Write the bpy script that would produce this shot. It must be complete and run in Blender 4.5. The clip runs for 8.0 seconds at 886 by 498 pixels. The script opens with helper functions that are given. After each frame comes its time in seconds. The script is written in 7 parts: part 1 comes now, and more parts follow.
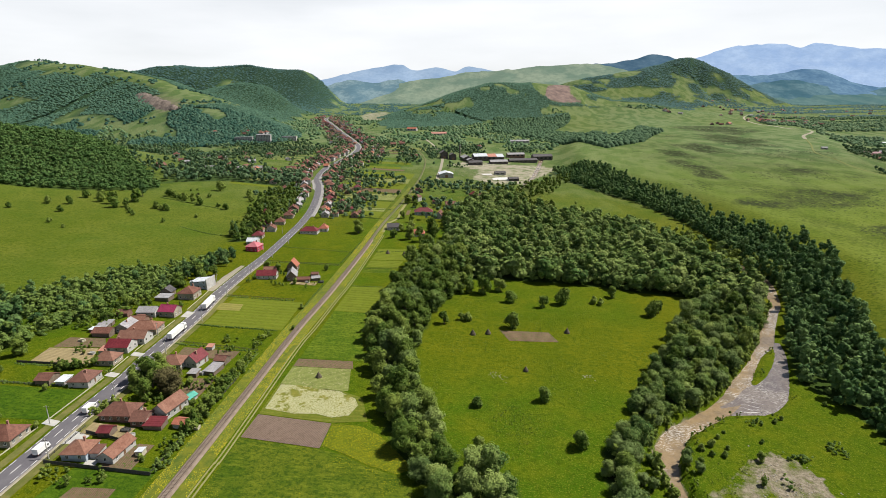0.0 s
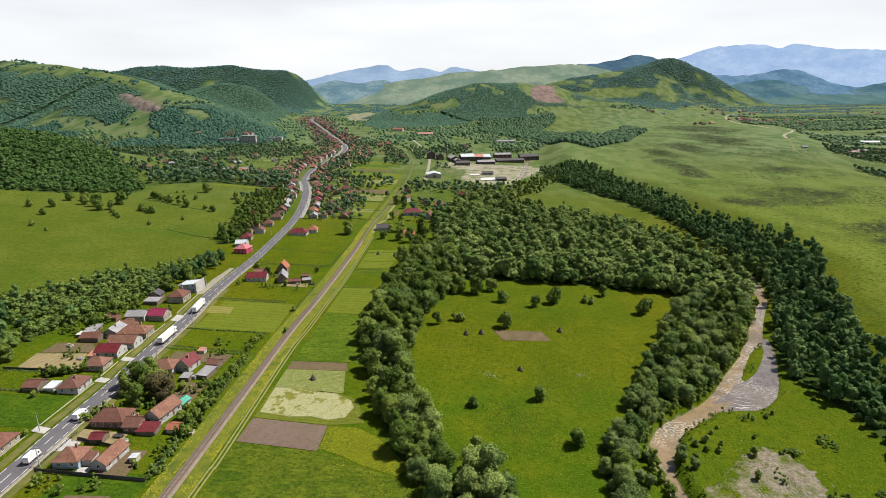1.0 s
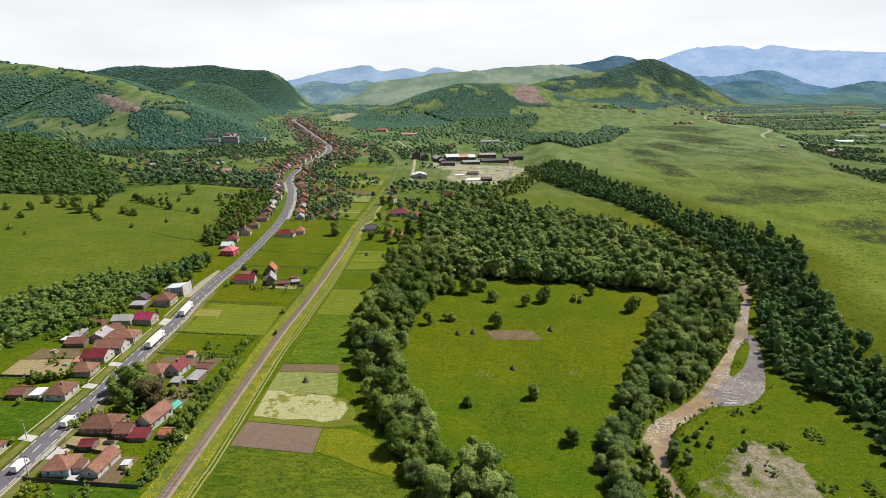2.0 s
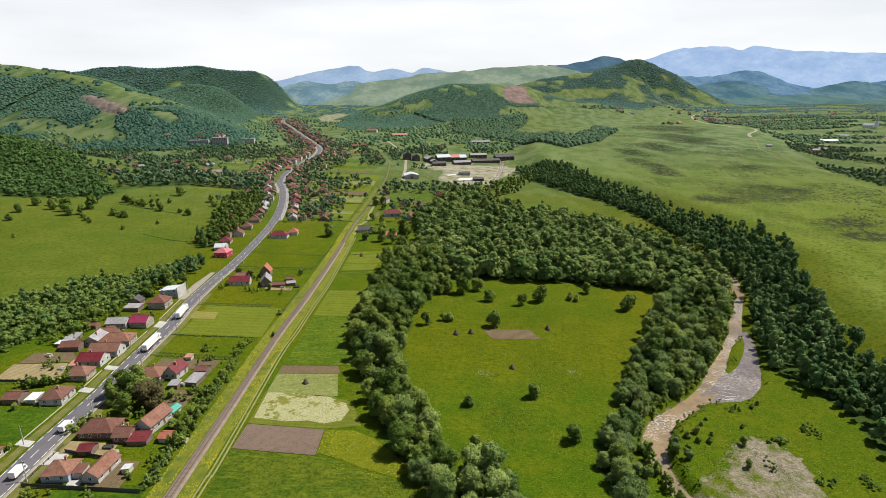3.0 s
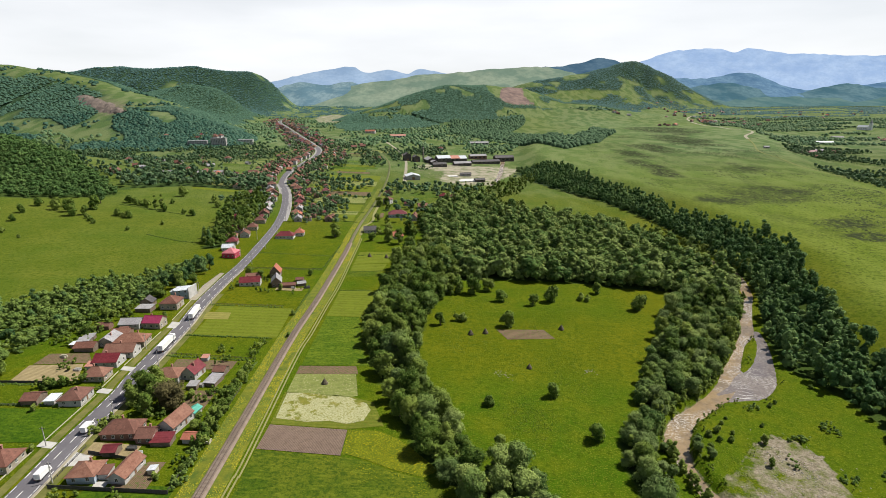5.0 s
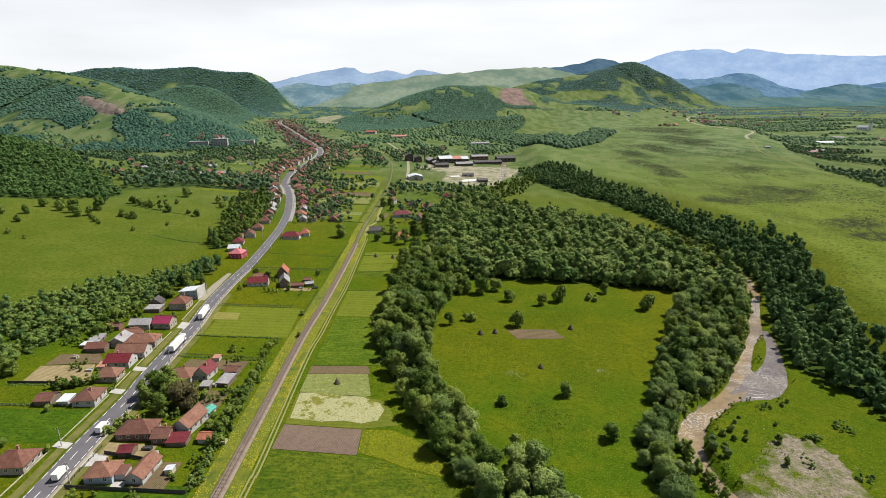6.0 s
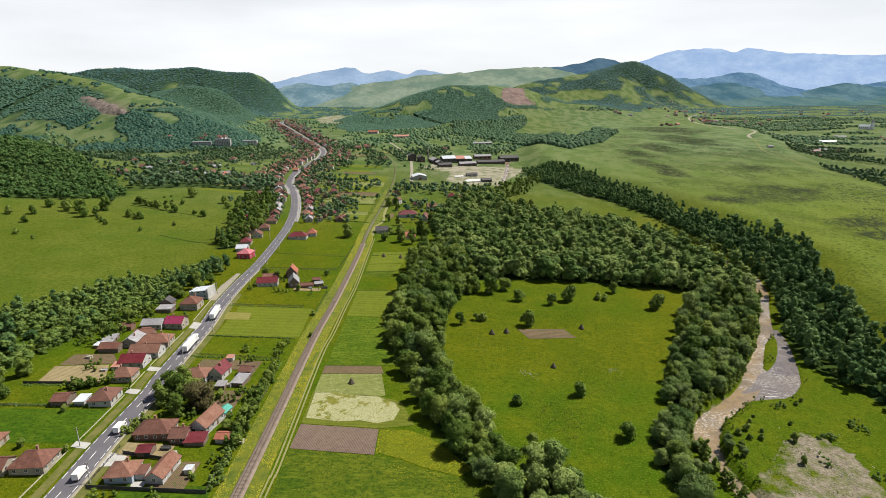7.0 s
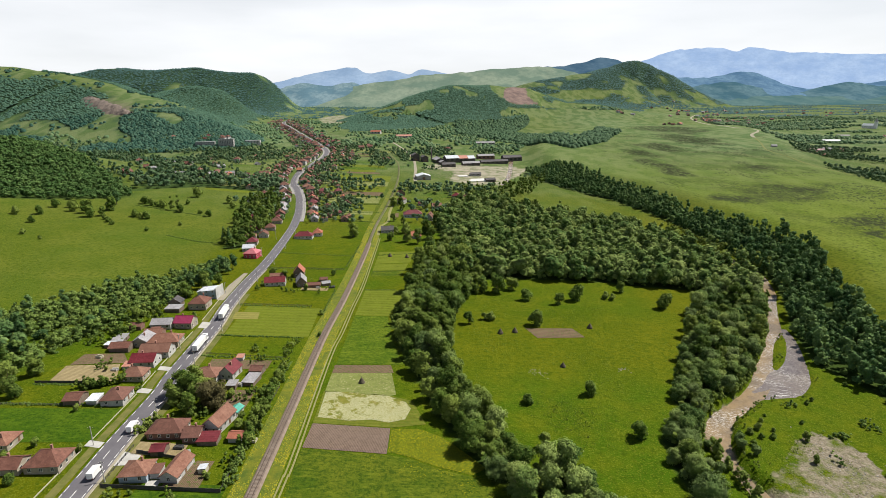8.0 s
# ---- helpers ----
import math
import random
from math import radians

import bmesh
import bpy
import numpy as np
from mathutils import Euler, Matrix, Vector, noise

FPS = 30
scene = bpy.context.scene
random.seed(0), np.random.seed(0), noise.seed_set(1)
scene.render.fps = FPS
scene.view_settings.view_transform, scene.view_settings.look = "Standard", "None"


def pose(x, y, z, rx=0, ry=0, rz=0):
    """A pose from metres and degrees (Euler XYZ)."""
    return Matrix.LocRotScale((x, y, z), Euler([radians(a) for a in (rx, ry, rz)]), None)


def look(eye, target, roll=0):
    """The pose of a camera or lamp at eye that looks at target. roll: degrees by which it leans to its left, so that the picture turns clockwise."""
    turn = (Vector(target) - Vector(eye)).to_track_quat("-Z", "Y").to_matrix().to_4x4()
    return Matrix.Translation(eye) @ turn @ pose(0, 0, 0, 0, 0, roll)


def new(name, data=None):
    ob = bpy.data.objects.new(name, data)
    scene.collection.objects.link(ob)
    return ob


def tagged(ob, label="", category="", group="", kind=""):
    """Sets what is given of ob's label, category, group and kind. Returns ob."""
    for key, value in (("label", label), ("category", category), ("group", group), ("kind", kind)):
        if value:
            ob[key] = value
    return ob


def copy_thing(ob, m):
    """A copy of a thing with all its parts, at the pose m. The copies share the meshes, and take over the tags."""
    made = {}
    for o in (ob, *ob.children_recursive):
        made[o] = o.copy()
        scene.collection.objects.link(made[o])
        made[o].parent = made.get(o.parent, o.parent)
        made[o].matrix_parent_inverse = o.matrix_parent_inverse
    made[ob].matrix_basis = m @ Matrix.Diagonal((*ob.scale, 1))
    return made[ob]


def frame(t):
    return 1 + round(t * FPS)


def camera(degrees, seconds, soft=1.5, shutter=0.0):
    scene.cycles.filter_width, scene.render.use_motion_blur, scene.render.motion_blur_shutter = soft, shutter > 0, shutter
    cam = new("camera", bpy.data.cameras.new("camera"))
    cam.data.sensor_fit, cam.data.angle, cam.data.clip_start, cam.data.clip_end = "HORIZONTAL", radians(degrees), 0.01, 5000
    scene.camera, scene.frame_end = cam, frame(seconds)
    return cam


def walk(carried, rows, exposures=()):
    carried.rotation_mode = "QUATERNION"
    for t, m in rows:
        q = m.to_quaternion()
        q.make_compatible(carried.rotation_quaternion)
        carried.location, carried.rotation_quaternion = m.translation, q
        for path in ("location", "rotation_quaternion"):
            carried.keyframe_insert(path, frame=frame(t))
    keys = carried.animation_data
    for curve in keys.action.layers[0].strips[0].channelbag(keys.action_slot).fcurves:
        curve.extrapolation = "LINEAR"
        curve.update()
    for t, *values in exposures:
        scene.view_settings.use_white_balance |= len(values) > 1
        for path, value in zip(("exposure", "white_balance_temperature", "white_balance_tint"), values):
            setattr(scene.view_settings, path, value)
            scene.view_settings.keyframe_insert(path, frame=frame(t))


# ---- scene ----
cam = camera(79.1, 8.0, soft=0.85)
PATH = [
    (0, (21.473, 1.643, 127.625), (21.296, 3.851, 127.005), -0.5),
    (0.5, (19.656, 1.602, 127.599), (19.504, 3.811, 126.980), -0.5),
    (1, (17.784, 1.412, 127.650), (17.666, 3.624, 127.031), -0.6),
    (1.5, (15.799, 1.183, 127.783), (15.718, 3.397, 127.164), -0.6),
    (3, (9.132, 0.777, 127.605), (9.129, 2.993, 126.988), -0.7),
    (3.5, (6.547, 0.611, 127.532), (6.554, 2.827, 126.916), -0.7),
    (4, (3.701, 0.720, 127.349), (3.711, 2.936, 126.735), -0.7),
    (4.5, (0.749, 0.730, 127.285), (0.765, 2.946, 126.672), -0.6),
    (6, (-8.477, 0.584, 126.810), (-8.451, 2.803, 126.200), -0.6),
    (6.5, (-11.575, 0.586, 126.771), (-11.551, 2.804, 126.162), -0.7),
    (7, (-14.733, 0.428, 126.891), (-14.708, 2.645, 126.281), -0.7),
    (7.5, (-17.236, 0.251, 126.904), (-17.215, 2.469, 126.293), -0.8),
    (8, (-18.738, 0.302, 126.812), (-18.719, 2.520, 126.201), -0.8),
]
walk(cam, [(t, look(eye, target, roll)) for t, eye, target, roll in PATH])

# ---- terrain: the shape of the valley ----
def hash_noise(x, y, size, seed):
    """Smooth value noise between 0 and 1."""
    u, v = np.asarray(x) / size + 137.3 * seed, np.asarray(y) / size + 71.7 * seed
    i, j = np.floor(u), np.floor(v)
    a, b = u - i, v - j
    a, b = a * a * (3 - 2 * a), b * b * (3 - 2 * b)

    def corner(p, q):
        s = np.sin(p * 127.1 + q * 311.7 + seed * 17.17) * 43758.5453
        return s - np.floor(s)
    return (corner(i, j) * (1 - a) + corner(i + 1, j) * a) * (1 - b) + (corner(i, j + 1) * (1 - a) + corner(i + 1, j + 1) * a) * b


def step(lo, hi, v):
    k = np.clip((np.asarray(v) - lo) / (hi - lo), 0, 1)
    return k * k * (3 - 2 * k)


def along(x, y, line):
    """Distance from a polyline, and its third value (and fourth) at the nearest place."""
    best = np.full(np.shape(x), 1e9)
    third, fourth = np.zeros(np.shape(x)), np.zeros(np.shape(x))
    for p, q in zip(line[:-1], line[1:]):
        dx, dy = q[0] - p[0], q[1] - p[1]
        k = np.clip(((x - p[0]) * dx + (y - p[1]) * dy) / (dx * dx + dy * dy), 0, 1)
        d = np.hypot(x - p[0] - k * dx, y - p[1] - k * dy)
        near = d < best
        best = np.where(near, d, best)
        third = np.where(near, p[2] + k * (q[2] - p[2]), third)
        if len(p) > 3:
            fourth = np.where(near, p[3] + k * (q[3] - p[3]), fourth)
    return best, third, fourth


# crest lines: x, y, height; then how wide the slopes are at the first and the last point
HILLS = [
    ([(-1035, 644, 137), (-593, 736, 81), (-559, 747, 67), (-517, 759, 48), (-481, 770, 27)], 170, 150),
    ([(-1796, 2185, 302), (-1589, 2070, 260), (-1389, 1955, 240), (-1276, 1897, 225), (-1150, 1840, 204), (-998, 1725, 175), (-841, 1610, 143), (-742, 1529, 116), (-645, 1438, 83)], 380, 190),
    ([(-2587, 2990, 289), (-2288, 2990, 314), (-2046, 3105, 289), (-1857, 3105, 319), (-1521, 3105, 318), (-1331, 3162, 314), (-1199, 3220, 291), (-977, 3335, 291), (-912, 3450, 244), (-845, 3507, 177), (-776, 3565, 83)], 480, 200),
    ([(-325, 2012, 53), (-215, 2185, 100), (-84, 2300, 151), (35, 2415, 180), (165, 2530, 186), (307, 2645, 186), (430, 2690, 172), (605, 2645, 112)], 220, 340),
    ([(670, 3565, 250), (987, 3680, 286), (1168, 3795, 344), (1300, 3852, 379), (1357, 3852, 386), (1436, 3795, 341), (1572, 3737, 265), (1707, 3680, 172), (1886, 3565, 62)], 410, 300),
    ([(-1010, 2330, 196), (-860, 2290, 158), (-760, 2260, 118), (-690, 2270, 84), (-640, 2300, 58)], 270, 150),
]
CRESTS = [[(*p, w0 + (w1 - w0) * i / (len(line) - 1)) for i, p in enumerate(line)] for line, w0, w1 in HILLS]
# the valley floor between the hills: x, y, half width
FLOOR = [(-200, 600, 130), (-246, 900, 110), (-300, 1320, 120), (-450, 1720, 150), (-590, 2250, 180), (-620, 2700, 220), (-640, 3300, 260), (-720, 4700, 320)]
# river arms: x, y, water level, half width
RIVER = [
    [(110, 69, -7.9, 5), (98, 121, -8, 4.5), (93, 150, -8.2, 3.6), (92.2, 160, -8.3, 3.4), (91.2, 172, -8.4, 3.2), (92.6, 185, -8.5, 4.6), (96.5, 194.2, -8.55, 5.0), (103.4, 204.2, -8.65, 4.6), (112.7, 211.6, -8.75, 4.1), (123.9, 220.4, -8.85, 4.0), (136.8, 233.3, -9.05, 3.8), (148.6, 249.6, -9.35, 3.6), (160, 265.6, -9.6, 2.1), (172, 283.1, -9.9, 1.7), (182.8, 297, -10.2, 3.0), (196.3, 321.1, -10.6, 2.6), (211.8, 347, -10.8, 1.9), (224, 370, -10.8, 2.4), (238, 420, -10.8, 3.5), (230, 475, -10.6, 3.5), (208, 532, -10.4, 3.5), (172, 586, -9.8, 3.5), (122, 626, -7.6, 3.5), (82, 662, -5.4, 3.5), (58, 708, -4.2, 3.5), (64, 770, -3.4, 3.5), (103, 920, -0.7, 3.5), (138, 1150, 3.6, 4)],
    [(131, 223, -8.95, 3.4), (144.5, 228.5, -9.1, 7.0), (154.5, 238, -9.25, 8.0), (163.5, 248, -9.55, 5.6), (171, 259, -9.8, 3.8), (179.5, 273.5, -10.1, 2.4), (186, 287, -10.3, 1.6), (190, 301, -10.5, 1.6)],
]


def rounded(line, n):
    """The same line, curved through its points."""
    p = np.array(line, float)
    p = np.vstack([2 * p[0] - p[1], p, 2 * p[-1] - p[-2]])
    out = []
    for i in range(1, len(p) - 2):
        for t in np.arange(n) / n:
            out.append(tuple(0.5 * (2 * p[i] + (p[i + 1] - p[i - 1]) * t + (2 * p[i - 1] - 5 * p[i] + 4 * p[i + 1] - p[i + 2]) * t * t + (3 * p[i] - p[i - 1] - 3 * p[i + 1] + p[i + 2]) * t ** 3)))
    return out + [tuple(p[-2])]


RIVER = [rounded(line, 4) for line in RIVER]


def bank_foot(y):
    return np.interp(y, [-345, 115, 210, 248, 307, 368, 408, 483, 638, 770, 897, 1035, 1265, 1495, 1955], [195, 190, 190, 195, 205, 230, 246, 251, 248, 221, 175, 147, 161, 230, 460])


def height(x, y):
    """Ground level at x, y."""
    x, y = np.asarray(x, float), np.asarray(y, float)
    rise = 0.026 * (np.logaddexp(0, (y - 690) / 92.0) * 92.0)
    z = -0.053 * np.clip(x, -205, 198) + rise
    z = z + np.minimum(0.10 * np.maximum(-x - 230, 0), 52) * (1 - step(713, 1150, y))
    foot = bank_foot(y)
    edge = np.interp(y, [-345, 345, 667, 920, 1495, 2300], [379, 483, 575, 621, 874, 1150])
    lift = 18 * step(0, 69, x - foot) * (1 - step(-23, 126, x - edge)) * (1 - step(1670, 2300, y))
    z = z + lift
    low = z
    for line in CRESTS:
        d, top, wide = along(x, y, line)
        z = z + np.maximum(top - z, 0) * np.exp(-np.power(d / np.maximum(wide, 1), 1.9))
    d, half, _ = along(x, y, FLOOR)
    z = z + (low - z) * (1 - step(0.5, 1.7, d / np.maximum(half, 1)))
    hill = step(23, 184, z - rise)
    z = z + hill * (24 * (hash_noise(x, y, 210, 1) - 0.5) + 9 * (hash_noise(x, y, 70, 2) - 0.5))
    z = z + 1.2 * (hash_noise(x, y, 60, 3) - 0.5) * step(265, 460, np.abs(x)) + 5 * (hash_noise(x, y, 150, 4) - 0.5) * step(300, 480, x) * step(345, 575, y)
    for line in RIVER:
        d, level, half = along(x, y, line)
        z = z + (np.minimum(z, level - 0.8) - z) * (1 - step(-0.6, 2.0, d - half))
    return z

# ---- world, sun ----
world = bpy.data.worlds.new("sky")
scene.world = world
world.use_nodes = True
wn, wl = world.node_tree.nodes, world.node_tree.links
wn.clear()
SUN_UP, SUN_TURN = radians(54), radians(66)   # turn: from north (y) towards east (x)
sky = wn.new("ShaderNodeTexSky")
sky.sky_type, sky.sun_disc = "NISHITA", False
sky.sun_elevation, sky.sun_rotation = SUN_UP, SUN_TURN
sky.air_density, sky.dust_density, sky.ozone_density = 1.0, 0.8, 1.0
veil = wn.new("ShaderNodeMixRGB")
cloud = wn.new("ShaderNodeTexNoise")
cloud.inputs["Scale"].default_value, cloud.inputs["Detail"].default_value = 2.2, 5
way = wn.new("ShaderNodeTexCoord")
squash = wn.new("ShaderNodeMapping")
squash.inputs["Scale"].default_value = (1, 1, 5)
wl.new(way.outputs["Generated"], squash.inputs["Vector"])
wl.new(squash.outputs["Vector"], cloud.inputs["Vector"])
thick = wn.new("ShaderNodeMapRange")
thick.inputs["From Min"].default_value, thick.inputs["From Max"].default_value = 0.3, 0.65
thick.inputs["To Min"].default_value, thick.inputs["To Max"].default_value = 0.75, 1.0
wl.new(cloud.outputs["Fac"], thick.inputs["Value"])
# the white haze thins out smoothly from the horizon upwards
apart = wn.new("ShaderNodeSeparateXYZ")
wl.new(way.outputs["Generated"], apart.inputs[0])
fade = wn.new("ShaderNodeMapRange")
fade.inputs["From Min"].default_value, fade.inputs["From Max"].default_value = 0.15, 0.29
fade.inputs["To Min"].default_value, fade.inputs["To Max"].default_value = 0.95, 0.05
wl.new(apart.outputs["Z"], fade.inputs["Value"])
both = wn.new("ShaderNodeMath")
both.operation = "MULTIPLY"
wl.new(thick.outputs["Result"], both.inputs[0])
wl.new(fade.outputs["Result"], both.inputs[1])
wl.new(both.outputs[0], veil.inputs["Fac"])
wl.new(sky.outputs["Color"], veil.inputs["Color1"])
veil.inputs["Color2"].default_value = (17.2, 17.5, 18.0, 1)
back = wn.new("ShaderNodeBackground")
back.inputs["Strength"].default_value = 0.046
wl.new(veil.outputs["Color"], back.inputs["Color"])
wout = wn.new("ShaderNodeOutputWorld")
wl.new(back.outputs["Background"], wout.inputs["Surface"])

sun = new("sun", bpy.data.lights.new("sun", "SUN"))
sun.data.energy, sun.data.angle, sun.data.color = 5.0, radians(0.6), (1.0, 0.95, 0.86)
sun_way = Vector((math.sin(SUN_TURN) * math.cos(SUN_UP), math.cos(SUN_TURN) * math.cos(SUN_UP), math.sin(SUN_UP)))
sun.matrix_world = look(sun_way * 900, (0, 0, 0))
scene.view_settings.exposure = 0.42


# ---- materials ----
class Nodes:
    """A small helper to write node materials."""

    def __init__(self, name, rough=0.9, metal=0.0, spec=0.3):
        self.m = bpy.data.materials.new(name)
        self.m.use_nodes = True
        self.n, self.l = self.m.node_tree.nodes, self.m.node_tree.links
        self.n.clear()
        self.out = self.n.new("ShaderNodeOutputMaterial")
        self.b = self.n.new("ShaderNodeBsdfPrincipled")
        self.b.inputs["Roughness"].default_value, self.b.inputs["Metallic"].default_value = rough, metal
        self.b.inputs["Specular IOR Level"].default_value = spec
        self.l.new(self.b.outputs[0], self.out.inputs[0])
        self.where = self.n.new("ShaderNodeNewGeometry")

    def noise(self, scale, detail=3.0, rough=0.55, stretch=None):
        t = self.n.new("ShaderNodeTexNoise")
        t.inputs["Scale"].default_value, t.inputs["Detail"].default_value, t.inputs["Roughness"].default_value = scale, detail, rough
        src = self.where.outputs["Position"]
        if stretch:
            mp = self.n.new("ShaderNodeMapping")
            mp.inputs["Scale"].default_value = stretch
            self.l.new(src, mp.inputs["Vector"])
            src = mp.outputs["Vector"]
        self.l.new(src, t.inputs["Vector"])
        return t.outputs["Fac"]

    def span(self, v, lo, hi, a=0.0, b=1.0):
        r = self.n.new("ShaderNodeMapRange")
        for key, val in (("From Min", lo), ("From Max", hi), ("To Min", a), ("To Max", b)):
            r.inputs[key].default_value = val
        self.l.new(v, r.inputs["Value"])
        return r.outputs["Result"]

    def mix(self, fac, a, b, blend="MIX"):
        m = self.n.new("ShaderNodeMixRGB")
        m.blend_type = blend
        for key, val in (("Fac", fac), ("Color1", a), ("Color2", b)):
            if isinstance(val, (int, float)):
                m.inputs[key].default_value = val
            elif isinstance(val, tuple):
                m.inputs[key].default_value = (*val, 1)
            else:
                self.l.new(val, m.inputs[key])
        return m.outputs["Color"]

    def math(self, op, a, b=0.0):
        m = self.n.new("ShaderNodeMath")
        m.operation = op
        for k, val in enumerate((a, b)):
            if isinstance(val, (int, float)):
                m.inputs[k].default_value = val
            else:
                self.l.new(val, m.inputs[k])
        return m.outputs[0]

    def bump(self, v, strength, dist):
        k = self.n.new("ShaderNodeBump")
        k.inputs["Strength"].default_value, k.inputs["Distance"].default_value = strength, dist
        self.l.new(v, k.inputs["Height"])
        self.l.new(k.outputs[0], self.b.inputs["Normal"])

    def attr(self, name):
        a = self.n.new("ShaderNodeAttribute")
        a.attribute_name = name
        s = self.n.new("ShaderNodeSeparateColor")
        self.l.new(a.outputs["Color"], s.inputs[0])
        return s.outputs

    def done(self, colour):
        if isinstance(colour, tuple):
            self.b.inputs["Base Color"].default_value = (*colour, 1)
        else:
            self.l.new(colour, self.b.inputs["Base Color"])
        return self.m


def plain(name, a, b, scale, rough=0.85, bump=0.0, dist=0.05, metal=0.0, fine=None, spec=0.3, vary=0.0):
    """Two tones mixed at two sizes of grain, with relief; vary: by how much repeats differ in tone."""
    k = Nodes(name, rough, metal, spec)
    big, small = k.noise(scale, 4), k.noise(fine or scale * 9, 3)
    c = k.mix(k.span(big, 0.32, 0.68), a, b)
    c = k.mix(k.span(small, 0.3, 0.7, 0.0, 0.3), c, tuple(v * 0.55 for v in a))
    if vary:
        info = k.n.new("ShaderNodeObjectInfo")
        c = k.mix(vary, c, k.mix(info.outputs["Random"], tuple(v * 0.45 for v in a), tuple(min(v * 1.5, 0.9) for v in b)))
    if bump:
        k.bump(small, bump, dist)
    return k.done(c)


def foliage(name, dark, mid, light, size=0.11):
    """Leaves: clumps differ one by one, trees by their own tone, stands in broader patches; some light shines through."""
    k = Nodes(name, 0.7, 0, 0.05)
    c = k.mix(k.span(k.noise(size, 3), 0.36, 0.64), dark, mid)
    tree = k.attr("tone")[0]
    c = k.mix(k.span(tree, 0.5, 1.0, 0.0, 0.75), c, light)
    c = k.mix(k.span(tree, 0.0, 0.5, 0.7, 0.0), c, dark)
    info = k.n.new("ShaderNodeObjectInfo")
    c = k.mix(k.span(info.outputs["Random"], 0.5, 1, 0.0, 0.6), c, light)
    c = k.mix(k.span(info.outputs["Random"], 0, 0.45, 0.6, 0.0), c, dark)
    c = k.mix(k.span(k.where.outputs["Random Per Island"], 0.45, 1.0, 0.0, 0.4), c, light)
    c = k.mix(k.span(k.noise(0.045, 3), 0.48, 0.66, 0.0, 0.3), c, light)
    thin = k.n.new("ShaderNodeBsdfTranslucent")
    k.l.new(k.mix(0.1, c, (0.2, 0.26, 0.02)), thin.inputs["Color"])
    both = k.n.new("ShaderNodeMixShader")
    both.inputs[0].default_value = 0.14
    k.l.new(k.b.outputs[0], both.inputs[1])
    k.l.new(thin.outputs[0], both.inputs[2])
    k.l.new(both.outputs[0], k.out.inputs[0])
    return k.done(c)


def ground_material():
    """Grassland: broad tones, mown and lush patches, tufts, flowers, bare gravel, forest floor, heath and rock;
    distance haze is painted in.
    """
    k = Nodes("meadow_ground", 0.95, 0, 0.03)
    lush, bare, wood = k.attr("cover")[0:3]
    rock, heath, far_haze = k.attr("rock_heath_haze")[0:3]
    plateau, dust, west = k.attr("pasture")[0:3]
    big, mid, fine, tuft = k.noise(0.012, 4), k.noise(0.06, 5, 0.6), k.noise(0.45, 5, 0.65), k.noise(1.6, 3)
    c = k.mix(k.span(big, 0.38, 0.62), (0.056, 0.082, 0.002), (0.096, 0.102, 0.003))
    c = k.mix(lush, c, (0.044, 0.090, 0.003))
    c = k.mix(k.span(mid, 0.42, 0.68, 0.0, 0.6), c, (0.112, 0.118, 0.005))
    c = k.mix(k.math("MULTIPLY", plateau, 0.85), c, k.mix(k.span(k.noise(0.03, 6, 0.7, (1, 0.4, 1)), 0.36, 0.64), (0.092, 0.136, 0.017), (0.150, 0.188, 0.036)))
    c = k.mix(k.math("MULTIPLY", west, 0.7), c, k.mix(k.span(k.noise(0.025, 5, 0.6), 0.38, 0.62), (0.062, 0.098, 0.014), (0.102, 0.124, 0.022)))
    c = k.mix(k.span(fine, 0.48, 0.62, 0.0, 0.7), c, (0.030, 0.058, 0.002))
    c = k.mix(k.span(k.noise(0.22, 6, 0.75), 0.52, 0.64, 0.0, 0.4), c, (0.034, 0.070, 0.003))
    c = k.mix(k.span(tuft, 0.53, 0.64, 0.0, 0.65), c, (0.135, 0.155, 0.014))
    flower = k.math("MULTIPLY", k.span(k.noise(1.3, 2), 0.64, 0.72), k.span(k.noise(0.035, 3), 0.48, 0.62, 0.05, 0.7))
    c = k.mix(flower, c, (0.165, 0.172, 0.014))
    # far plots and grass: paled and blued, as haze painted into the colour
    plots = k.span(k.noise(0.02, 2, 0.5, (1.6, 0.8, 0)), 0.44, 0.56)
    c = k.mix(k.math("MULTIPLY", far_haze, 0.8), c, k.mix(k.span(k.math("ADD", k.math("MULTIPLY", mid, 0.5), k.math("MULTIPLY", plots, 0.5)), 0.25, 0.75), (0.074, 0.126, 0.056), (0.150, 0.188, 0.098)))
    dark = k.math("MULTIPLY", heath, k.span(k.noise(0.13, 8, 0.85, (1.1, 0.5, 1)), 0.43, 0.50))
    c = k.mix(k.math("MULTIPLY", dark, 0.93), c, (0.026, 0.032, 0.016))
    speck = k.math("MULTIPLY", plateau, k.math("MULTIPLY", k.span(k.noise(0.33, 3, 0.6), 0.60, 0.64), k.span(k.noise(0.014, 3), 0.46, 0.56, 0.1, 0.9)))
    c = k.mix(speck, c, (0.028, 0.040, 0.010))
    stone = k.mix(k.span(k.noise(0.9, 5), 0.35, 0.65), (0.130, 0.110, 0.076), (0.265, 0.230, 0.174))
    edge = k.math("ADD", bare, k.math("MULTIPLY", k.math("SUBTRACT", k.noise(0.16, 5, 0.65), 0.5), 1.5))
    c = k.mix(k.span(k.math("MULTIPLY", edge, k.span(bare, 0.02, 0.15)), 0.42, 0.75), c, stone)
    c = k.mix(k.math("MULTIPLY", dust, k.span(k.noise(0.06, 5, 0.7), 0.36, 0.58)), c, (0.30, 0.27, 0.21))
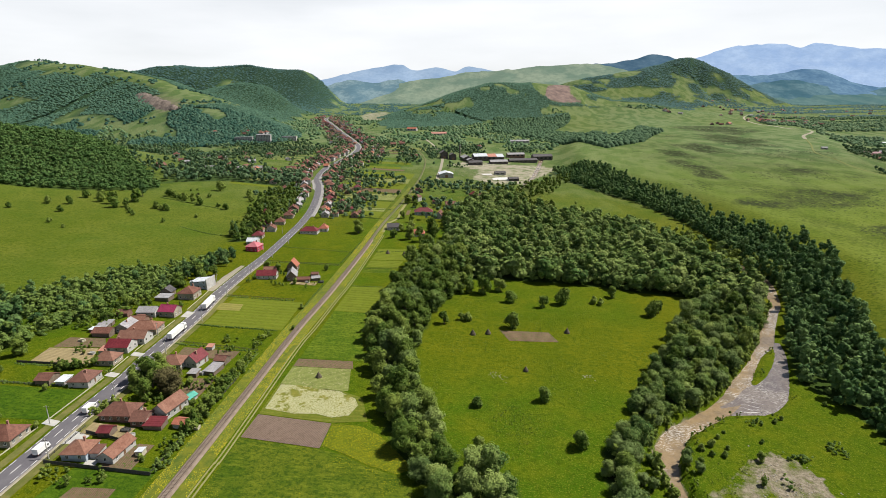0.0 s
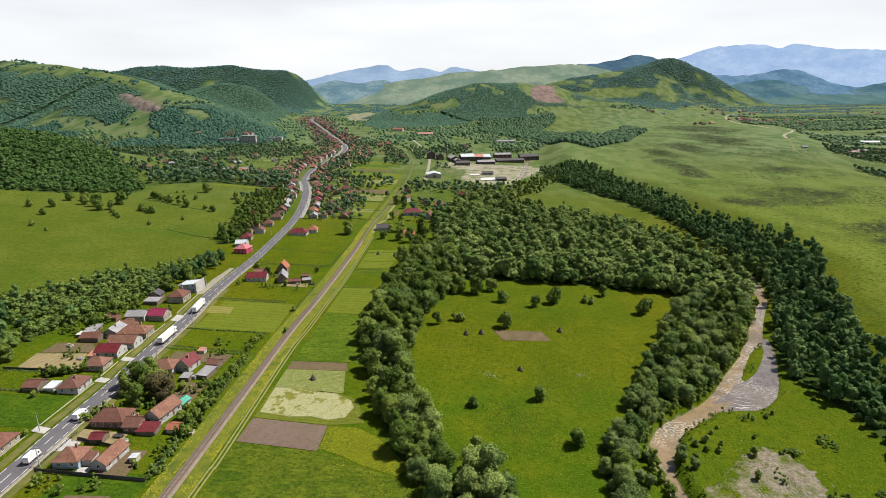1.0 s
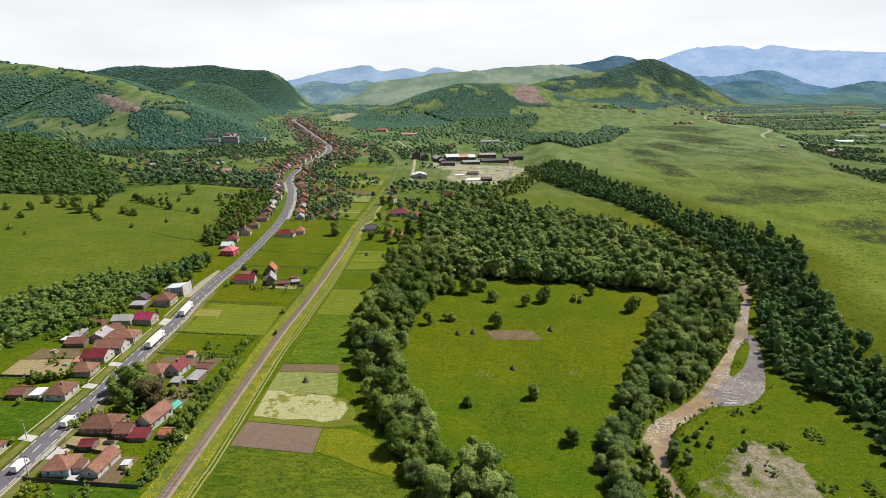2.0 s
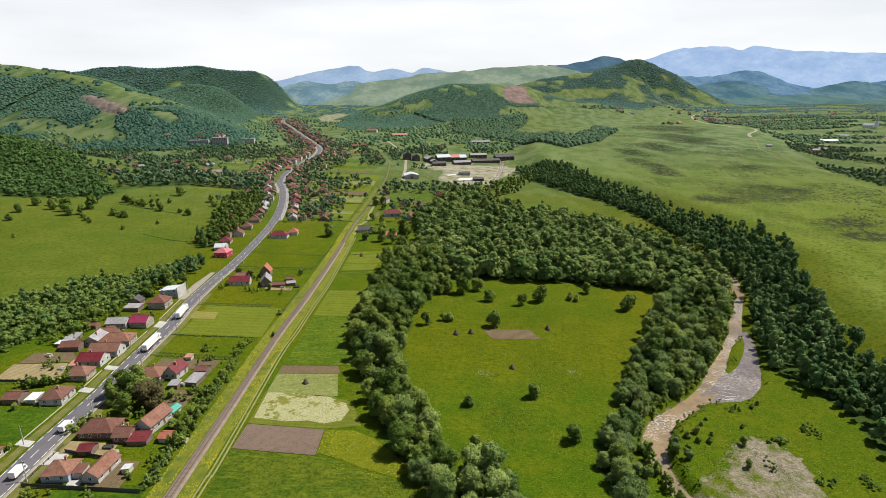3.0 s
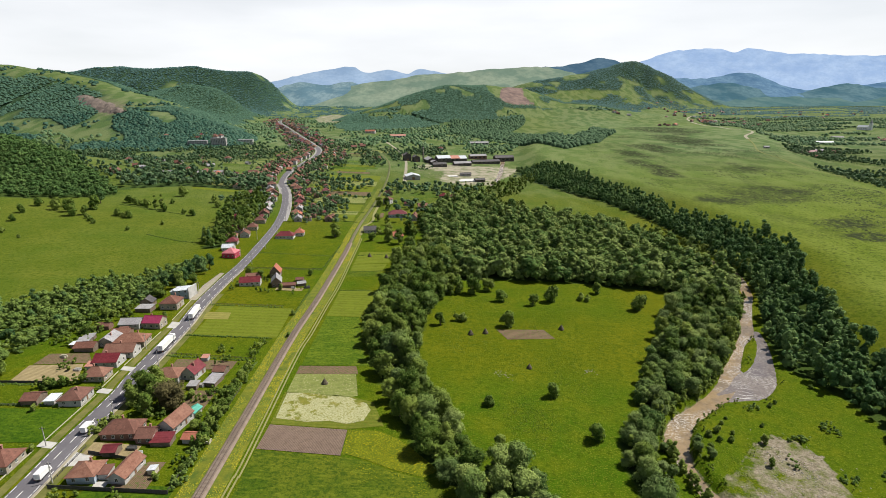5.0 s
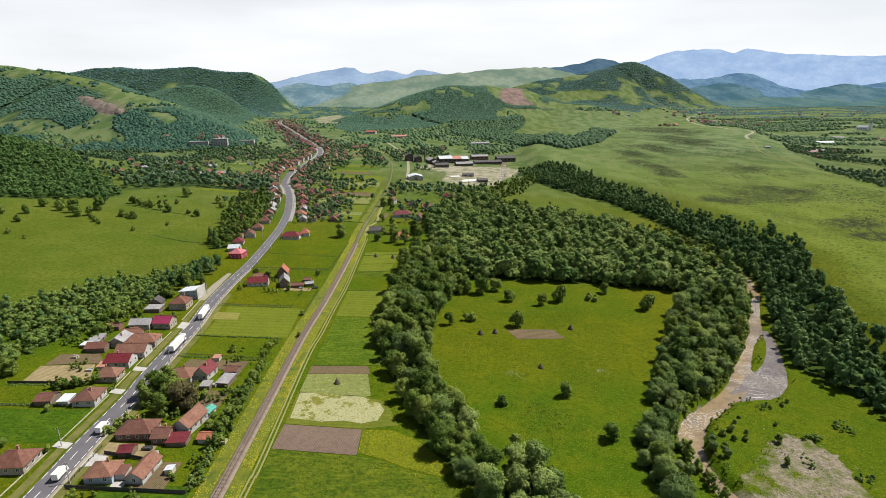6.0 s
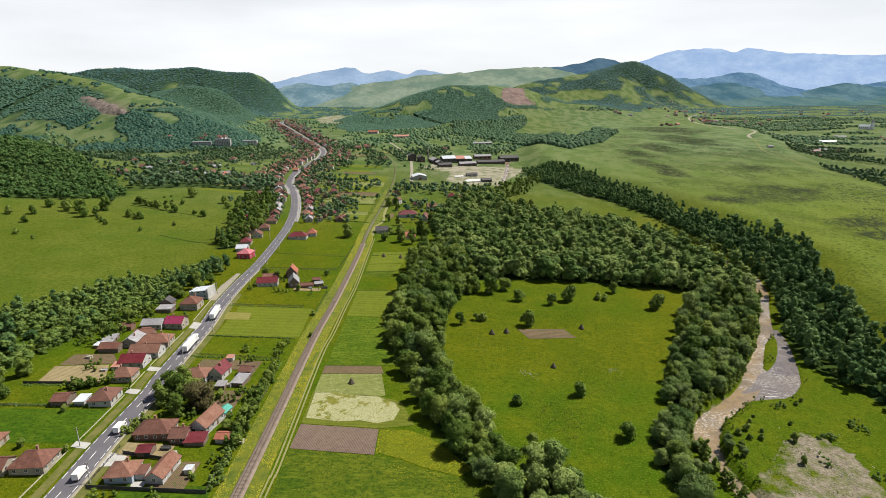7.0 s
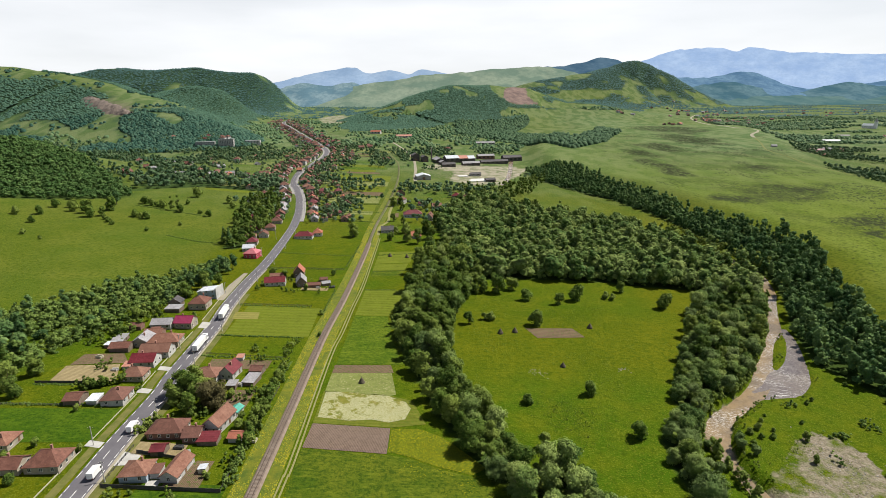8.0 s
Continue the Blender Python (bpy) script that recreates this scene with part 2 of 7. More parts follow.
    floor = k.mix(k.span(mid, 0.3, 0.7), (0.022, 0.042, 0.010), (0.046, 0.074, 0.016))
    # the forest floor turns bluish far off by the same painted haze
    c = k.mix(wood, c, k.mix(far_haze, floor, (0.024, 0.056, 0.036)))
    c = k.mix(rock, c, k.mix(k.span(k.noise(0.03, 5, 0.65), 0.35, 0.65), (0.115, 0.085, 0.078), (0.215, 0.155, 0.135)))
    k.bump(k.math("ADD", fine, tuft), 0.8, 0.45)
    return k.done(c)


M_GROUND = ground_material()
M_LEAF = foliage("broad_leaves", (0.037, 0.078, 0.012), (0.108, 0.166, 0.027), (0.246, 0.300, 0.064))
M_LEAF_PALE = foliage("willow_leaves", (0.075, 0.128, 0.034), (0.135, 0.192, 0.058), (0.220, 0.268, 0.096))
M_LEAF_DARK = foliage("bank_leaves", (0.034, 0.082, 0.028), (0.080, 0.156, 0.048), (0.180, 0.262, 0.086))
M_HEDGE = foliage("hedge_leaves", (0.030, 0.062, 0.012), (0.060, 0.105, 0.020), (0.12, 0.165, 0.035))
M_WOOD = foliage("wood_leaves", (0.044, 0.096, 0.023), (0.142, 0.216, 0.050), (0.315, 0.375, 0.110))
M_SCRUB = foliage("scrub_leaves", (0.046, 0.096, 0.020), (0.112, 0.182, 0.038), (0.215, 0.285, 0.072))
M_TUFT = foliage("tuft_leaves", (0.070, 0.110, 0.014), (0.140, 0.185, 0.028), (0.230, 0.270, 0.055))
M_HEATH = foliage("heath_leaves", (0.020, 0.030, 0.010), (0.034, 0.048, 0.014), (0.060, 0.078, 0.022))
M_LEAF_RED = foliage("copper_leaves", (0.066, 0.060, 0.024), (0.115, 0.100, 0.042), (0.180, 0.157, 0.076))
# hill leaves: bluish distance haze is painted into the base colour
M_FOREST_HAZED = foliage("hill_forest", (0.018, 0.056, 0.042), (0.040, 0.096, 0.068), (0.086, 0.152, 0.098), 0.03)
# valley trees: leaf colour lightened and blued to stand for haze
M_VALLEY_HAZED = foliage("hazed_valley_leaves", (0.042, 0.094, 0.044), (0.092, 0.162, 0.074), (0.190, 0.255, 0.124), 0.06)
# between the two hazed leaf colours, so part of the haze is painted in
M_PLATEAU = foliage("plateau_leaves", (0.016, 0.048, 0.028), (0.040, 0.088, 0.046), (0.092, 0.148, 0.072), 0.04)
# farthest leaves: the painted haze is strongest here, bluer still
M_FOREST_FAR_HAZED = foliage("far_hazed_forest", (0.022, 0.066, 0.070), (0.040, 0.096, 0.092), (0.074, 0.136, 0.122), 0.02)
M_SPUR = foliage("spur_leaves", (0.026, 0.074, 0.020), (0.060, 0.126, 0.034), (0.120, 0.190, 0.056), 0.05)
M_BARK = plain("bark", (0.09, 0.065, 0.045), (0.16, 0.13, 0.10), 1.5, 0.95, 0.5)
M_ASPHALT = plain("asphalt", (0.108, 0.102, 0.114), (0.142, 0.134, 0.146), 0.15, 0.85, 0.2, 0.01, fine=4)
M_PAINT = plain("road_paint", (0.75, 0.75, 0.73), (0.6, 0.6, 0.58), 2.0, 0.6)
M_VERGE = plain("gravel_verge", (0.24, 0.215, 0.155), (0.33, 0.30, 0.235), 0.6, 0.95, 0.4)
M_BALLAST = plain("ballast", (0.180, 0.136, 0.106), (0.262, 0.206, 0.166), 0.4, 0.95, 0.8, 0.1, fine=5)
M_RAIL = plain("rail_steel", (0.07, 0.045, 0.036), (0.14, 0.10, 0.085), 1.2, 0.6, metal=0.3)
M_SLEEPER = plain("sleeper_concrete", (0.185, 0.145, 0.115), (0.260, 0.212, 0.172), 1.0, 0.9)
M_TRACK = plain("worn_track", (0.19, 0.19, 0.06), (0.25, 0.235, 0.10), 0.4, 0.95, 0.3)
M_RAILGRASS = plain("yellow_verge", (0.062, 0.098, 0.008), (0.165, 0.162, 0.010), 0.25, 0.95, 0.6, 0.3, fine=1.3)
M_FOOTWAY = plain("dusty_footway", (0.24, 0.23, 0.225), (0.33, 0.315, 0.30), 0.3, 0.9)
M_DRYGRASS = plain("dry_mown_grass", (0.085, 0.100, 0.016), (0.165, 0.150, 0.045), 0.22, 0.95, 0.4, 0.2, fine=1.5)
M_BALLAST_GREEN = plain("overgrown_ballast", (0.095, 0.118, 0.034), (0.135, 0.130, 0.052), 0.2, 0.95, 0.6, 0.1, fine=2)
M_SOFT_TRACK = plain("grassy_track", (0.125, 0.145, 0.030), (0.165, 0.175, 0.045), 0.3, 0.95, 0.3)
M_STONE = plain("field_stone", (0.22, 0.2, 0.17), (0.32, 0.3, 0.26), 1.0, 0.95)


# ---- building helpers ----
def link_mesh(name, verts, faces, material, parent=None, label=""):
    me = bpy.data.meshes.new(name)
    me.from_pydata([tuple(v) for v in verts], [], [tuple(f) for f in faces])
    me.materials.append(material)
    ob = new(name, me)
    ob.parent = parent
    return tagged(ob, label)


def tri_mesh(name, verts, tris, material, parent=None, tone=None):
    """A mesh from arrays of places and triangles. tone: light or dark, for leaves."""
    me = bpy.data.meshes.new(name)
    me.vertices.add(len(verts))
    me.vertices.foreach_set("co", np.asarray(verts, np.float32).ravel())
    me.loops.add(len(tris) * 3)
    me.loops.foreach_set("vertex_index", np.asarray(tris, np.int32).ravel())
    me.polygons.add(len(tris))
    me.polygons.foreach_set("loop_start", np.arange(0, len(tris) * 3, 3, dtype=np.int32))
    me.update(calc_edges=True)
    me.materials.append(material)
    if tone is not None:
        shade = np.ones((len(verts), 4), np.float32)
        shade[:, :3] = np.asarray(tone, np.float32)[..., None] if np.ndim(tone) else tone
        me.color_attributes.new("tone", "FLOAT_COLOR", "POINT").data.foreach_set("color", shade.ravel())
    ob = new(name, me)
    ob.parent = parent
    return ob


def part(name, bm, material, parent, label="", smooth=False):
    me = bpy.data.meshes.new(name)
    bm.to_mesh(me)
    bm.free()
    me.materials.append(material)
    for p in me.polygons:
        p.use_smooth = smooth
    ob = new(name, me)
    ob.parent = parent
    return tagged(ob, label)


def piece(name, me, parent, m):
    """One more object on a shared mesh."""
    ob = new(name, me)
    ob.parent, ob.matrix_basis = parent, m
    return ob


def box(bm, x0, x1, y0, y1, z0, z1, m=None):
    c = [bm.verts.new(p) for p in ((x0, y0, z0), (x1, y0, z0), (x1, y1, z0), (x0, y1, z0), (x0, y0, z1), (x1, y0, z1), (x1, y1, z1), (x0, y1, z1))]
    for f in ((3, 2, 1, 0), (4, 5, 6, 7), (0, 1, 5, 4), (1, 2, 6, 5), (2, 3, 7, 6), (3, 0, 4, 7)):
        bm.faces.new([c[i] for i in f])
    if m is not None:
        bmesh.ops.transform(bm, matrix=m, verts=c)
    return c


def tube(bm, a, b, r0, r1, sides=6):
    a, b = Vector(a), Vector(b)
    q = (b - a).to_track_quat("Z", "Y").to_matrix()
    rings = [[bm.verts.new(p + q @ Vector((r * math.cos(k * math.tau / sides), r * math.sin(k * math.tau / sides), 0))) for k in range(sides)] for p, r in ((a, r0), (b, r1))]
    for k in range(sides):
        bm.faces.new((rings[0][k], rings[0][(k + 1) % sides], rings[1][(k + 1) % sides], rings[1][k]))
    bm.faces.new(rings[1])


def inside(px, py, poly):
    hit = np.zeros(np.shape(px), bool)
    for (x0, y0), (x1, y1) in zip(poly, poly[1:] + poly[:1]):
        cross = ((y0 > py) != (y1 > py)) & (px < (x1 - x0) * (py - y0) / (y1 - y0 + 1e-9) + x0)
        hit ^= cross
    return hit


# ---- plan of the land cover ----
WEST_WOOD = [(0, 500), (-14, 470), (-28, 442), (-33, 409), (-38, 355), (-45, 318), (-48, 294), (-41, 262), (-34, 237), (-25, 211), (-19, 194), (-11, 174), (-3, 160), (6, 152), (14, 158), (8, 176), (2, 196), (-6, 216), (-13, 246), (-13, 272), (-11, 300), (-4, 332), (6, 355), (14, 385)]
SOUTH_WOOD = [(0, 132), (6, 158), (13, 164), (22, 165), (30, 162), (37, 152), (38, 130)]
NORTH_WOOD = [(-14, 468), (2, 378), (18, 376), (42, 381), (66, 380), (95, 380), (131, 372), (170, 366), (214, 366), (228, 395), (228, 430), (222, 462), (208, 520), (192, 575), (130, 606), (78, 632), (66, 690), (40, 720), (-5, 640), (-20, 540)]
EAST_WOOD = [(64, 140), (68, 184), (82, 204), (98, 236), (113, 268), (125, 288), (140, 315), (155, 338), (176, 372), (216, 362), (203, 345), (190, 322), (168, 284), (155, 267), (144, 252), (131, 235), (118, 224), (106, 216), (97, 208), (88, 197), (81, 186), (74, 172), (72, 140)]
BANK_WOOD = [(184, 150), (182, 186), (189, 206), (189, 223), (184, 237), (179, 250), (181, 263), (187, 278), (195, 300), (209, 325), (223, 353), (238, 390), (246, 475), (246, 612), (222, 735), (172, 838), (150, 900), (140, 970), (200, 1000), (220, 931), (246, 796), (272, 712), (274, 628), (288, 531), (298, 458), (298, 428), (272, 383), (250, 323), (228, 270), (222, 235), (240, 160)]
ROAD_SCRUB = [(-300, 190), (-300, 262), (-256, 296), (-244, 315), (-235, 342), (-208, 352), (-198, 374), (-190, 396), (-178, 400), (-172, 376), (-184, 350), (-182, 318), (-188, 290), (-195, 268), (-205, 250), (-209, 232), (-213, 200)]
LANE_WOOD = [(-198, 430), (-206, 470), (-228, 545), (-246, 640), (-232, 700), (-205, 640), (-192, 580), (-184, 500), (-182, 440)]
SPUR_WOOD = [(-480, 545), (-450, 556), (-429, 572), (-407, 584), (-384, 595), (-372, 622), (-405, 660), (-432, 700), (-500, 770), (-560, 830), (-800, 860), (-860, 640), (-800, 500), (-600, 490)]
BELT_WOOD = [(-400, 690), (-385, 650), (-330, 705), (-270, 708), (-228, 720), (-240, 765), (-330, 775), (-420, 765)]
PLATEAU_WOOD = [(52, 2046), (135, 2042), (274, 2150), (352, 2224), (332, 2096), (235, 1826), (328, 1717), (345, 1480), (440, 1600), (513, 1814), (530, 1640), (499, 1558), (398, 1343), (285, 1213), (198, 1527), (45, 1759)]
PLATEAU_PASTURE = [(352, 2224), (291, 2294), (421, 2365), (562, 2453), (670, 2392), (815, 2460), (1170, 3067), (1390, 3214), (1269, 2824), (1011, 2070), (906, 1579), (530, 1640), (513, 1814), (328, 1717), (235, 1826)]
GRAVEL = [(90, 128), (93, 156), (102, 166), (116, 179), (128, 190), (135, 193), (143, 188), (147, 178), (143, 162), (146, 140), (150, 120), (110, 110)]
SPOIL = [(270, 2394), (290, 2512), (329, 2604), (489, 3499), (391, 2487), (426, 2408), (327, 2347), (279, 2349)]
CLIFF = [(-1025, 1640), (-956, 1600), (-877, 1558), (-820, 1480), (-856, 1458), (-919, 1505)]
OPEN_SLOPES = [[(-1182, 1538), (-1108, 1528), (-1025, 1484), (-946, 1412), (-931, 1358), (-1005, 1374), (-1082, 1402)], [(-906, 1375), (-878, 1413), (-836, 1401), (-747, 1318), (-707, 1243), (-769, 1257), (-861, 1322)], [(-796, 1495), (-716, 1485), (-673, 1446), (-672, 1386)], [(-1500, 1950), (-1289, 1925), (-1041, 1815), (-860, 1650), (-800, 1560), (-1000, 1660), (-1224, 1795)], [(-1700, 1720), (-1560, 1740), (-1420, 1680), (-1540, 1620)]]
YARD = [(0, 838), (39, 818), (78, 836), (116, 915), (152, 1018), (118, 1045), (60, 1050), (-20, 1040), (-40, 1000), (10, 950)]
QUARRY = [(-440, 2100), (-520, 2350), (-560, 2638), (-495, 2784), (-400, 2500), (-335, 2250), (-350, 2090)]
# drifts of dark heath on the plateau: middle and half widths
HEATH = [(400, 1110, 30, 80), (366, 950, 24, 100), (360, 850, 20, 36), (345, 640, 30, 34), (400, 665, 46, 44), (452, 700, 36, 44), (398, 510, 30, 24), (385, 455, 24, 18), (520, 900, 40, 60), (620, 1380, 60, 130), (480, 1220, 40, 90), (700, 1700, 90, 160)]
WOODS = [WEST_WOOD, SOUTH_WOOD, NORTH_WOOD, EAST_WOOD, BANK_WOOD, ROAD_SCRUB, LANE_WOOD, SPUR_WOOD, BELT_WOOD, PLATEAU_WOOD]


def hill_forest(x, y):
    """Where the hills are wooded."""
    z = height(x, y)
    rise = 0.026 * np.maximum(y - 690, 0)
    up = z - rise
    patch = hash_noise(x, y, 160, 5) * 0.65 + hash_noise(x, y, 60, 6) * 0.35
    green, _, _ = along(x, y, CRESTS[1])
    wood = (up > 18) & (patch > 0.36)
    wood &= ~((x < -1330) & (green < 110) & (patch < 0.72))
    wood &= ~((green < 45 + 80 * (hash_noise(x, y, 220, 7) - 0.5)) & (patch < 0.56) & (x > -2200))
    back, _, _ = along(x, y, CRESTS[2])
    wood |= (back < 520) & (up > 12) & (patch > 0.2)
    centre, _, _ = along(x, y, CRESTS[3])
    wood &= ~((centre < 330) & (x > 240 + 200 * (patch - 0.5)) & (patch < 0.56))
    wood |= (centre < 300) & (x < 180) & (up > 8) & (patch > 0.3)
    peak, _, _ = along(x, y, CRESTS[4])
    wood &= ~((peak < 420) & (patch < 0.53))
    wood |= (peak < 330) & (x > 1480) & (up > 10) & (patch > 0.3)
    shoulder, _, _ = along(x, y, CRESTS[5])
    wood |= (shoulder < 330) & (up > 8) & (patch > 0.12)
    floor, half, _ = along(x, y, FLOOR)
    wood &= floor > half * (0.95 + 0.5 * (hash_noise(x, y, 90, 12) - 0.5))
    for poly in OPEN_SLOPES + [PLATEAU_PASTURE]:
        wood &= ~inside(x, y, poly)
    return wood & (y > 1000) & ~inside(x, y, SPOIL) & ~inside(x, y, CLIFF)


def stretch_axis(parts):
    """Grid lines: spans of (start, end, first spacing, last spacing)."""
    out = []
    for a, b, s0, s1 in parts:
        n = max(1, int(round((b - a) / ((s0 + s1) / 2))))
        k = np.arange(n) / n
        q = s1 / s0
        out.append(a + (b - a) * (k if abs(q - 1) < 0.01 else (np.power(q, k) - 1) / (q - 1)))
    return np.concatenate(out + [[parts[-1][1]]])


def build_ground():
    gx = stretch_axis([(-5200, -900, 130, 30), (-900, -230, 28, 5), (-230, 60, 4, 3), (60, 320, 2.2, 2.6), (320, 1000, 4, 24), (1000, 5200, 28, 110)])
    gy = stretch_axis([(-1500, 90, 160, 6), (90, 420, 2.4, 2.4), (420, 1000, 3, 14), (1000, 4800, 15, 40)])
    X, Y = np.meshgrid(gx, gy)
    Z = height(X, Y)
    n, m = len(gy), len(gx)
    verts = np.stack([X, Y, Z], -1).reshape(-1, 3)
    a = (np.arange(n - 1)[:, None] * m + np.arange(m - 1)[None, :]).ravel()
    tris = np.concatenate([np.stack([a, a + 1, a + m + 1], -1), np.stack([a, a + m + 1, a + m], -1)])
    ob = tri_mesh("ground", verts, tris, M_GROUND)
    x, y = X.ravel(), Y.ravel()
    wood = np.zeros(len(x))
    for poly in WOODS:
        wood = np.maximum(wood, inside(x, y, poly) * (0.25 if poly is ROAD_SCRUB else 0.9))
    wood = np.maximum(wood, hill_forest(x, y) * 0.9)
    lush = np.clip(1.4 * hash_noise(x, y, 55, 8) - 0.35, 0, 1) * (x < 190)
    lush = np.maximum(lush, 0.6 * ((x > 92) & (x < 220) & (y < 262)))
    # the meadow in the bend: deep green in the south, drier and yellower in the middle, green along the wood
    bend = step(-16, -4, x) * (1 - step(105, 135, x)) * (y < 400)
    lush = lush * (1 - bend) + bend * np.clip(0.95 - 0.8 * step(205, 255, y) + 0.5 * step(295, 330, y) + 0.5 * (hash_noise(x, y, 30, 18) - 0.5), 0, 1)
    heath = 0.28 * step(0.44, 0.58, hash_noise(x, y, 34, 9) * 0.5 + hash_noise(x + 0.5 * y, y * 1.8, 150, 10) * 0.5) * step(300, 360, x) * step(400, 470, y) * (1 - step(1300, 1600, y))
    for hx, hy, ax, ay in HEATH:
        heath = np.maximum(heath, 1 - step(0.2, 1.5, ((x - hx) / ax) ** 2 + ((y - hy) / ay) ** 2 + 1.6 * (hash_noise(x, y, 30, 31) - 0.5)))
    bare = inside(x, y, GRAVEL) * (0.42 + 0.36 * hash_noise(x, y, 14, 19))
    for line in RIVER:
        d, _, half = along(x, y, line)
        bare = np.maximum(bare, 0.7 * (1 - step(-0.5, 1.6, d - half)) * (y < 600))
    # the works yard and the spoil heap
    works_yard = ((x - 30) / 95) ** 2 + ((y - 960) / 130) ** 2
    bare = np.maximum(bare, 0.45 * (1 - step(0.4, 1.3, works_yard)))
    rock = np.maximum(inside(x, y, SPOIL), inside(x, y, CLIFF) * 0.45)
    extra = np.ones((len(x), 4), np.float32)
    # third channel: painted haze, growing with distance and broken by noise
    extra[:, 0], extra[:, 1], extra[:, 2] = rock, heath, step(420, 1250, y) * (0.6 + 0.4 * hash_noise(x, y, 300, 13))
    more = ob.data.color_attributes.new("rock_heath_haze", "FLOAT_COLOR", "POINT")
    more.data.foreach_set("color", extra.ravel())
    col = np.ones((len(x), 4), np.float32)
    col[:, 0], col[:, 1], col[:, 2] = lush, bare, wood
    edge = np.interp(y, [-345, 345, 667, 920, 1495, 2300], [379, 483, 575, 621, 874, 1150])
    grazed = np.ones((len(x), 4), np.float32)
    grazed[:, 0] = step(20, 80, x - bank_foot(y)) * (1 - step(20, 140, x - edge)) * (1 - step(1900, 2500, y))
    grazed[:, 2] = step(185, 215, -x) * step(250, 330, y)
    grazed[:, 1] = np.maximum(inside(x, y, YARD), 0.9 * inside(x, y, QUARRY))
    ob.data.color_attributes.new("pasture", "FLOAT_COLOR", "POINT").data.foreach_set("color", grazed.ravel())
    at = ob.data.color_attributes.new("cover", "FLOAT_COLOR", "POINT")
    at.data.foreach_set("color", col.ravel())
    for p in ob.data.polygons:
        p.use_smooth = True
    return tagged(ob, "green valley meadows rising to wooded hills", "ground", kind="structure")


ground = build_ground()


# ---- ribbons laid along lines ----
def smooth_line(points, spacing):
    """A rounded line through the points, evenly stepped."""
    p = np.array(points, float)
    p = np.vstack([2 * p[0] - p[1], p, 2 * p[-1] - p[-2]])
    out = []
    for i in range(1, len(p) - 2):
        n = max(2, int(np.hypot(*(p[i + 1] - p[i])[:2]) / spacing))
        for k in range(n):
            t = k / n
            out.append(0.5 * (2 * p[i] + (p[i + 1] - p[i - 1]) * t + (2 * p[i - 1] - 5 * p[i] + 4 * p[i + 1] - p[i + 2]) * t * t + (3 * p[i] - p[i - 1] - 3 * p[i + 1] + p[i + 2]) * t ** 3))
    out.append(p[-2])
    return np.array(out)


def sides_of(line):
    d = np.gradient(line[:, :2], axis=0)
    d /= np.linalg.norm(d, axis=1)[:, None]
    return np.stack([d[:, 1], -d[:, 0]], -1)


def ribbon(name, line, profile, material, parent=None, label=""):
    """A strip along a line. profile: (offset to the right, height over the ground at the middle or its own place)."""
    s = sides_of(line)
    mid = height(line[:, 0], line[:, 1])
    verts, k = [], len(profile)
    for off, up in profile:
        q = line[:, :2] + s * off
        verts.append(np.column_stack([q, mid + up]))
    v = np.stack(verts, 1).reshape(-1, 3)
    faces = []
    for i in range(len(line) - 1):
        for j in range(k - 1):
            a = i * k + j
            faces.append((a, a + 1, a + k + 1, a + k))
    return link_mesh(name, v, faces, material, parent, label)


ROAD = smooth_line([(-134, 20), (-135, 90), (-136.5, 147), (-138, 173), (-139, 207), (-141, 224), (-144.5, 278), (-148.5, 310), (-151, 352), (-152, 401), (-158, 478), (-164, 532), (-175, 594), (-192, 666), (-211, 731), (-232, 792), (-246, 890), (-246, 985), (-246, 1080), (-262, 1200), (-300, 1320), (-368, 1500), (-450, 1720), (-550, 1990), (-640, 2250), (-690, 2600)], 5)
RAIL = smooth_line([(-80.5, 20), (-80.8, 147), (-81.2, 196), (-82, 270), (-80.5, 330), (-80.5, 430), (-82, 500), (-82, 560), (-80, 665), (-80.5, 820), (-87, 960), (-98, 1060), (-125, 1170), (-180, 1300), (-300, 1560), (-420, 1900)], 5)
LANE = smooth_line([(-72, 20), (-72.5, 147), (-72, 163), (-74, 246), (-73, 275), (-72.5, 314), (-71.5, 354), (-72.5, 420), (-73.5, 476), (-74, 488)], 5)


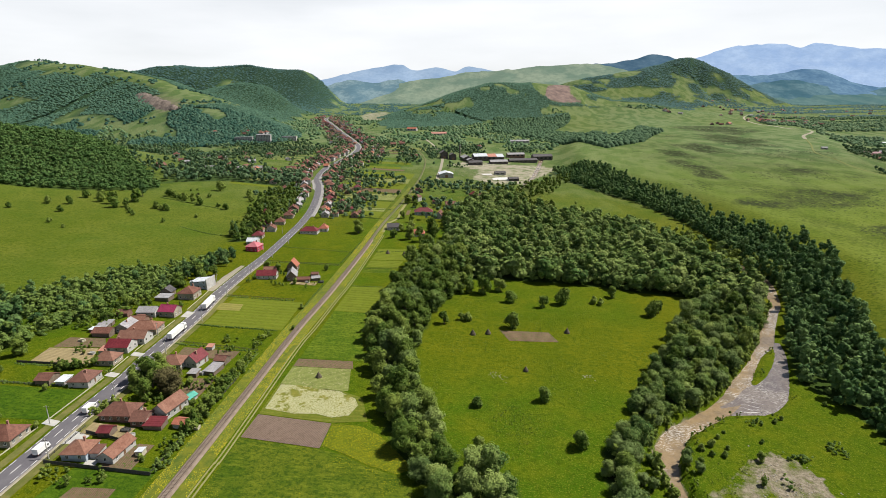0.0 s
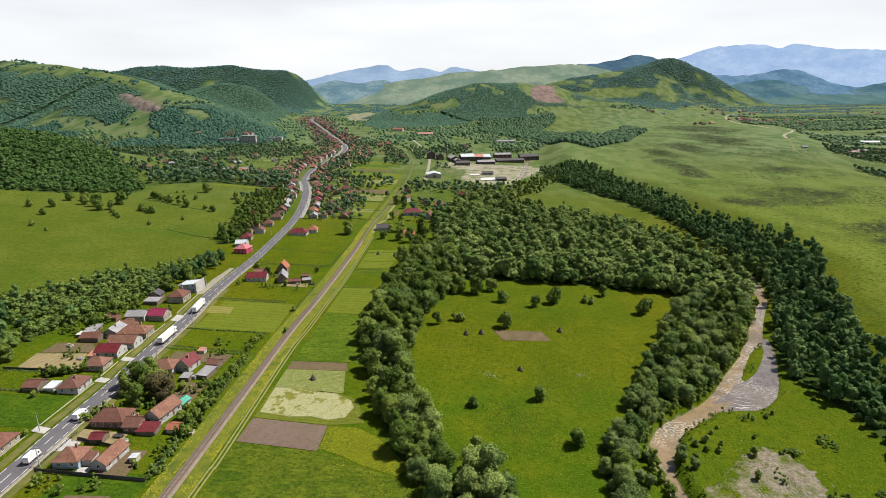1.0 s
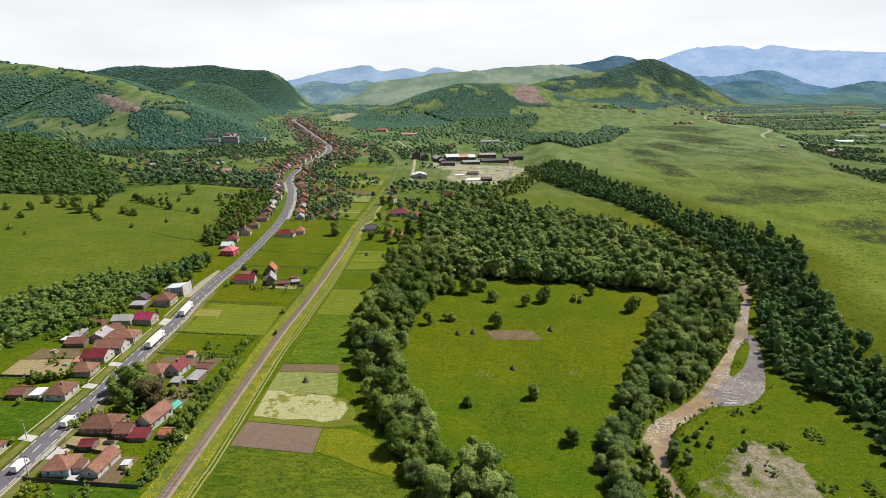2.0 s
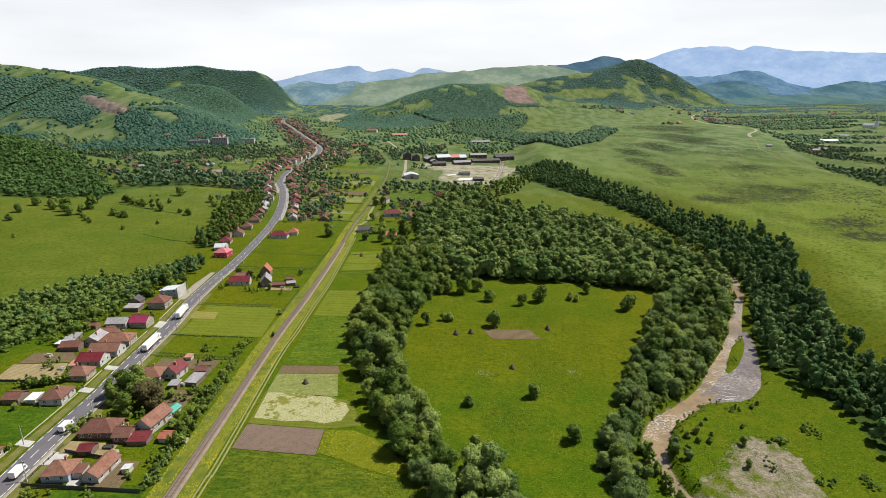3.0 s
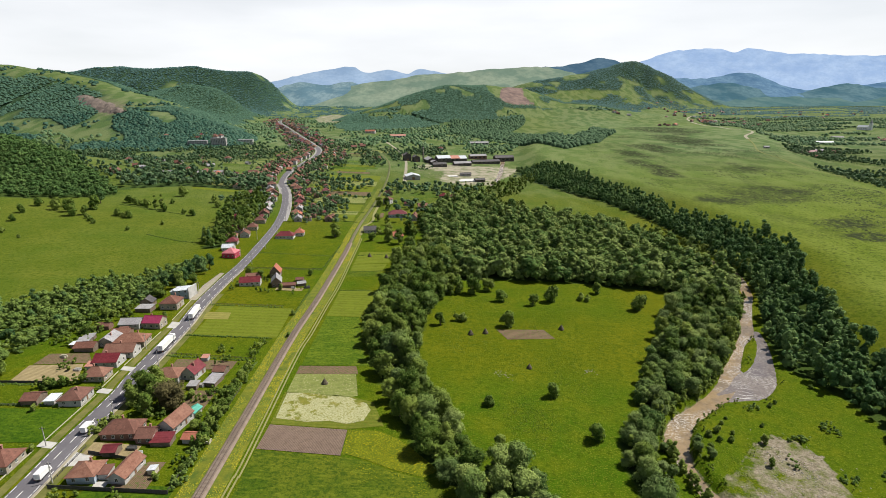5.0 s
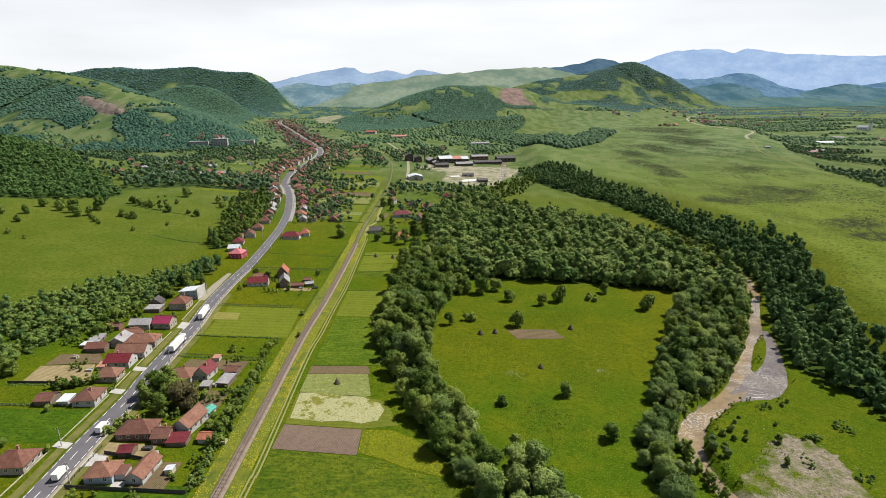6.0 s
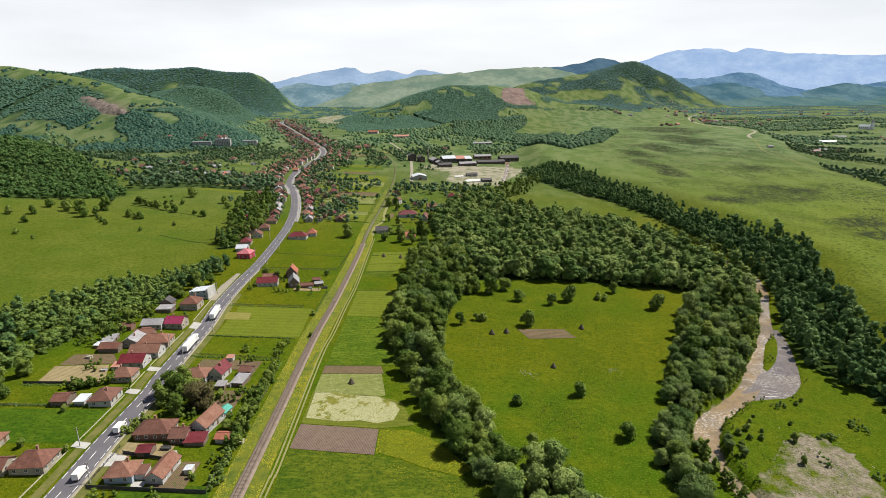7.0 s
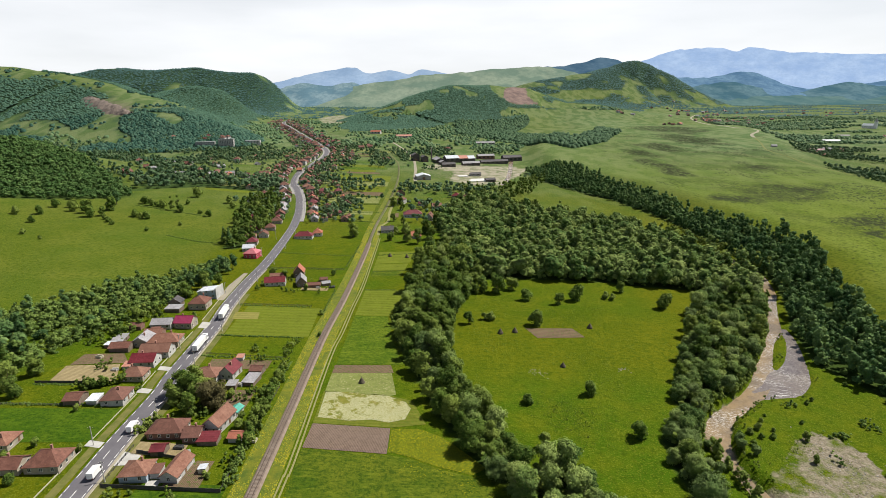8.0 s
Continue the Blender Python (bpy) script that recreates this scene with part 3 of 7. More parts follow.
def build_road():
    road = tagged(ribbon("road", ROAD, [(-4.3, 0.10), (-4.15, 0.28), (0, 0.36), (4.15, 0.28), (4.3, 0.10)], M_ASPHALT), "two-lane grey asphalt road through the village", "road", kind="structure")
    s, mid = sides_of(ROAD), height(ROAD[:, 0], ROAD[:, 1])
    ahead = np.column_stack([-s[:, 1], s[:, 0]])
    verts, faces = [], []

    def bar(i, off, length, wide):
        for da, db in ((0, -wide), (0, wide), (length, wide), (length, -wide)):
            p = ROAD[i, :2] + ahead[i] * da + s[i] * (off + db)
            verts.append((p[0], p[1], mid[i] + 0.385 - 0.018 * abs(off)))
        n = len(verts)
        faces.append((n - 4, n - 3, n - 2, n - 1))
    for i in range(len(ROAD) - 1):
        if ROAD[i, 1] > 1100:
            break
        if i % 2 == 0:
            bar(i, 0, 4.5, 0.13)
        bar(i, -3.7, 3.2, 0.12)
        bar(i, 3.7, 3.2, 0.12)
    link_mesh("road_marking", verts, faces, M_PAINT, road, "white dashed road lines")
    for side in (-1, 1):
        prof = [(side * 4.25, 0.16), (side * 4.9, 0.12), (side * 5.2, -0.05)]
        ribbon("verge", ROAD[:70], prof if side > 0 else prof[::-1], M_VERGE, road, "pale gravel shoulder")
        prof = [(side * 5.15, 0.10 - side * 0.053 * 5), (side * 6.6, 0.13 - side * 0.053 * 6.6), (side * 8.3, 0.11 - side * 0.053 * 8.3)]
        ribbon("grass_verge", ROAD[:60], prof if side > 0 else prof[::-1], M_DRYGRASS, road, "dry yellowish mown grass strip")
        prof = [(side * 4.2, 0.2), (side * 7.6, 0.14), (side * 7.8, -0.2)]
        ribbon("footway", ROAD[(ROAD[:, 1] > 540) & (ROAD[:, 1] < 2300)], prof if side > 0 else prof[::-1], M_FOOTWAY, road, "pale dusty footway through the village")
    return road


def build_railway():
    bed = tagged(ribbon("railway", RAIL[RAIL[:, 1] < 470], [(-2.2, 0.12), (-1.5, 0.64), (1.5, 0.64), (2.2, -0.1)], M_BALLAST), "single railway track on a brown stone bed", "railway", kind="structure")
    ribbon("overgrown_bed", RAIL[RAIL[:, 1] > 464], [(-1.7, 0.15), (-1.0, 0.42), (1.0, 0.42), (1.7, 0.05)], M_BALLAST_GREEN, bed, "grassy overgrown stone bed")
    for off in (-0.75, 0.75):
        ribbon("rail", RAIL[RAIL[:, 1] < 1000], [(off - 0.09, 0.66), (off - 0.06, 0.86), (off + 0.06, 0.86), (off + 0.09, 0.66)], M_RAIL, bed, "rusty steel rail")
    bm = bmesh.new()
    box(bm, -1.3, 1.3, -0.14, 0.14, 0, 0.1)
    me = bpy.data.meshes.new("sleeper")
    bm.to_mesh(me)
    bm.free()
    me.materials.append(M_SLEEPER)
    y, count = 128.0, 0
    while count < 300:
        x = np.interp(y, RAIL[:, 1], RAIL[:, 0])
        z = float(np.interp(y, RAIL[:, 1], height(RAIL[:, 0], RAIL[:, 1]))) + 0.63
        piece("sleeper", me, bed, pose(float(x), y, z))
        y, count = y + 0.65, count + 1
    verts, faces = [], []
    while y < 560:
        x = float(np.interp(y, RAIL[:, 1], RAIL[:, 0]))
        z = float(height(x, y)) + 0.70
        n = len(verts)
        verts += [(x - 1.3, y, z), (x + 1.3, y, z), (x + 1.3, y + 0.28, z), (x - 1.3, y + 0.28, z)]
        faces.append((n, n + 1, n + 2, n + 3))
        y += 0.65
    tagged(link_mesh("sleeper_row", verts, faces, M_SLEEPER, bed), kind="stuff")
    ribbon("rail_verge", RAIL[RAIL[:, 1] < 760], [(-7.5, 0.41), (-5.5, 0.40), (-2.2, 0.22)], M_RAILGRASS, bed, "yellow flowering grass beside the track")
    ribbon("rail_verge", RAIL[RAIL[:, 1] < 760], [(2.2, -0.01), (5.5, -0.17), (6.9, -0.33)], M_RAILGRASS, bed)
    return bed


def build_lane():
    lane = None
    for off in (-0.8, 0.8):
        r = ribbon("lane", LANE, [(off - 0.35, 0.14), (off + 0.35, 0.14)], M_TRACK, lane)
        lane = lane or tagged(r, "two worn wheel ruts of a farm track", "track", kind="structure")
    return lane


build_road()
build_railway()
build_lane()


def water_material(name, still, deep, foam_low, foam_high):
    """Shallow silty water, broken by pale riffles."""
    k = Nodes(name, 0.22, 0, 0.4)
    c = k.mix(k.span(k.noise(0.05, 4), 0.42, 0.6), still, deep)
    c = k.mix(k.span(k.noise(0.4, 5, 0.7), 0.45, 0.65, 0, 0.4), c, tuple(v * 0.6 for v in deep))
    foam = k.math("MULTIPLY", k.span(k.noise(1.0, 6, 0.8, (0.7, 1.5, 0)), 0.50, 0.58), k.span(k.noise(0.06, 3), 0.46, 0.58, foam_low, foam_high))
    c = k.mix(foam, c, (0.55, 0.52, 0.48))
    k.bump(k.noise(1.1, 5, 0.7), 0.5, 0.3)
    return k.done(c)


def build_river():
    river = None
    waters = (water_material("river_water", (0.25, 0.178, 0.098), (0.175, 0.135, 0.092), 0.06, 0.9), water_material("side_water", (0.168, 0.140, 0.124), (0.130, 0.110, 0.108), 0.10, 0.6))
    for line, water in zip(RIVER, waters):
        p = smooth_line(line, 3)
        k4 = p[:, 3]
        s = sides_of(p)
        verts, faces = [], []
        for i in range(len(p)):
            for j in (-1, -0.5, 0, 0.5, 1):
                q = p[i, :2] + s[i] * j * (k4[i] + 1.1)
                verts.append((q[0], q[1], p[i, 2] + (0.0 if river is None else 0.02)))
        for i in range(len(p) - 1):
            for j in range(4):
                a = i * 5 + j
                faces.append((a, a + 1, a + 6, a + 5))
        r = link_mesh("water", verts, faces, water, river, "" if river is None else "grey side arm of the river")
        river = river or tagged(r, "shallow brown river with pale riffles", "river", kind="structure")
    return river


build_river()


# ---- fields ----
def field(points, material, label, up=0.10, spacing=4.0):
    """A plot that follows the ground, with real corners."""
    bm = bmesh.new()
    bm.faces.new([bm.verts.new((x, y, 0)) for x, y in points])
    bmesh.ops.triangulate(bm, faces=bm.faces[:])
    for _ in range(5):
        long = [e for e in bm.edges if e.calc_length() > spacing * 2]
        if not long:
            break
        bmesh.ops.subdivide_edges(bm, edges=long, cuts=1)
        bmesh.ops.triangulate(bm, faces=bm.faces[:])
    for v in bm.verts:
        v.co.z = float(height(v.co.x, v.co.y)) + up
    me = bpy.data.meshes.new("field")
    bm.to_mesh(me)
    bm.free()
    me.materials.append(material)
    return tagged(new("field", me), label, "field", "plots beside the railway", "structure")


def rows_material(name, a, b, turn, pitch, weed=None, amount=0.0, grains=1.1):
    """Ploughed or sown rows."""
    k = Nodes(name, 0.95, 0, 0.1)
    mp = k.n.new("ShaderNodeMapping")
    mp.inputs["Rotation"].default_value = (0, 0, radians(turn))
    k.l.new(k.where.outputs["Position"], mp.inputs["Vector"])
    w = k.n.new("ShaderNodeTexWave")
    w.inputs["Scale"].default_value, w.inputs["Distortion"].default_value, w.inputs["Detail"].default_value = 0.314 / pitch * 1.0, 1.2, 2
    k.l.new(mp.outputs["Vector"], w.inputs["Vector"])
    grain = k.noise(1.4, 4)
    c = k.mix(k.math("MULTIPLY", w.outputs["Fac"], k.span(grain, 0.3, 0.7)), a, b)
    c = k.mix(k.span(k.noise(0.1, 3), 0.35, 0.65, 0, 0.35), c, tuple(v * 0.7 for v in a))
    c = k.mix(k.span(k.noise(0.5, 5, 0.65), 0.5, 0.66, 0, 0.45), c, tuple(v * 0.5 for v in a))
    if weed:
        c = k.mix(k.span(k.noise(grains, 5, 0.75), 0.62 - amount, 0.70 - amount), c, weed)
    k.bump(w.outputs["Fac"], 0.5, 0.2)
    return k.done(c)


M_PLOUGH = rows_material("ploughed_soil", (0.165, 0.119, 0.092), (0.172, 0.125, 0.098), 5, 0.6, (0.12, 0.085, 0.062), 0.08)
M_PLOUGH_WEEDY = rows_material("weedy_soil", (0.14, 0.095, 0.06), (0.175, 0.13, 0.08), 5, 0.6, (0.06, 0.10, 0.015), 0.08)
def camomile_material():
    """White blossom in ragged patches over dry yellow grass."""
    k = Nodes("white_blossom", 0.95, 0, 0.1)
    grass = k.mix(k.span(k.noise(0.3, 4), 0.35, 0.65), (0.115, 0.125, 0.018), (0.175, 0.165, 0.032))
    patch = k.span(k.noise(0.17, 5, 0.7), 0.41, 0.47)
    speck = k.span(k.noise(1.9, 5, 0.75, (0.8, 1.4, 1)), 0.40, 0.52)
    c = k.mix(k.math("MULTIPLY", patch, speck), grass, k.mix(k.noise(3.0, 2), (0.26, 0.26, 0.13), (0.40, 0.395, 0.24)))
    k.bump(k.noise(1.5, 4), 0.5, 0.3)
    return k.done(c)


M_CAMOMILE = camomile_material()
M_DRYPLOT = rows_material("dry_plot", (0.105, 0.125, 0.014), (0.165, 0.160, 0.026), 90, 2.2, (0.075, 0.110, 0.010), 0.10)
M_PALE_CROP = rows_material("pale_crop", (0.15, 0.175, 0.045), (0.20, 0.22, 0.07), 90, 1.2, (0.27, 0.27, 0.13), 0.08)
M_BUTTERCUP = rows_material("yellow_flowers", (0.075, 0.105, 0.006), (0.13, 0.14, 0.008), 40, 1.5, (0.38, 0.32, 0.008), 0.08, 2.2)

def rough_material(name, low, high, dark, flowers):
    """Uncut grass of several greens with docks and yellow flowers."""
    k = Nodes(name, 0.95, 0, 0.05)
    c = k.mix(k.span(k.noise(0.07, 4), 0.36, 0.64), low, high)
    c = k.mix(k.span(k.noise(0.7, 6, 0.75), 0.47, 0.56, 0, 0.8), c, dark)
    c = k.mix(k.span(k.noise(0.35, 6, 0.75, (0.5, 1.6, 1)), 0.50, 0.62, 0, 0.6), c, tuple(v * 1.3 for v in high))
    c = k.mix(k.math("MULTIPLY", k.span(k.noise(2.2, 3), 0.58, 0.66), k.span(k.noise(0.06, 3), 0.50, 0.62, 0, flowers)), c, (0.26, 0.235, 0.01))
    k.bump(k.noise(0.9, 5, 0.7), 0.9, 0.5)
    return k.done(c)


M_ROUGH = rough_material("rough_meadow", (0.052, 0.088, 0.006), (0.098, 0.118, 0.010), (0.026, 0.056, 0.005), 0.9)
M_GRASSPLOT = rough_material("plot_grass", (0.056, 0.098, 0.006), (0.092, 0.126, 0.010), (0.030, 0.068, 0.005), 0.25)
M_LUSH = rough_material("lush_grass", (0.038, 0.082, 0.004), (0.062, 0.106, 0.006), (0.022, 0.056, 0.004), 0.05)
M_CROP = rows_material("green_crop", (0.048, 0.098, 0.008), (0.070, 0.118, 0.010), 90, 3.0, (0.135, 0.165, 0.022), 0.10, 1.8)
M_HAYCUT = rows_material("cut_hay", (0.105, 0.135, 0.010), (0.135, 0.155, 0.014), 90, 4.0, (0.17, 0.17, 0.03), 0.04)
M_MOWN = rows_material("mown_patch", (0.19, 0.18, 0.045), (0.23, 0.21, 0.06), 90, 3.0)
M_STRAW = rows_material("dry_yard", (0.24, 0.19, 0.10), (0.33, 0.265, 0.15), 20, 3.0, (0.12, 0.125, 0.03), 0.03)

field([(-70, 188.5), (-39, 186.5), (-39, 170.5), (-70.5, 173)], M_PLOUGH, "bare brown ploughed plot", 0.14)
field([(-70.5, 213.5), (-42, 211.5), (-31, 207), (-25, 190), (-38.8, 187), (-70, 189)], M_DRYPLOT, "plot of dry yellow grass", 0.10)
field([(-69.5, 212.5), (-60, 212.8), (-51, 211.2), (-42, 210.6), (-34, 206), (-31.5, 201), (-33.5, 193), (-40, 190.4), (-47, 192.2), (-56, 191), (-69, 193)], M_CAMOMILE, "white flowers in patches over dry yellow grass", 0.16)
field([(-70, 229.5), (-42, 231), (-38.5, 212), (-43, 209.5), (-70, 212.5)], M_PALE_CROP, "pale green mown plot", 0.10)
field([(-70, 237.5), (-43, 239), (-41, 231.3), (-70, 229.8)], M_PLOUGH_WEEDY, "narrow weedy brown plot", 0.12)
field([(-38.6, 186.4), (-27, 186.5), (-19, 182), (-11, 173.5), (-3, 164), (-8, 160), (-20, 164), (-30, 169), (-38.6, 172)], M_BUTTERCUP, "plot full of yellow flowers", 0.12)
field([(-69.5, 300), (-50, 300), (-48, 290), (-43, 262), (-37, 240), (-69.5, 238)], M_GRASSPLOT, "bright green grass plot", 0.10)
field([(-69, 345), (-41, 347), (-45, 320), (-49, 300.5), (-69.5, 300.5)], M_HAYCUT, "pale grassy plot", 0.08)
field([(-70.5, 172.5), (-38.6, 170), (-30, 168), (-20, 163), (-8, 159), (-2, 154), (6, 120), (-70, 120)], M_ROUGH, "rough green plot with weeds and yellow flowers", 0.10)
field([(31, 289), (59, 291), (63.5, 279), (36, 276)], M_PLOUGH_WEEDY, "small brown vegetable plot in the meadow", 0.12)
field([(-69, 440), (-38, 446), (-42, 412), (-69, 406)], M_HAYCUT, "mown light green plot with haystacks", 0.10)
field([(-69, 405), (-43, 410), (-45, 392), (-69, 388)], M_HAYCUT, "light dry grass plot", 0.12)
field([(-69, 387), (-45, 391), (-47, 378), (-69, 374)], M_ROUGH, "rough green plot by the railway", 0.10)
field([(-141, 300), (-126, 300), (-124, 290), (-140, 289)], M_MOWN, "mown yellowish patch", 0.12)
field([(-136, 310), (-92, 310), (-90, 268), (-135, 267)], M_HAYCUT, "light green hay plot", 0.08)
field([(-193, 229), (-170, 232), (-163, 216), (-191, 213)], M_STRAW, "dry sandy yard", 0.14)
field([(-192, 241), (-174, 243), (-167, 233.5), (-192, 230)], M_PLOUGH_WEEDY, "brown garden plot", 0.14)
field([(-205, 193), (-149, 195), (-147, 173), (-205, 170)], M_LUSH, "deep green field beside the road", 0.10)
field([(-118, 152), (-90, 152), (-90, 122), (-122, 122)], M_LUSH, "green garden with beds", 0.10)
field([(-112, 140), (-98, 141), (-97, 128), (-114, 127)], M_PLOUGH_WEEDY, "vegetable beds", 0.14)


for y0, y1, west, kind, label in ((556, 585, -138, M_HAYCUT, "light green hay plot by the railway"), (587, 604, -142, M_PALE_CROP, "pale mown strip by the railway"), (606, 642, -148, M_HAYCUT, "light green hay plot by the railway"), (653, 690, -158, M_PALE_CROP, "pale grassy plot by the railway"), (704, 728, -168, M_PLOUGH_WEEDY, "weedy brown plot by the railway"), (730, 775, -178, M_HAYCUT, "light green hay plot by the railway"), (778, 815, -190, M_PALE_CROP, "pale grassy plot by the railway"), (818, 870, -200, M_HAYCUT, "light green hay plot by the railway")):
    field([(west, y1), (-93, y1 + 2), (-92, y0 + 1), (west + 3, y0)], kind, label, 0.12, 8.0)


def valley_plots():
    """Narrow garden strips on the valley floor, each of its own crop."""
    rng = np.random.default_rng(33)
    kinds = ((M_HAYCUT, "light green hay strip in the valley"), (M_PALE_CROP, "pale mown strip in the valley"), (M_PLOUGH_WEEDY, "brown garden strip in the valley"), (M_CROP, "dark green crop strip in the valley"))
    for x0, x1, y0, y1 in ((-215, -105, 890, 1230), (-420, -275, 860, 1180), (-70, -62, 560, 700), (-350, -262, 690, 770)):
        y = y0
        while y < y1:
            deep = rng.uniform(8, 26)
            if rng.random() < 0.62:
                a, b = x0 + rng.uniform(0, 0.45) * (x1 - x0), x1 - rng.uniform(0, 0.35) * (x1 - x0)
                mat, label = kinds[rng.choice(4, p=[0.3, 0.25, 0.2, 0.25])]
                field([(a, y + deep), (b, y + deep + 2), (b + 1, y + 1), (a + 1, y)], mat, label, 0.15, 10.0)
            y += deep + rng.uniform(1, 8)


valley_plots()


# ---- trees ----
def ico(level):
    bm = bmesh.new()
    bmesh.ops.create_icosphere(bm, subdivisions=level, radius=1.0)
    v = np.array([p.co[:] for p in bm.verts])
    f = np.array([[q.index for q in p.verts] for p in bm.faces])
    bm.free()
    return v, f


ICO = {k: ico(k) for k in (1, 2)}


def lobes_of(rng, high, wide, count, low=0.3, tufts=3):
    """Rounded masses that make up a crown, and the smaller tufts on them: centres, radii, and how many are masses."""
    c, r = [], []
    for i in range(count):
        a, k = rng.uniform(0, math.tau), math.sqrt(rng.uniform(0.05, 1))
        f = rng.uniform(low, 0.78)
        spread = wide * (0.62 - 0.45 * abs(f - 0.45)) * k
        c.append((math.cos(a) * spread, math.sin(a) * spread, high * f))
        r.append(wide * rng.uniform(0.34, 0.54))
    c.append((0, 0, high - wide * 0.45))
    r.append(wide * 0.42)
    masses = len(r)
    for i in range(masses):
        for _ in range(tufts):
            d = rng.normal(size=3)
            d[2] = d[2] * 0.8 + 0.35
            d /= np.linalg.norm(d)
            c.append(tuple(np.array(c[i]) + d * r[i] * rng.uniform(0.7, 1.0)))
            r.append(r[i] * rng.uniform(0.25, 0.5))
    return np.array(c), np.array(r), masses


def crown_arrays(rng, high, wide, count, leaves, leaf, core=1, low=0.3, tufts=7):
    """Places and triangles of a crown: leaf clumps round dark inner masses."""
    c, r, masses = lobes_of(rng, high, wide, count, low, tufts)
    verts, tris, n = [], [], 0
    iv, itr = ICO[core]
    for p, q in zip(c[:masses], r[:masses]):
        wob = 1 + 0.18 * (rng.random((len(iv), 1)) - 0.5)
        verts.append(iv * wob * q * (0.8, 0.8, 0.76) + p)
        tris.append(itr + n)
        n += len(iv)
    which = rng.choice(len(r), leaves, p=r ** 1.7 / np.sum(r ** 1.7))
    d = rng.normal(size=(leaves, 3))
    d[:, 2] = d[:, 2] * 0.9 + 0.25
    d /= np.linalg.norm(d, axis=1)[:, None]
    at = c[which] + d * (r[which] * rng.uniform(0.78, 1.16, leaves))[:, None]
    nrm = d + (0, 0, 0.35) + rng.normal(scale=0.2, size=(leaves, 3))
    nrm /= np.linalg.norm(nrm, axis=1)[:, None]
    u = np.cross(nrm, rng.normal(size=(leaves, 3)))
    u /= np.linalg.norm(u, axis=1)[:, None]
    w = np.cross(nrm, u)
    s = (leaf * rng.uniform(0.6, 1.35, leaves))[:, None]
    spray = np.stack([at - u * s - w * s * 0.6, at + u * s * 0.9 - w * s * 0.5, at + u * s * 0.1 + w * s * 1.1], 1).reshape(-1, 3)
    verts.append(spray)
    tris.append(np.arange(leaves * 3).reshape(-1, 3) + n)
    return np.vstack(verts), np.vstack(tris)


def trunk_bmesh(rng, high, wide, thick):
    bm = bmesh.new()
    top = (rng.uniform(-0.3, 0.3), rng.uniform(-0.3, 0.3), high * 0.45)
    tube(bm, (0, 0, -0.6), (0, 0, high * 0.12), thick * 1.25, thick, 7)
    tube(bm, (0, 0, high * 0.12), top, thick, thick * 0.7, 7)
    for i in range(5):
        a = i * math.tau / 5 + rng.uniform(0, 1)
        k = rng.uniform(0.35, 0.6)
        tube(bm, (top[0] * 0.8, top[1] * 0.8, high * rng.uniform(0.25, 0.42)), (math.cos(a) * wide * k, math.sin(a) * wide * k, high * rng.uniform(0.5, 0.75)), thick * 0.45, thick * 0.12, 5)
    return bm


def tree_kind(name, label, category, seed, high, wide, count, leaves, leaf, material, thick=0.28, low=0.3):
    """One tree, as a thing of a trunk and a crown, to be copied."""
    rng = np.random.default_rng(seed)
    root = tagged(new(name), label, category)
    part("trunk", trunk_bmesh(rng, high, wide, thick), M_BARK, root, smooth=True)
    v, t = crown_arrays(rng, high, wide, count, leaves, leaf, 1, low)
    tri_mesh("crown", v, t, material, root, 0.5)
    return root


def conifer_kind(label, seed, high, wide):
    rng = np.random.default_rng(seed)
    root = tagged(new("conifer"), label, "tree")
    bm = bmesh.new()
    tube(bm, (0, 0, -0.5), (0, 0, high * 0.95), 0.25, 0.03, 6)
    part("trunk", bm, M_BARK, root)
    n = 900
    f = np.sqrt(rng.uniform(0, 1, n))
    z = high * (1.0 - 0.92 * f)
    a = rng.uniform(0, math.tau, n)
    rad = wide * f * rng.uniform(0.55, 1.05, n)
    at = np.column_stack([np.cos(a) * rad, np.sin(a) * rad, z])
    out = np.column_stack([np.cos(a), np.sin(a), rng.uniform(-0.7, -0.2, n)])
    side = np.column_stack([-np.sin(a), np.cos(a), np.zeros(n)])
    s = rng.uniform(0.3, 0.7, n)[:, None]
    quad = np.stack([at - out * s, at - side * s * 0.6, at + out * s, at + side * s * 0.6], 1).reshape(-1, 3)
    k = np.arange(n)[:, None] * 4
    tri_mesh("crown", quad, np.vstack([k + np.array([[0, 1, 2]]), k + np.array([[0, 2, 3]])]), M_LEAF_DARK, root, 0.5)
    return root


TREES = [tree_kind("tree", "broad leafy green tree of the riverside wood", "tree", 11 + i, h, w, c, 2000, 0.42, M_LEAF, low=0.2) for i, (h, w, c) in enumerate([(12, 5.2, 7), (13.5, 5.6, 8), (10.5, 4.6, 6), (14.5, 5.0, 8), (9, 4.2, 6)])]
FINE_TREES = [tree_kind("tree", "broad leafy green tree of the riverside wood", "tree", 211 + i, h, w, c, 5200, 0.27, M_LEAF, low=0.12) for i, (h, w, c) in enumerate([(11.5, 5.2, 9), (13, 5.4, 10), (9.5, 4.6, 8)])]
FINE_WILLOW = tree_kind("willow", "grey-green willow by the river", "tree", 231, 11, 6.0, 10, 4200, 0.25, M_LEAF_PALE, low=0.15)
WILLOWS = [tree_kind("willow", "grey-green willow by the river", "tree", 31 + i, h, w, c, 2000, 0.38, M_LEAF_PALE, low=0.15) for i, (h, w, c) in enumerate([(12, 6.4, 9), (10, 5.2, 8)])]
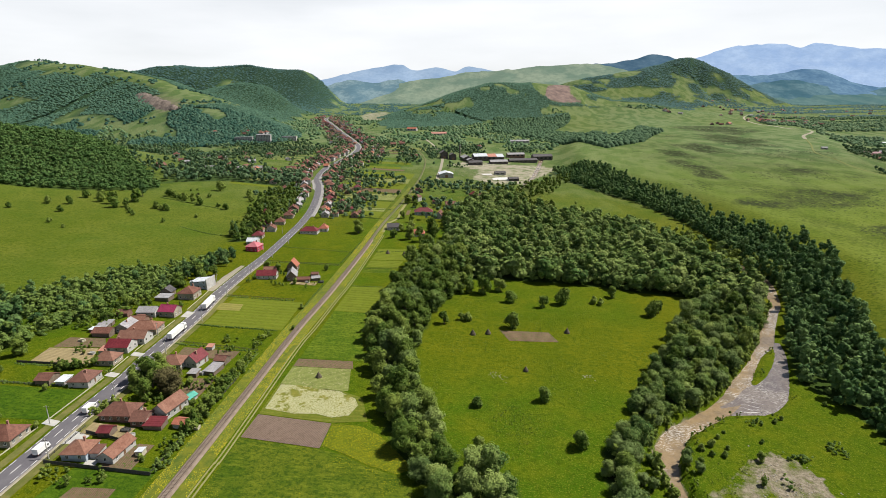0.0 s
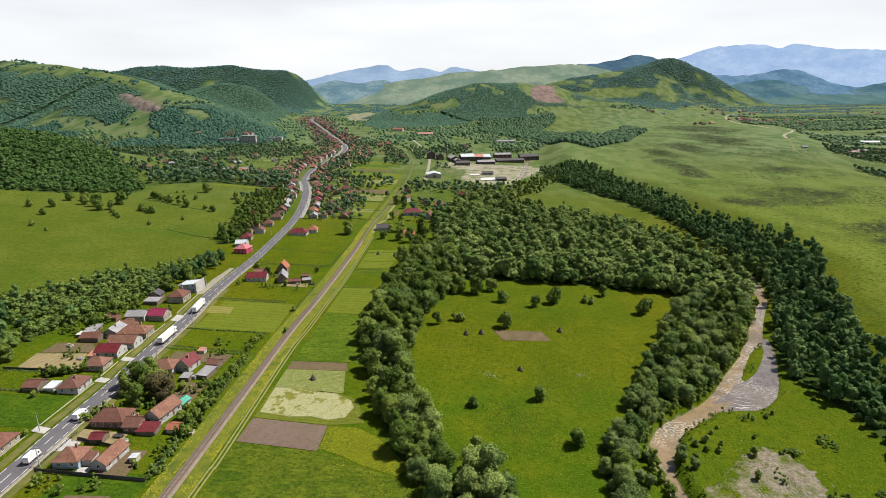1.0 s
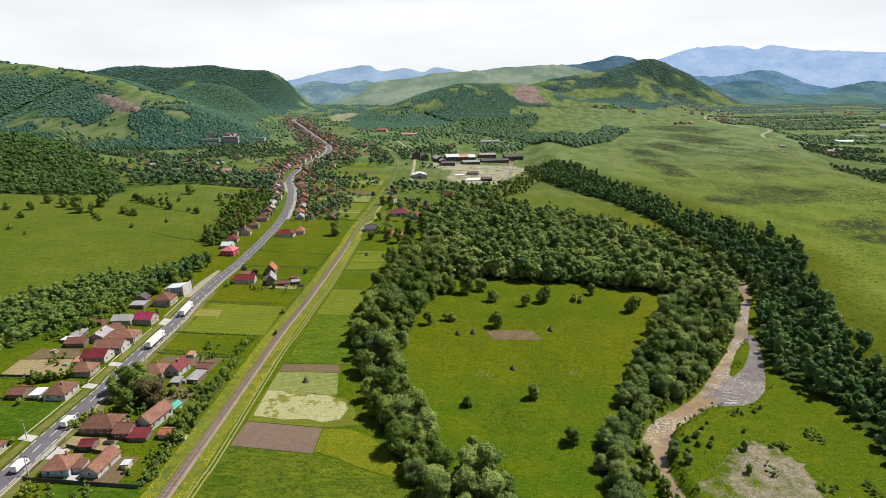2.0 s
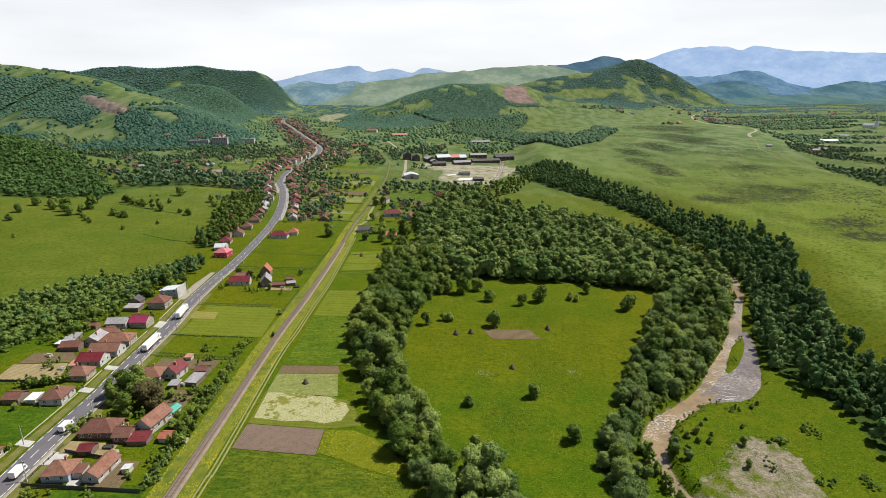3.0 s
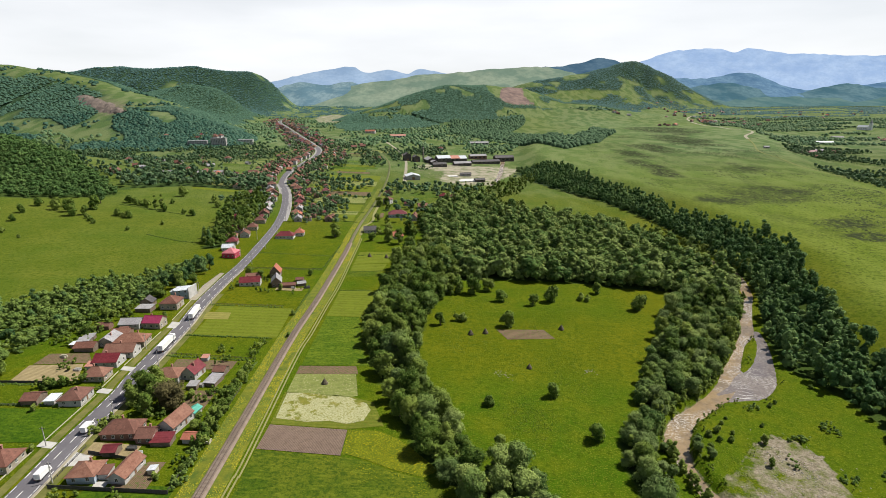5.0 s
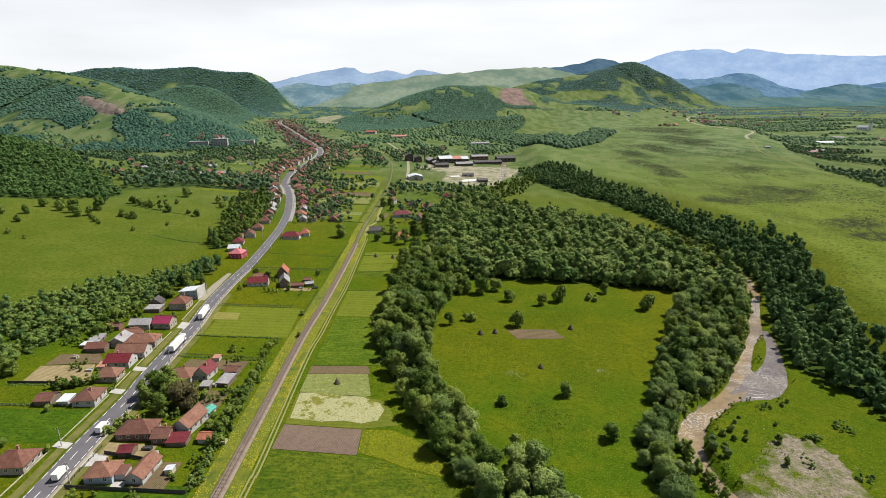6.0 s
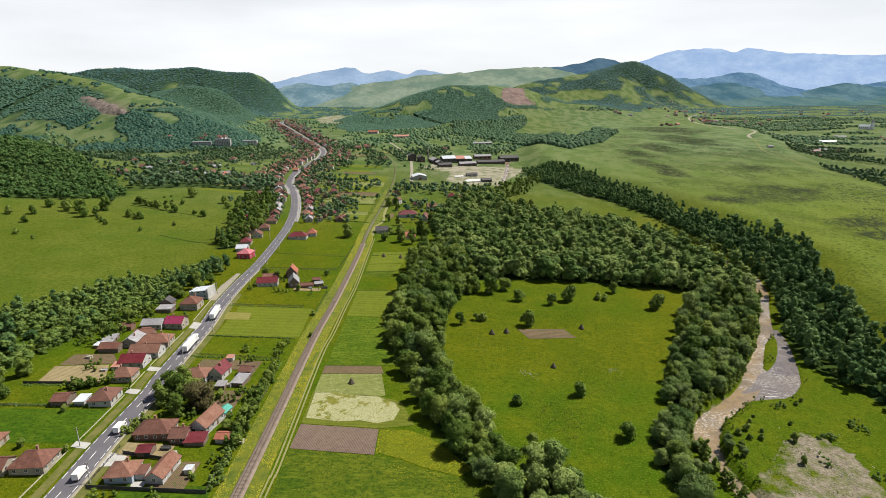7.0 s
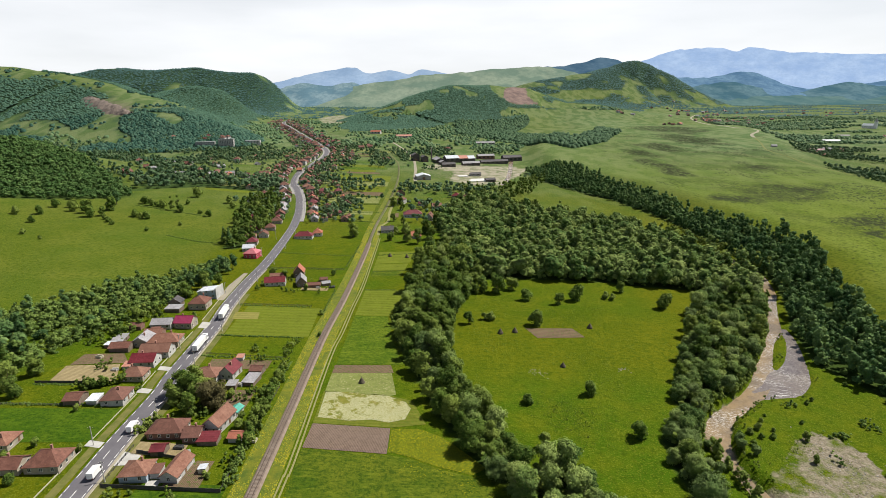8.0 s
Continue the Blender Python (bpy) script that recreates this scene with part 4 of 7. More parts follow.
LIGHT_TREES = [tree_kind("tree", "light green leafy tree near the river", "tree", 251 + i, h, w, c, 4200, 0.29, M_WOOD, low=0.12) for i, (h, w, c) in enumerate([(10.5, 5.2, 9), (12, 5.4, 10), (9, 4.8, 8)])]
DARK_TREES = [tree_kind("tree", "dark green tree on the river bank", "tree", 41 + i, h, w, c, 1100, 0.54, M_LEAF_DARK, low=0.2) for i, (h, w, c) in enumerate([(13, 4.6, 7), (11, 4.2, 6)])]
BUSHES = [tree_kind("bush", "low rounded bush standing in the meadow", "bush", 51 + i, h, w, c, 1000, 0.26, M_LEAF, 0.12, 0.05) for i, (h, w, c) in enumerate([(4.6, 2.9, 6), (3.6, 2.4, 5), (5.6, 2.6, 6)])]
POPLAR = tree_kind("poplar", "tall slender tree at the meadow edge", "tree", 61, 15, 2.6, 8, 1200, 0.36, M_LEAF, 0.25, 0.15)
COPPER = tree_kind("tree", "brownish copper-leaved tree in a garden", "tree", 62, 10, 5.2, 12, 4600, 0.27, M_LEAF_RED, low=0.12)
CONIFER = conifer_kind("dark conifer between the houses", 63, 12, 2.6)


def plant(kind, x, y, scale, rng, group="", first=[]):
    """Puts a tree on the ground; the first of each kind is the original itself."""
    m = pose(x, y, float(height(x, y)), 0, 0, rng.uniform(0, 360)) @ Matrix.Diagonal((scale, scale, scale * rng.uniform(0.9, 1.12), 1))
    if kind in first:
        ob = copy_thing(kind, m)
    else:
        first.append(kind)
        ob = kind
    ob.matrix_basis = m
    return tagged(ob, group=group)


def spots(poly, gap, rng, jitter=0.42):
    """Uneven places inside an outline."""
    p = np.array(poly)
    gx, gy = np.meshgrid(np.arange(p[:, 0].min(), p[:, 0].max(), gap), np.arange(p[:, 1].min(), p[:, 1].max(), gap))
    x, y = gx.ravel() + rng.uniform(-jitter, jitter, gx.size) * gap, gy.ravel() + rng.uniform(-jitter, jitter, gx.size) * gap
    k = inside(x, y, poly)
    return x[k], y[k]


def off_river(x, y, room):
    ok = np.ones(np.shape(x), bool)
    for line in RIVER:
        d, _, half = along(x, y, line)
        ok &= d > half + room
    return ok


def stand(name, label, x, y, kinds, sizes, material, rng, tall=1.0, category="trees", smooth=False):
    """Many trees joined into one mesh."""
    z = height(x, y)
    verts, tris, tones, n = [], [], [], 0
    pick = rng.integers(0, len(kinds), len(x))
    for k, (v, t) in enumerate(kinds):
        i = np.nonzero(pick == k)[0]
        if not len(i):
            continue
        s, a = rng.uniform(*sizes, len(i)), rng.uniform(0, math.tau, len(i))
        ca, sa = np.cos(a)[:, None] * s[:, None], np.sin(a)[:, None] * s[:, None]
        h = (s * tall * rng.uniform(0.85, 1.2, len(i)))[:, None]
        q = np.stack([v[None, :, 0] * ca - v[None, :, 1] * sa + x[i][:, None], v[None, :, 0] * sa + v[None, :, 1] * ca + y[i][:, None], v[None, :, 2] * h + z[i][:, None]], -1)
        verts.append(q.reshape(-1, 3))
        tris.append((t[None] + (np.arange(len(i)) * len(v))[:, None, None]).reshape(-1, 3) + n)
        tones.append(np.repeat(np.clip(0.5 + 0.28 * rng.normal(size=len(i)), 0, 1), len(v)))
        n += len(i) * len(v)
    ob = tri_mesh(name, np.vstack(verts), np.vstack(tris), material, None, np.concatenate(tones))
    if smooth:
        ob.data.polygons.foreach_set("use_smooth", np.ones(len(ob.data.polygons), bool))
    return tagged(ob, label, category, kind="stuff")


def crowns(seed, count, high, wide, lobes, leaves, leaf, low=0.2):
    return [crown_arrays(np.random.default_rng(seed + i), high * (0.85 + 0.07 * i), wide * (1.1 - 0.06 * i), lobes, leaves, leaf, 1, low, 2) for i in range(count)]


WOOD_CROWNS = crowns(90, 8, 11, 5.6, 6, 420, 0.74)
BANK_CROWNS = crowns(70, 8, 11, 4.8, 4, 210, 0.72)
NEAR_CROWNS = crowns(100, 8, 11, 4.9, 4, 260, 0.8)
SCRUB_CROWNS = crowns(110, 8, 10, 5.4, 3, 170, 0.85, 0.05)
MID_CROWNS = crowns(120, 6, 10, 4.4, 1, 84, 1.15)
def far_crowns():
    """Small uneven domes for trees seen from far off."""
    out = []
    for i in range(8):
        rng = np.random.default_rng(140 + i)
        a = np.arange(5) * math.tau / 5
        low = np.column_stack([np.cos(a) * 5.8, np.sin(a) * 5.8, np.full(5, 0.3)])
        mid = np.column_stack([np.cos(a + 0.6) * 4.6, np.sin(a + 0.6) * 4.6, np.full(5, 4.4)])
        v = np.vstack([low, mid, [[0.6, -0.4, 6.6]]]) * rng.uniform(0.72, 1.25, (11, 1))
        t = [(k, (k + 1) % 5, 5 + k) for k in range(5)] + [((k + 1) % 5, 5 + (k + 1) % 5, 5 + k) for k in range(5)] + [(5 + k, 5 + (k + 1) % 5, 10) for k in range(5)]
        out.append((v, np.array(t)))
    return out


FAR_CROWNS = far_crowns()


def distant_crowns():
    out = []
    for i in range(8):
        rng = np.random.default_rng(150 + i)
        a = np.arange(5) * math.tau / 5
        v = np.vstack([np.column_stack([np.cos(a) * 5.6, np.sin(a) * 5.6, np.full(5, 0.5)]), [[0.8, -0.5, 4.4]]]) * rng.uniform(0.7, 1.25, (6, 1))
        out.append((v, np.array([(k, (k + 1) % 5, 5) for k in range(5)])))
    return out


DISTANT_CROWNS = distant_crowns()
VALLEY_CROWNS = crowns(160, 6, 9, 6.4, 0, 28, 1.7)
SPUR_CROWNS = crowns(180, 6, 9, 7.0, 1, 40, 1.6)


def plant_all():
    rng = np.random.default_rng(7)
    # single trees, nearest woods
    for poly, kinds, gap, lo, hi, group in ((WEST_WOOD, TREES + TREES + LIGHT_TREES[:2] + WILLOWS[1:], 8.0, 0.7, 1.3, "riverside wood"), (SOUTH_WOOD, LIGHT_TREES + LIGHT_TREES + WILLOWS[1:], 8.0, 0.8, 1.2, "riverside wood"), (EAST_WOOD, TREES[2:] + LIGHT_TREES + LIGHT_TREES + WILLOWS, 7.6, 0.6, 1.15, "riverside wood")):
        x, y = spots(poly, gap, rng)
        k = off_river(x, y, 0.9)
        for px, py in zip(x[k], y[k]):
            kind = kinds[rng.integers(len(kinds))]
            if py < 222 and kind not in LIGHT_TREES:
                # the nearest trees show finer foliage
                kind = FINE_WILLOW if kind in WILLOWS else FINE_TREES[rng.integers(3)]
            plant(kind, float(px), float(py), rng.uniform(lo, hi), rng, group)
    # low growth under them
    for name, poly, gap, size in (("undergrowth", WEST_WOOD, 6.5, (0.35, 0.65)), ("undergrowth", EAST_WOOD, 6, (0.35, 0.6)), ("undergrowth", SOUTH_WOOD, 6, (0.35, 0.6))):
        x, y = spots(poly, gap, rng)
        k = off_river(x, y, 0.6)
        stand(name, "dense low green growth under the trees", x[k], y[k], MID_CROWNS, size, M_LEAF, rng)
    x, y = spots(NORTH_WOOD, 8.6, rng)
    k = off_river(x, y, 2.0)
    stand("wood", "dense green broadleaf wood in the river bend", x[k], y[k], WOOD_CROWNS, (0.8, 1.8), M_WOOD, rng, 0.8)
    x, y = spots(NORTH_WOOD, 7.0, rng)
    k = off_river(x, y, 2.0)
    stand("undergrowth", "dense low green growth under the trees", x[k], y[k], MID_CROWNS, (0.6, 0.95), M_WOOD, rng)
    x, y = spots(NORTH_WOOD, 24, rng)
    for px, py in zip(x, y):
        plant(WILLOWS[rng.integers(2)], float(px), float(py), rng.uniform(0.8, 1.05), rng, "pale crowns in the wood")
    x, y = spots(BANK_WOOD, 5.7, rng)
    k = off_river(x, y, 1.0)
    stand("bank_wood", "dark wood on the steep river bank", x[k], y[k], BANK_CROWNS, (0.62, 1.2), M_LEAF_DARK, rng, 1.0)
    x, y = spots(ROAD_SCRUB, 4.0, rng)
    k = hash_noise(x, y, 18, 27) > 0.22
    stand("scrub", "green scrub and bushes behind the houses", x[k], y[k], SCRUB_CROWNS, (0.28, 0.78), M_SCRUB, rng, 0.85)
    x, y = spots(ROAD_SCRUB, 3.1, rng)
    k = hash_noise(x, y, 18, 27) > 0.12
    stand("scrub_undergrowth", "low tangled bushes under the scrub", x[k], y[k], MID_CROWNS, (0.22, 0.42), M_SCRUB, rng, 0.75, "bushes")
    x, y = spots([(-320, 180), (-310, 250), (-255, 285), (-225, 245), (-216, 200)], 7.5, rng)
    stand("scrub_trees", "dense dark trees at the foot of the pasture", x, y, WOOD_CROWNS, (0.55, 0.95), M_LEAF_DARK, rng, 0.9)
    x, y = spots(ROAD_SCRUB, 19, rng)
    stand("scrub_trees", "dark round trees standing in the scrub", x, y, WOOD_CROWNS, (0.5, 0.85), M_LEAF_DARK, rng, 0.9)
    x, y = spots(LANE_WOOD, 7.5, rng)
    stand("grove", "grove above the road bend", x, y, NEAR_CROWNS, (0.6, 1.1), M_LEAF, rng)
    x, y = spots([(11, 784), (50, 800), (91, 826), (139, 902), (168, 1013), (190, 1000), (167, 897), (125, 800), (116, 762), (87, 725), (65, 671), (40, 700), (20, 740)], 9.0, rng)
    k = off_river(x, y, 1.5)
    stand("river_shrubs", "green shrubs along the river by the works", x[k], y[k], NEAR_CROWNS, (0.4, 0.95), M_LEAF, rng)
    x, y = spots([(-198, 250), (-181, 250), (-183, 300), (-186, 330), (-192, 330)], 4.0, rng)
    stand("scrub", "low green scrub behind the gardens", x, y, MID_CROWNS, (0.22, 0.5), M_LEAF, rng)
    x, y = spots(SPUR_WOOD, 5.6, rng)
    stand("spur_forest", "forest on the slope above the meadow", x, y, SPUR_CROWNS, (0.42, 0.9), M_SPUR, rng, 0.95)
    x, y = spots(BELT_WOOD, 9.0, rng)
    stand("tree_belt", "belt of trees at the foot of the slope", x, y, VALLEY_CROWNS, (0.8, 1.3), M_VALLEY_HAZED, rng)
    x, y = spots(PLATEAU_WOOD, 10.0, rng)
    stand("plateau_wood", "dark wood on the far bank", x, y, FAR_CROWNS, (0.7, 1.5), M_PLATEAU, rng, 1.1, smooth=True)
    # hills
    # the farthest band takes the leaf colour with more painted haze
    for name, y0, y1, gap, size, leaf in (("hill_forest", 1000, 1500, 5.4, (0.45, 1.0), M_FOREST_HAZED), ("far_forest", 1500, 2700, 6.4, (0.5, 1.15), M_FOREST_HAZED), ("distant_forest", 2700, 4300, 9.4, (0.6, 1.5), M_FOREST_FAR_HAZED)):
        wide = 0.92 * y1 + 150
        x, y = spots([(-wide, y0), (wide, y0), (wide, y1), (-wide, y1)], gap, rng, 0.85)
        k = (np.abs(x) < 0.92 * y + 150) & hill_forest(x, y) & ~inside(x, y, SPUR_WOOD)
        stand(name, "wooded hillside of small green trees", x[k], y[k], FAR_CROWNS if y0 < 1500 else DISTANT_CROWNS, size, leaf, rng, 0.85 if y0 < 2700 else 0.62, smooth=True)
    # single trees on the open ridge and slopes of the western hill
    x, y = rng.uniform(-2100, -640, 5200), rng.uniform(1180, 2300, 5200)
    d, _, _ = along(x, y, CRESTS[1])
    k = (d < 330) & ~hill_forest(x, y) & ~inside(x, y, CLIFF) & (hash_noise(x, y, 60, 29) > 0.64)
    stand("ridge_trees", "scattered trees on the open ridge", x[k], y[k], FAR_CROWNS, (0.5, 1.25), M_FOREST_HAZED, rng, 0.95)
    # loose trees of the valley floor and pastures
    for name, y0, y1, gap, keep, size in (("valley_trees", 560, 1300, 7.4, 0.52, (0.25, 1.05)), ("distant_valley_trees", 1300, 2500, 13, 0.45, (0.45, 1.2)), ("remote_valley_trees", 2500, 4000, 15, 0.46, (0.7, 1.6))):
        wide = 0.92 * y1 + 100
        x, y = spots([(-wide, y0), (wide, y0), (wide, y1), (-wide, y1)], gap, rng, 0.5)
        hedge = hash_noise(x, y, 17, 20) * 0.45 + hash_noise(x * 1.7, y, 95, 21) * 0.55
        # on the eastern plain the trees stand in long hedge rows
        hedge = np.where(x > 560, hash_noise(x, y, 190, 22) * 0.35 + hash_noise(x + 0.3 * y, y * 5, 260, 23) * 0.5 + 0.1 * hash_noise(x, y, 30, 24), hedge)
        d, _, _ = along(x, y, [(p[0], p[1], 0) for p in ROAD[::6]])
        r, _, _ = along(x, y, [(p[0], p[1], 0) for p in RAIL[::6]])
        plateau = (x > bank_foot(y)) & (x < np.interp(y, [345, 667, 920, 1495, 2300], [483, 575, 621, 874, 1150]) + 30) & (y < 1900)
        up = height(x, y) - 0.026 * np.maximum(y - 690, 0)
        k = (np.abs(x) < 0.92 * y + 100) & (hedge > keep - 0.12 * (d < 60) + 0.05 * (x > 560)) & (d > 11) & (r > 8) & (((x + 42) / 26) ** 2 + ((y - 840) / 40) ** 2 > 1) & ~plateau & ~inside(x, y, PLATEAU_PASTURE) & (up < 45) & ~hill_forest(x, y) & ~inside(x, y, NORTH_WOOD) & ~inside(x, y, SPUR_WOOD) & ~inside(x, y, BELT_WOOD) & off_river(x, y, 3) & ~((x > -450) & (x < -200) & (y < 700)) & ~((x > -165) & (x < -88) & (y < 880) & (hedge < 0.64)) & ~((x > 70) & (x < 240) & (y < 900)) & ~inside(x, y, YARD) & ~inside(x, y, QUARRY) & (((x - 32) / 72) ** 2 + ((y - 890) / 100) ** 2 > 1) & ~((x > -75) & (x < 165) & (y > 985) & (y < 1150))
        floor, half, _ = along(x, y, FLOOR)
        k &= (floor > half) | (hedge > keep + 0.1)
        stand(name, "scattered trees and hedges of the valley", x[k], y[k], VALLEY_CROWNS if y1 < 1400 else FAR_CROWNS if y1 < 3000 else DISTANT_CROWNS, size, M_VALLEY_HAZED if y1 < 3000 else M_FOREST_FAR_HAZED, rng)


def lone_bushes():
    rng = np.random.default_rng(9)
    for x, y, s, kind in ((19, 208, 0.9, 1), (49, 217, 0.95, 0), (59.5, 185, 1.0, 0), (38, 294, 1.3, 0), (12, 300, 1.0, 1), (39.5, 336, 1.25, 0), (60, 330, 0.9, 2), (73, 338, 1.5, 0), (95, 344, 0.9, 1), (99, 342, 0.8, 1), (110, 358, 0.9, 2), (128, 328, 1.35, 0), (21, 348, 1.4, 2), (11, 350, 1.3, 2), (32, 355, 1.2, 2)):
        plant(BUSHES[kind], x, y, s * 1.5, rng, "bushes in the meadow")
    for x, y, s in ((-1.5, 293, 0.75), (134, 334, 0.8), (8, 300, 0.5), (20, 176, 0.62), (6, 345, 0.7)):
        plant(TREES[2], x, y, s, rng, "trees in the meadow")
    for x, y, s in ((-108, 342, 0.5), (-89.5, 300, 0.4), (-98, 490, 0.9), (-84, 270, 0.35), (-92, 160, 0.3)):
        plant(TREES[4], x, y, s, rng, "trees between the plots")


def meadow_growth():
    """Bushes and trees of the western pasture, gardens, rail side and gravel bar."""
    rng = np.random.default_rng(15)
    for x, y, s, k in ((-355, 513, 1.7, 0), (-319, 526, 1.3, 0), (-312, 524, 1.2, 1), (-306, 522, 1.3, 0), (-381, 530, 1.5, 0), (-372, 536, 1.4, 1), (-366, 527, 1.6, 2), (-385, 477, 1.2, 1), (-366, 441, 1.0, 1), (-306, 641, 1.8, 0), (-300, 600, 1.0, 1), (-267, 508, 0.8, 1), (-399, 508, 1.3, 0), (-284, 479, 0.8, 1), (-352, 545, 1.8, 2), (-347, 520, 1.2, 2), (-338, 508, 1.0, 1), (-330, 500, 1.1, 1), (-322, 492, 0.9, 1), (-392, 545, 1.5, 0), (-405, 540, 1.4, 0), (-340, 585, 1.5, 0), (-330, 580, 1.3, 0), (-322, 576, 1.2, 1), (-314, 572, 1.3, 0), (-290, 560, 1.1, 2), (-270, 560, 1.0, 1), (-258, 552, 1.2, 0), (-430, 470, 1.0, 1), (-415, 500, 1.2, 0), (-345, 430, 0.6, 1), (-250, 600, 1.2, 0), (-262, 622, 1.3, 2)):
        plant(BUSHES[k], x, y, s * 1.35, rng, "bushes of the western pasture")
    for i, (x, y, s) in enumerate(((-363, 572, 1.15), (-358, 548, 0.7))):
        plant(DARK_TREES[i], x, y, s, rng, "trees of the western pasture")
    for x, y, s in ((-302, 566, 1.05), (-296, 568, 1.1)):
        plant(POPLAR, x, y, s, rng, "poplars of the western pasture")
    plant(COPPER, -113.5, 198, 1.3, rng, "garden trees")
    for x, y, s in ((-128, 207, 0.9), (-123, 202, 0.95), (-129, 199, 0.85), (-120, 209, 0.8), (-126, 213, 0.75), (-119, 190, 0.7), (-132.5, 204, 0.6), (-122, 195, 0.8), (-108, 206, 0.5), (-93, 200, 0.5), (-93, 190, 0.55), (-95, 208, 0.45), (-93, 216, 0.5), (-98, 184, 0.5), (-98, 190, 0.42), (-94, 224, 0.45), (-199, 178, 0.7), (-196, 202, 0.8), (-203, 208, 0.9), (-201, 220, 0.9), (-209, 214, 1.0), (-160, 150, 0.45), (-170, 162, 0.4), (-165, 193, 0.35), (-186, 262, 0.6), (-190, 285, 0.7), (-180, 290, 0.5), (-160, 290, 0.4), (-178, 320, 0.8), (-172, 338, 0.9), (-178, 345, 0.95), (-168, 348, 0.8), (-128, 362, 0.6), (-137, 366, 0.55), (-96, 375, 0.5), (-148, 168, 0.35), (-165, 170, 0.4), (-60, 505, 0.9), (-50, 510, 0.9), (-30, 510, 1.0), (-62, 480, 1.0), (-48, 478, 1.1), (-38, 472, 1.0), (-25, 490, 1.0), (-66, 560, 0.8), (-72, 640, 0.9), (-64, 650, 0.9), (-60, 620, 0.7), (-20, 560, 0.9), (-15, 605, 0.9), (-55, 545, 0.6), (-98, 488, 1.0)):
        plant(TREES[rng.integers(5)] if s > 0.5 else TREES[4], x, y, s, rng, "garden trees")
    for x, y, s in ((-176, 352, 1.0), (-181, 358, 0.9), (-186, 346, 1.05), (-192, 352, 0.9), (-176, 362, 0.7), (-205, 455, 1.1), (-198, 448, 1.2), (-210, 468, 1.0), (-192, 438, 0.9), (-126, 640, 1.0), (-120, 655, 0.8), (-182, 337, 0.7), (-181, 345, 0.85), (-179, 356, 0.95), (-177, 364, 1.0), (-175, 376, 1.2), (-170, 370, 0.9), (-171, 381, 1.2), (-190, 340, 0.8), (-187, 361, 0.9), (-185, 375, 1.0), (-182, 387, 0.9), (-177, 384, 1.1)):
        if 330 < y < 400:
            plant(DARK_TREES[rng.integers(2)], x, y, s * 0.72, rng, "dark trees along the road")
        else:
            plant(CONIFER, x, y, s, rng, "conifers along the road")
    for x, y, s, k in ((112, 193, 0.7, 0), (107, 190, 0.8, 1), (110, 187, 0.6, 1), (115, 187, 0.7, 1), (104, 182, 0.6, 0), (101.5, 187, 0.6, 0), (128, 186, 0.7, 2), (122, 172, 0.6, 2), (118, 192, 0.5, 1), (134, 198, 0.5, 1), (99, 180, 0.6, 2), (121, 203, 0.4, 1), (117, 199, 0.45, 0), (178, 232, 0.6, 1), (147, 214, 0.6, 1), (151, 217, 0.5, 1)):
        plant(BUSHES[k], x, y, s, rng, "bushes on the gravel bar")
    # loose weeds and willow scrub on the bar
    x, y = rng.uniform(98, 165, 2600), rng.uniform(150, 222, 2600)
    arm = np.interp(x, [98, 106, 126, 143, 161, 172], [186, 196, 218, 217, 233, 250])
    thick = np.exp(-(((x - 127) * 0.75 + (y - 205) * 0.66) / 15) ** 2 - (((x - 127) * 0.66 - (y - 205) * 0.75) / 7) ** 2) - 0.25 * inside(x, y, GRAVEL)
    k = (y < arm - 1.5) & off_river(x, y, 1.2) & (hash_noise(x, y, 8, 62) + 0.42 * thick > 0.84)
    stand("bar_weeds", "low weeds and willow scrub on the bar", x[k], y[k], MID_CROWNS, (0.06, 0.30), M_SCRUB, rng, 0.7, "weeds")
    # pale tufts and a patch of dark docks in the meadow
    x, y = rng.uniform(-2, 112, 5200), rng.uniform(162, 372, 5200)
    k = (hash_noise(x, y, 22, 64) + 0.3 * hash_noise(x, y, 5, 65) > 0.80) & ~inside(x, y, WEST_WOOD) & ~inside(x, y, EAST_WOOD) & ~inside(x, y, SOUTH_WOOD)
    stand("meadow_tufts", "pale green tufts scattered over the meadow", x[k], y[k], MID_CROWNS, (0.03, 0.085), M_TUFT, rng, 0.8, "weeds")
    x, y = rng.normal(35, 7, 420), rng.normal(199, 7.5, 420)
    stand("meadow_docks", "dark docks in a loose patch of the meadow", x, y, MID_CROWNS, (0.03, 0.075), M_LEAF, rng, 0.8, "weeds")
    # rushes and thistles along the edge of the gravel
    x, y = rng.uniform(95, 160, 6000), rng.uniform(130, 225, 6000)
    rim = np.minimum(*(np.abs(inside(x + dx, y + dy, GRAVEL).astype(float) - inside(x - dx, y - dy, GRAVEL)) for dx, dy in ((5, 2), (2, 5))))
    k = off_river(x, y, 1.0) & (((rim > 0.5) & (hash_noise(x, y, 6, 66) > 0.5)) | (inside(x, y, GRAVEL) & (hash_noise(x, y, 5, 67) > 0.78)))
    stand("gravel_weeds", "dry thistles and grass tufts on the gravel", x[k], y[k], MID_CROWNS, (0.02, 0.07), M_TUFT, rng, 0.9, "weeds")
    # trees that hide the upper river
    line = np.array(RIVER[0])
    line = line[(line[:, 1] > 400) & (line[:, 1] < 770)]
    k = rng.integers(0, len(line) - 1, 150)
    f = rng.random((150, 1))
    at = line[k] * (1 - f) + line[k + 1] * f
    side = line[k + 1, :2] - line[k, :2]
    side = np.column_stack([side[:, 1], -side[:, 0]]) / np.linalg.norm(side, axis=1)[:, None]
    off = (at[:, 3] + rng.uniform(1.5, 6, 150)) * np.where(rng.random(150) < 0.65, 1, -1)
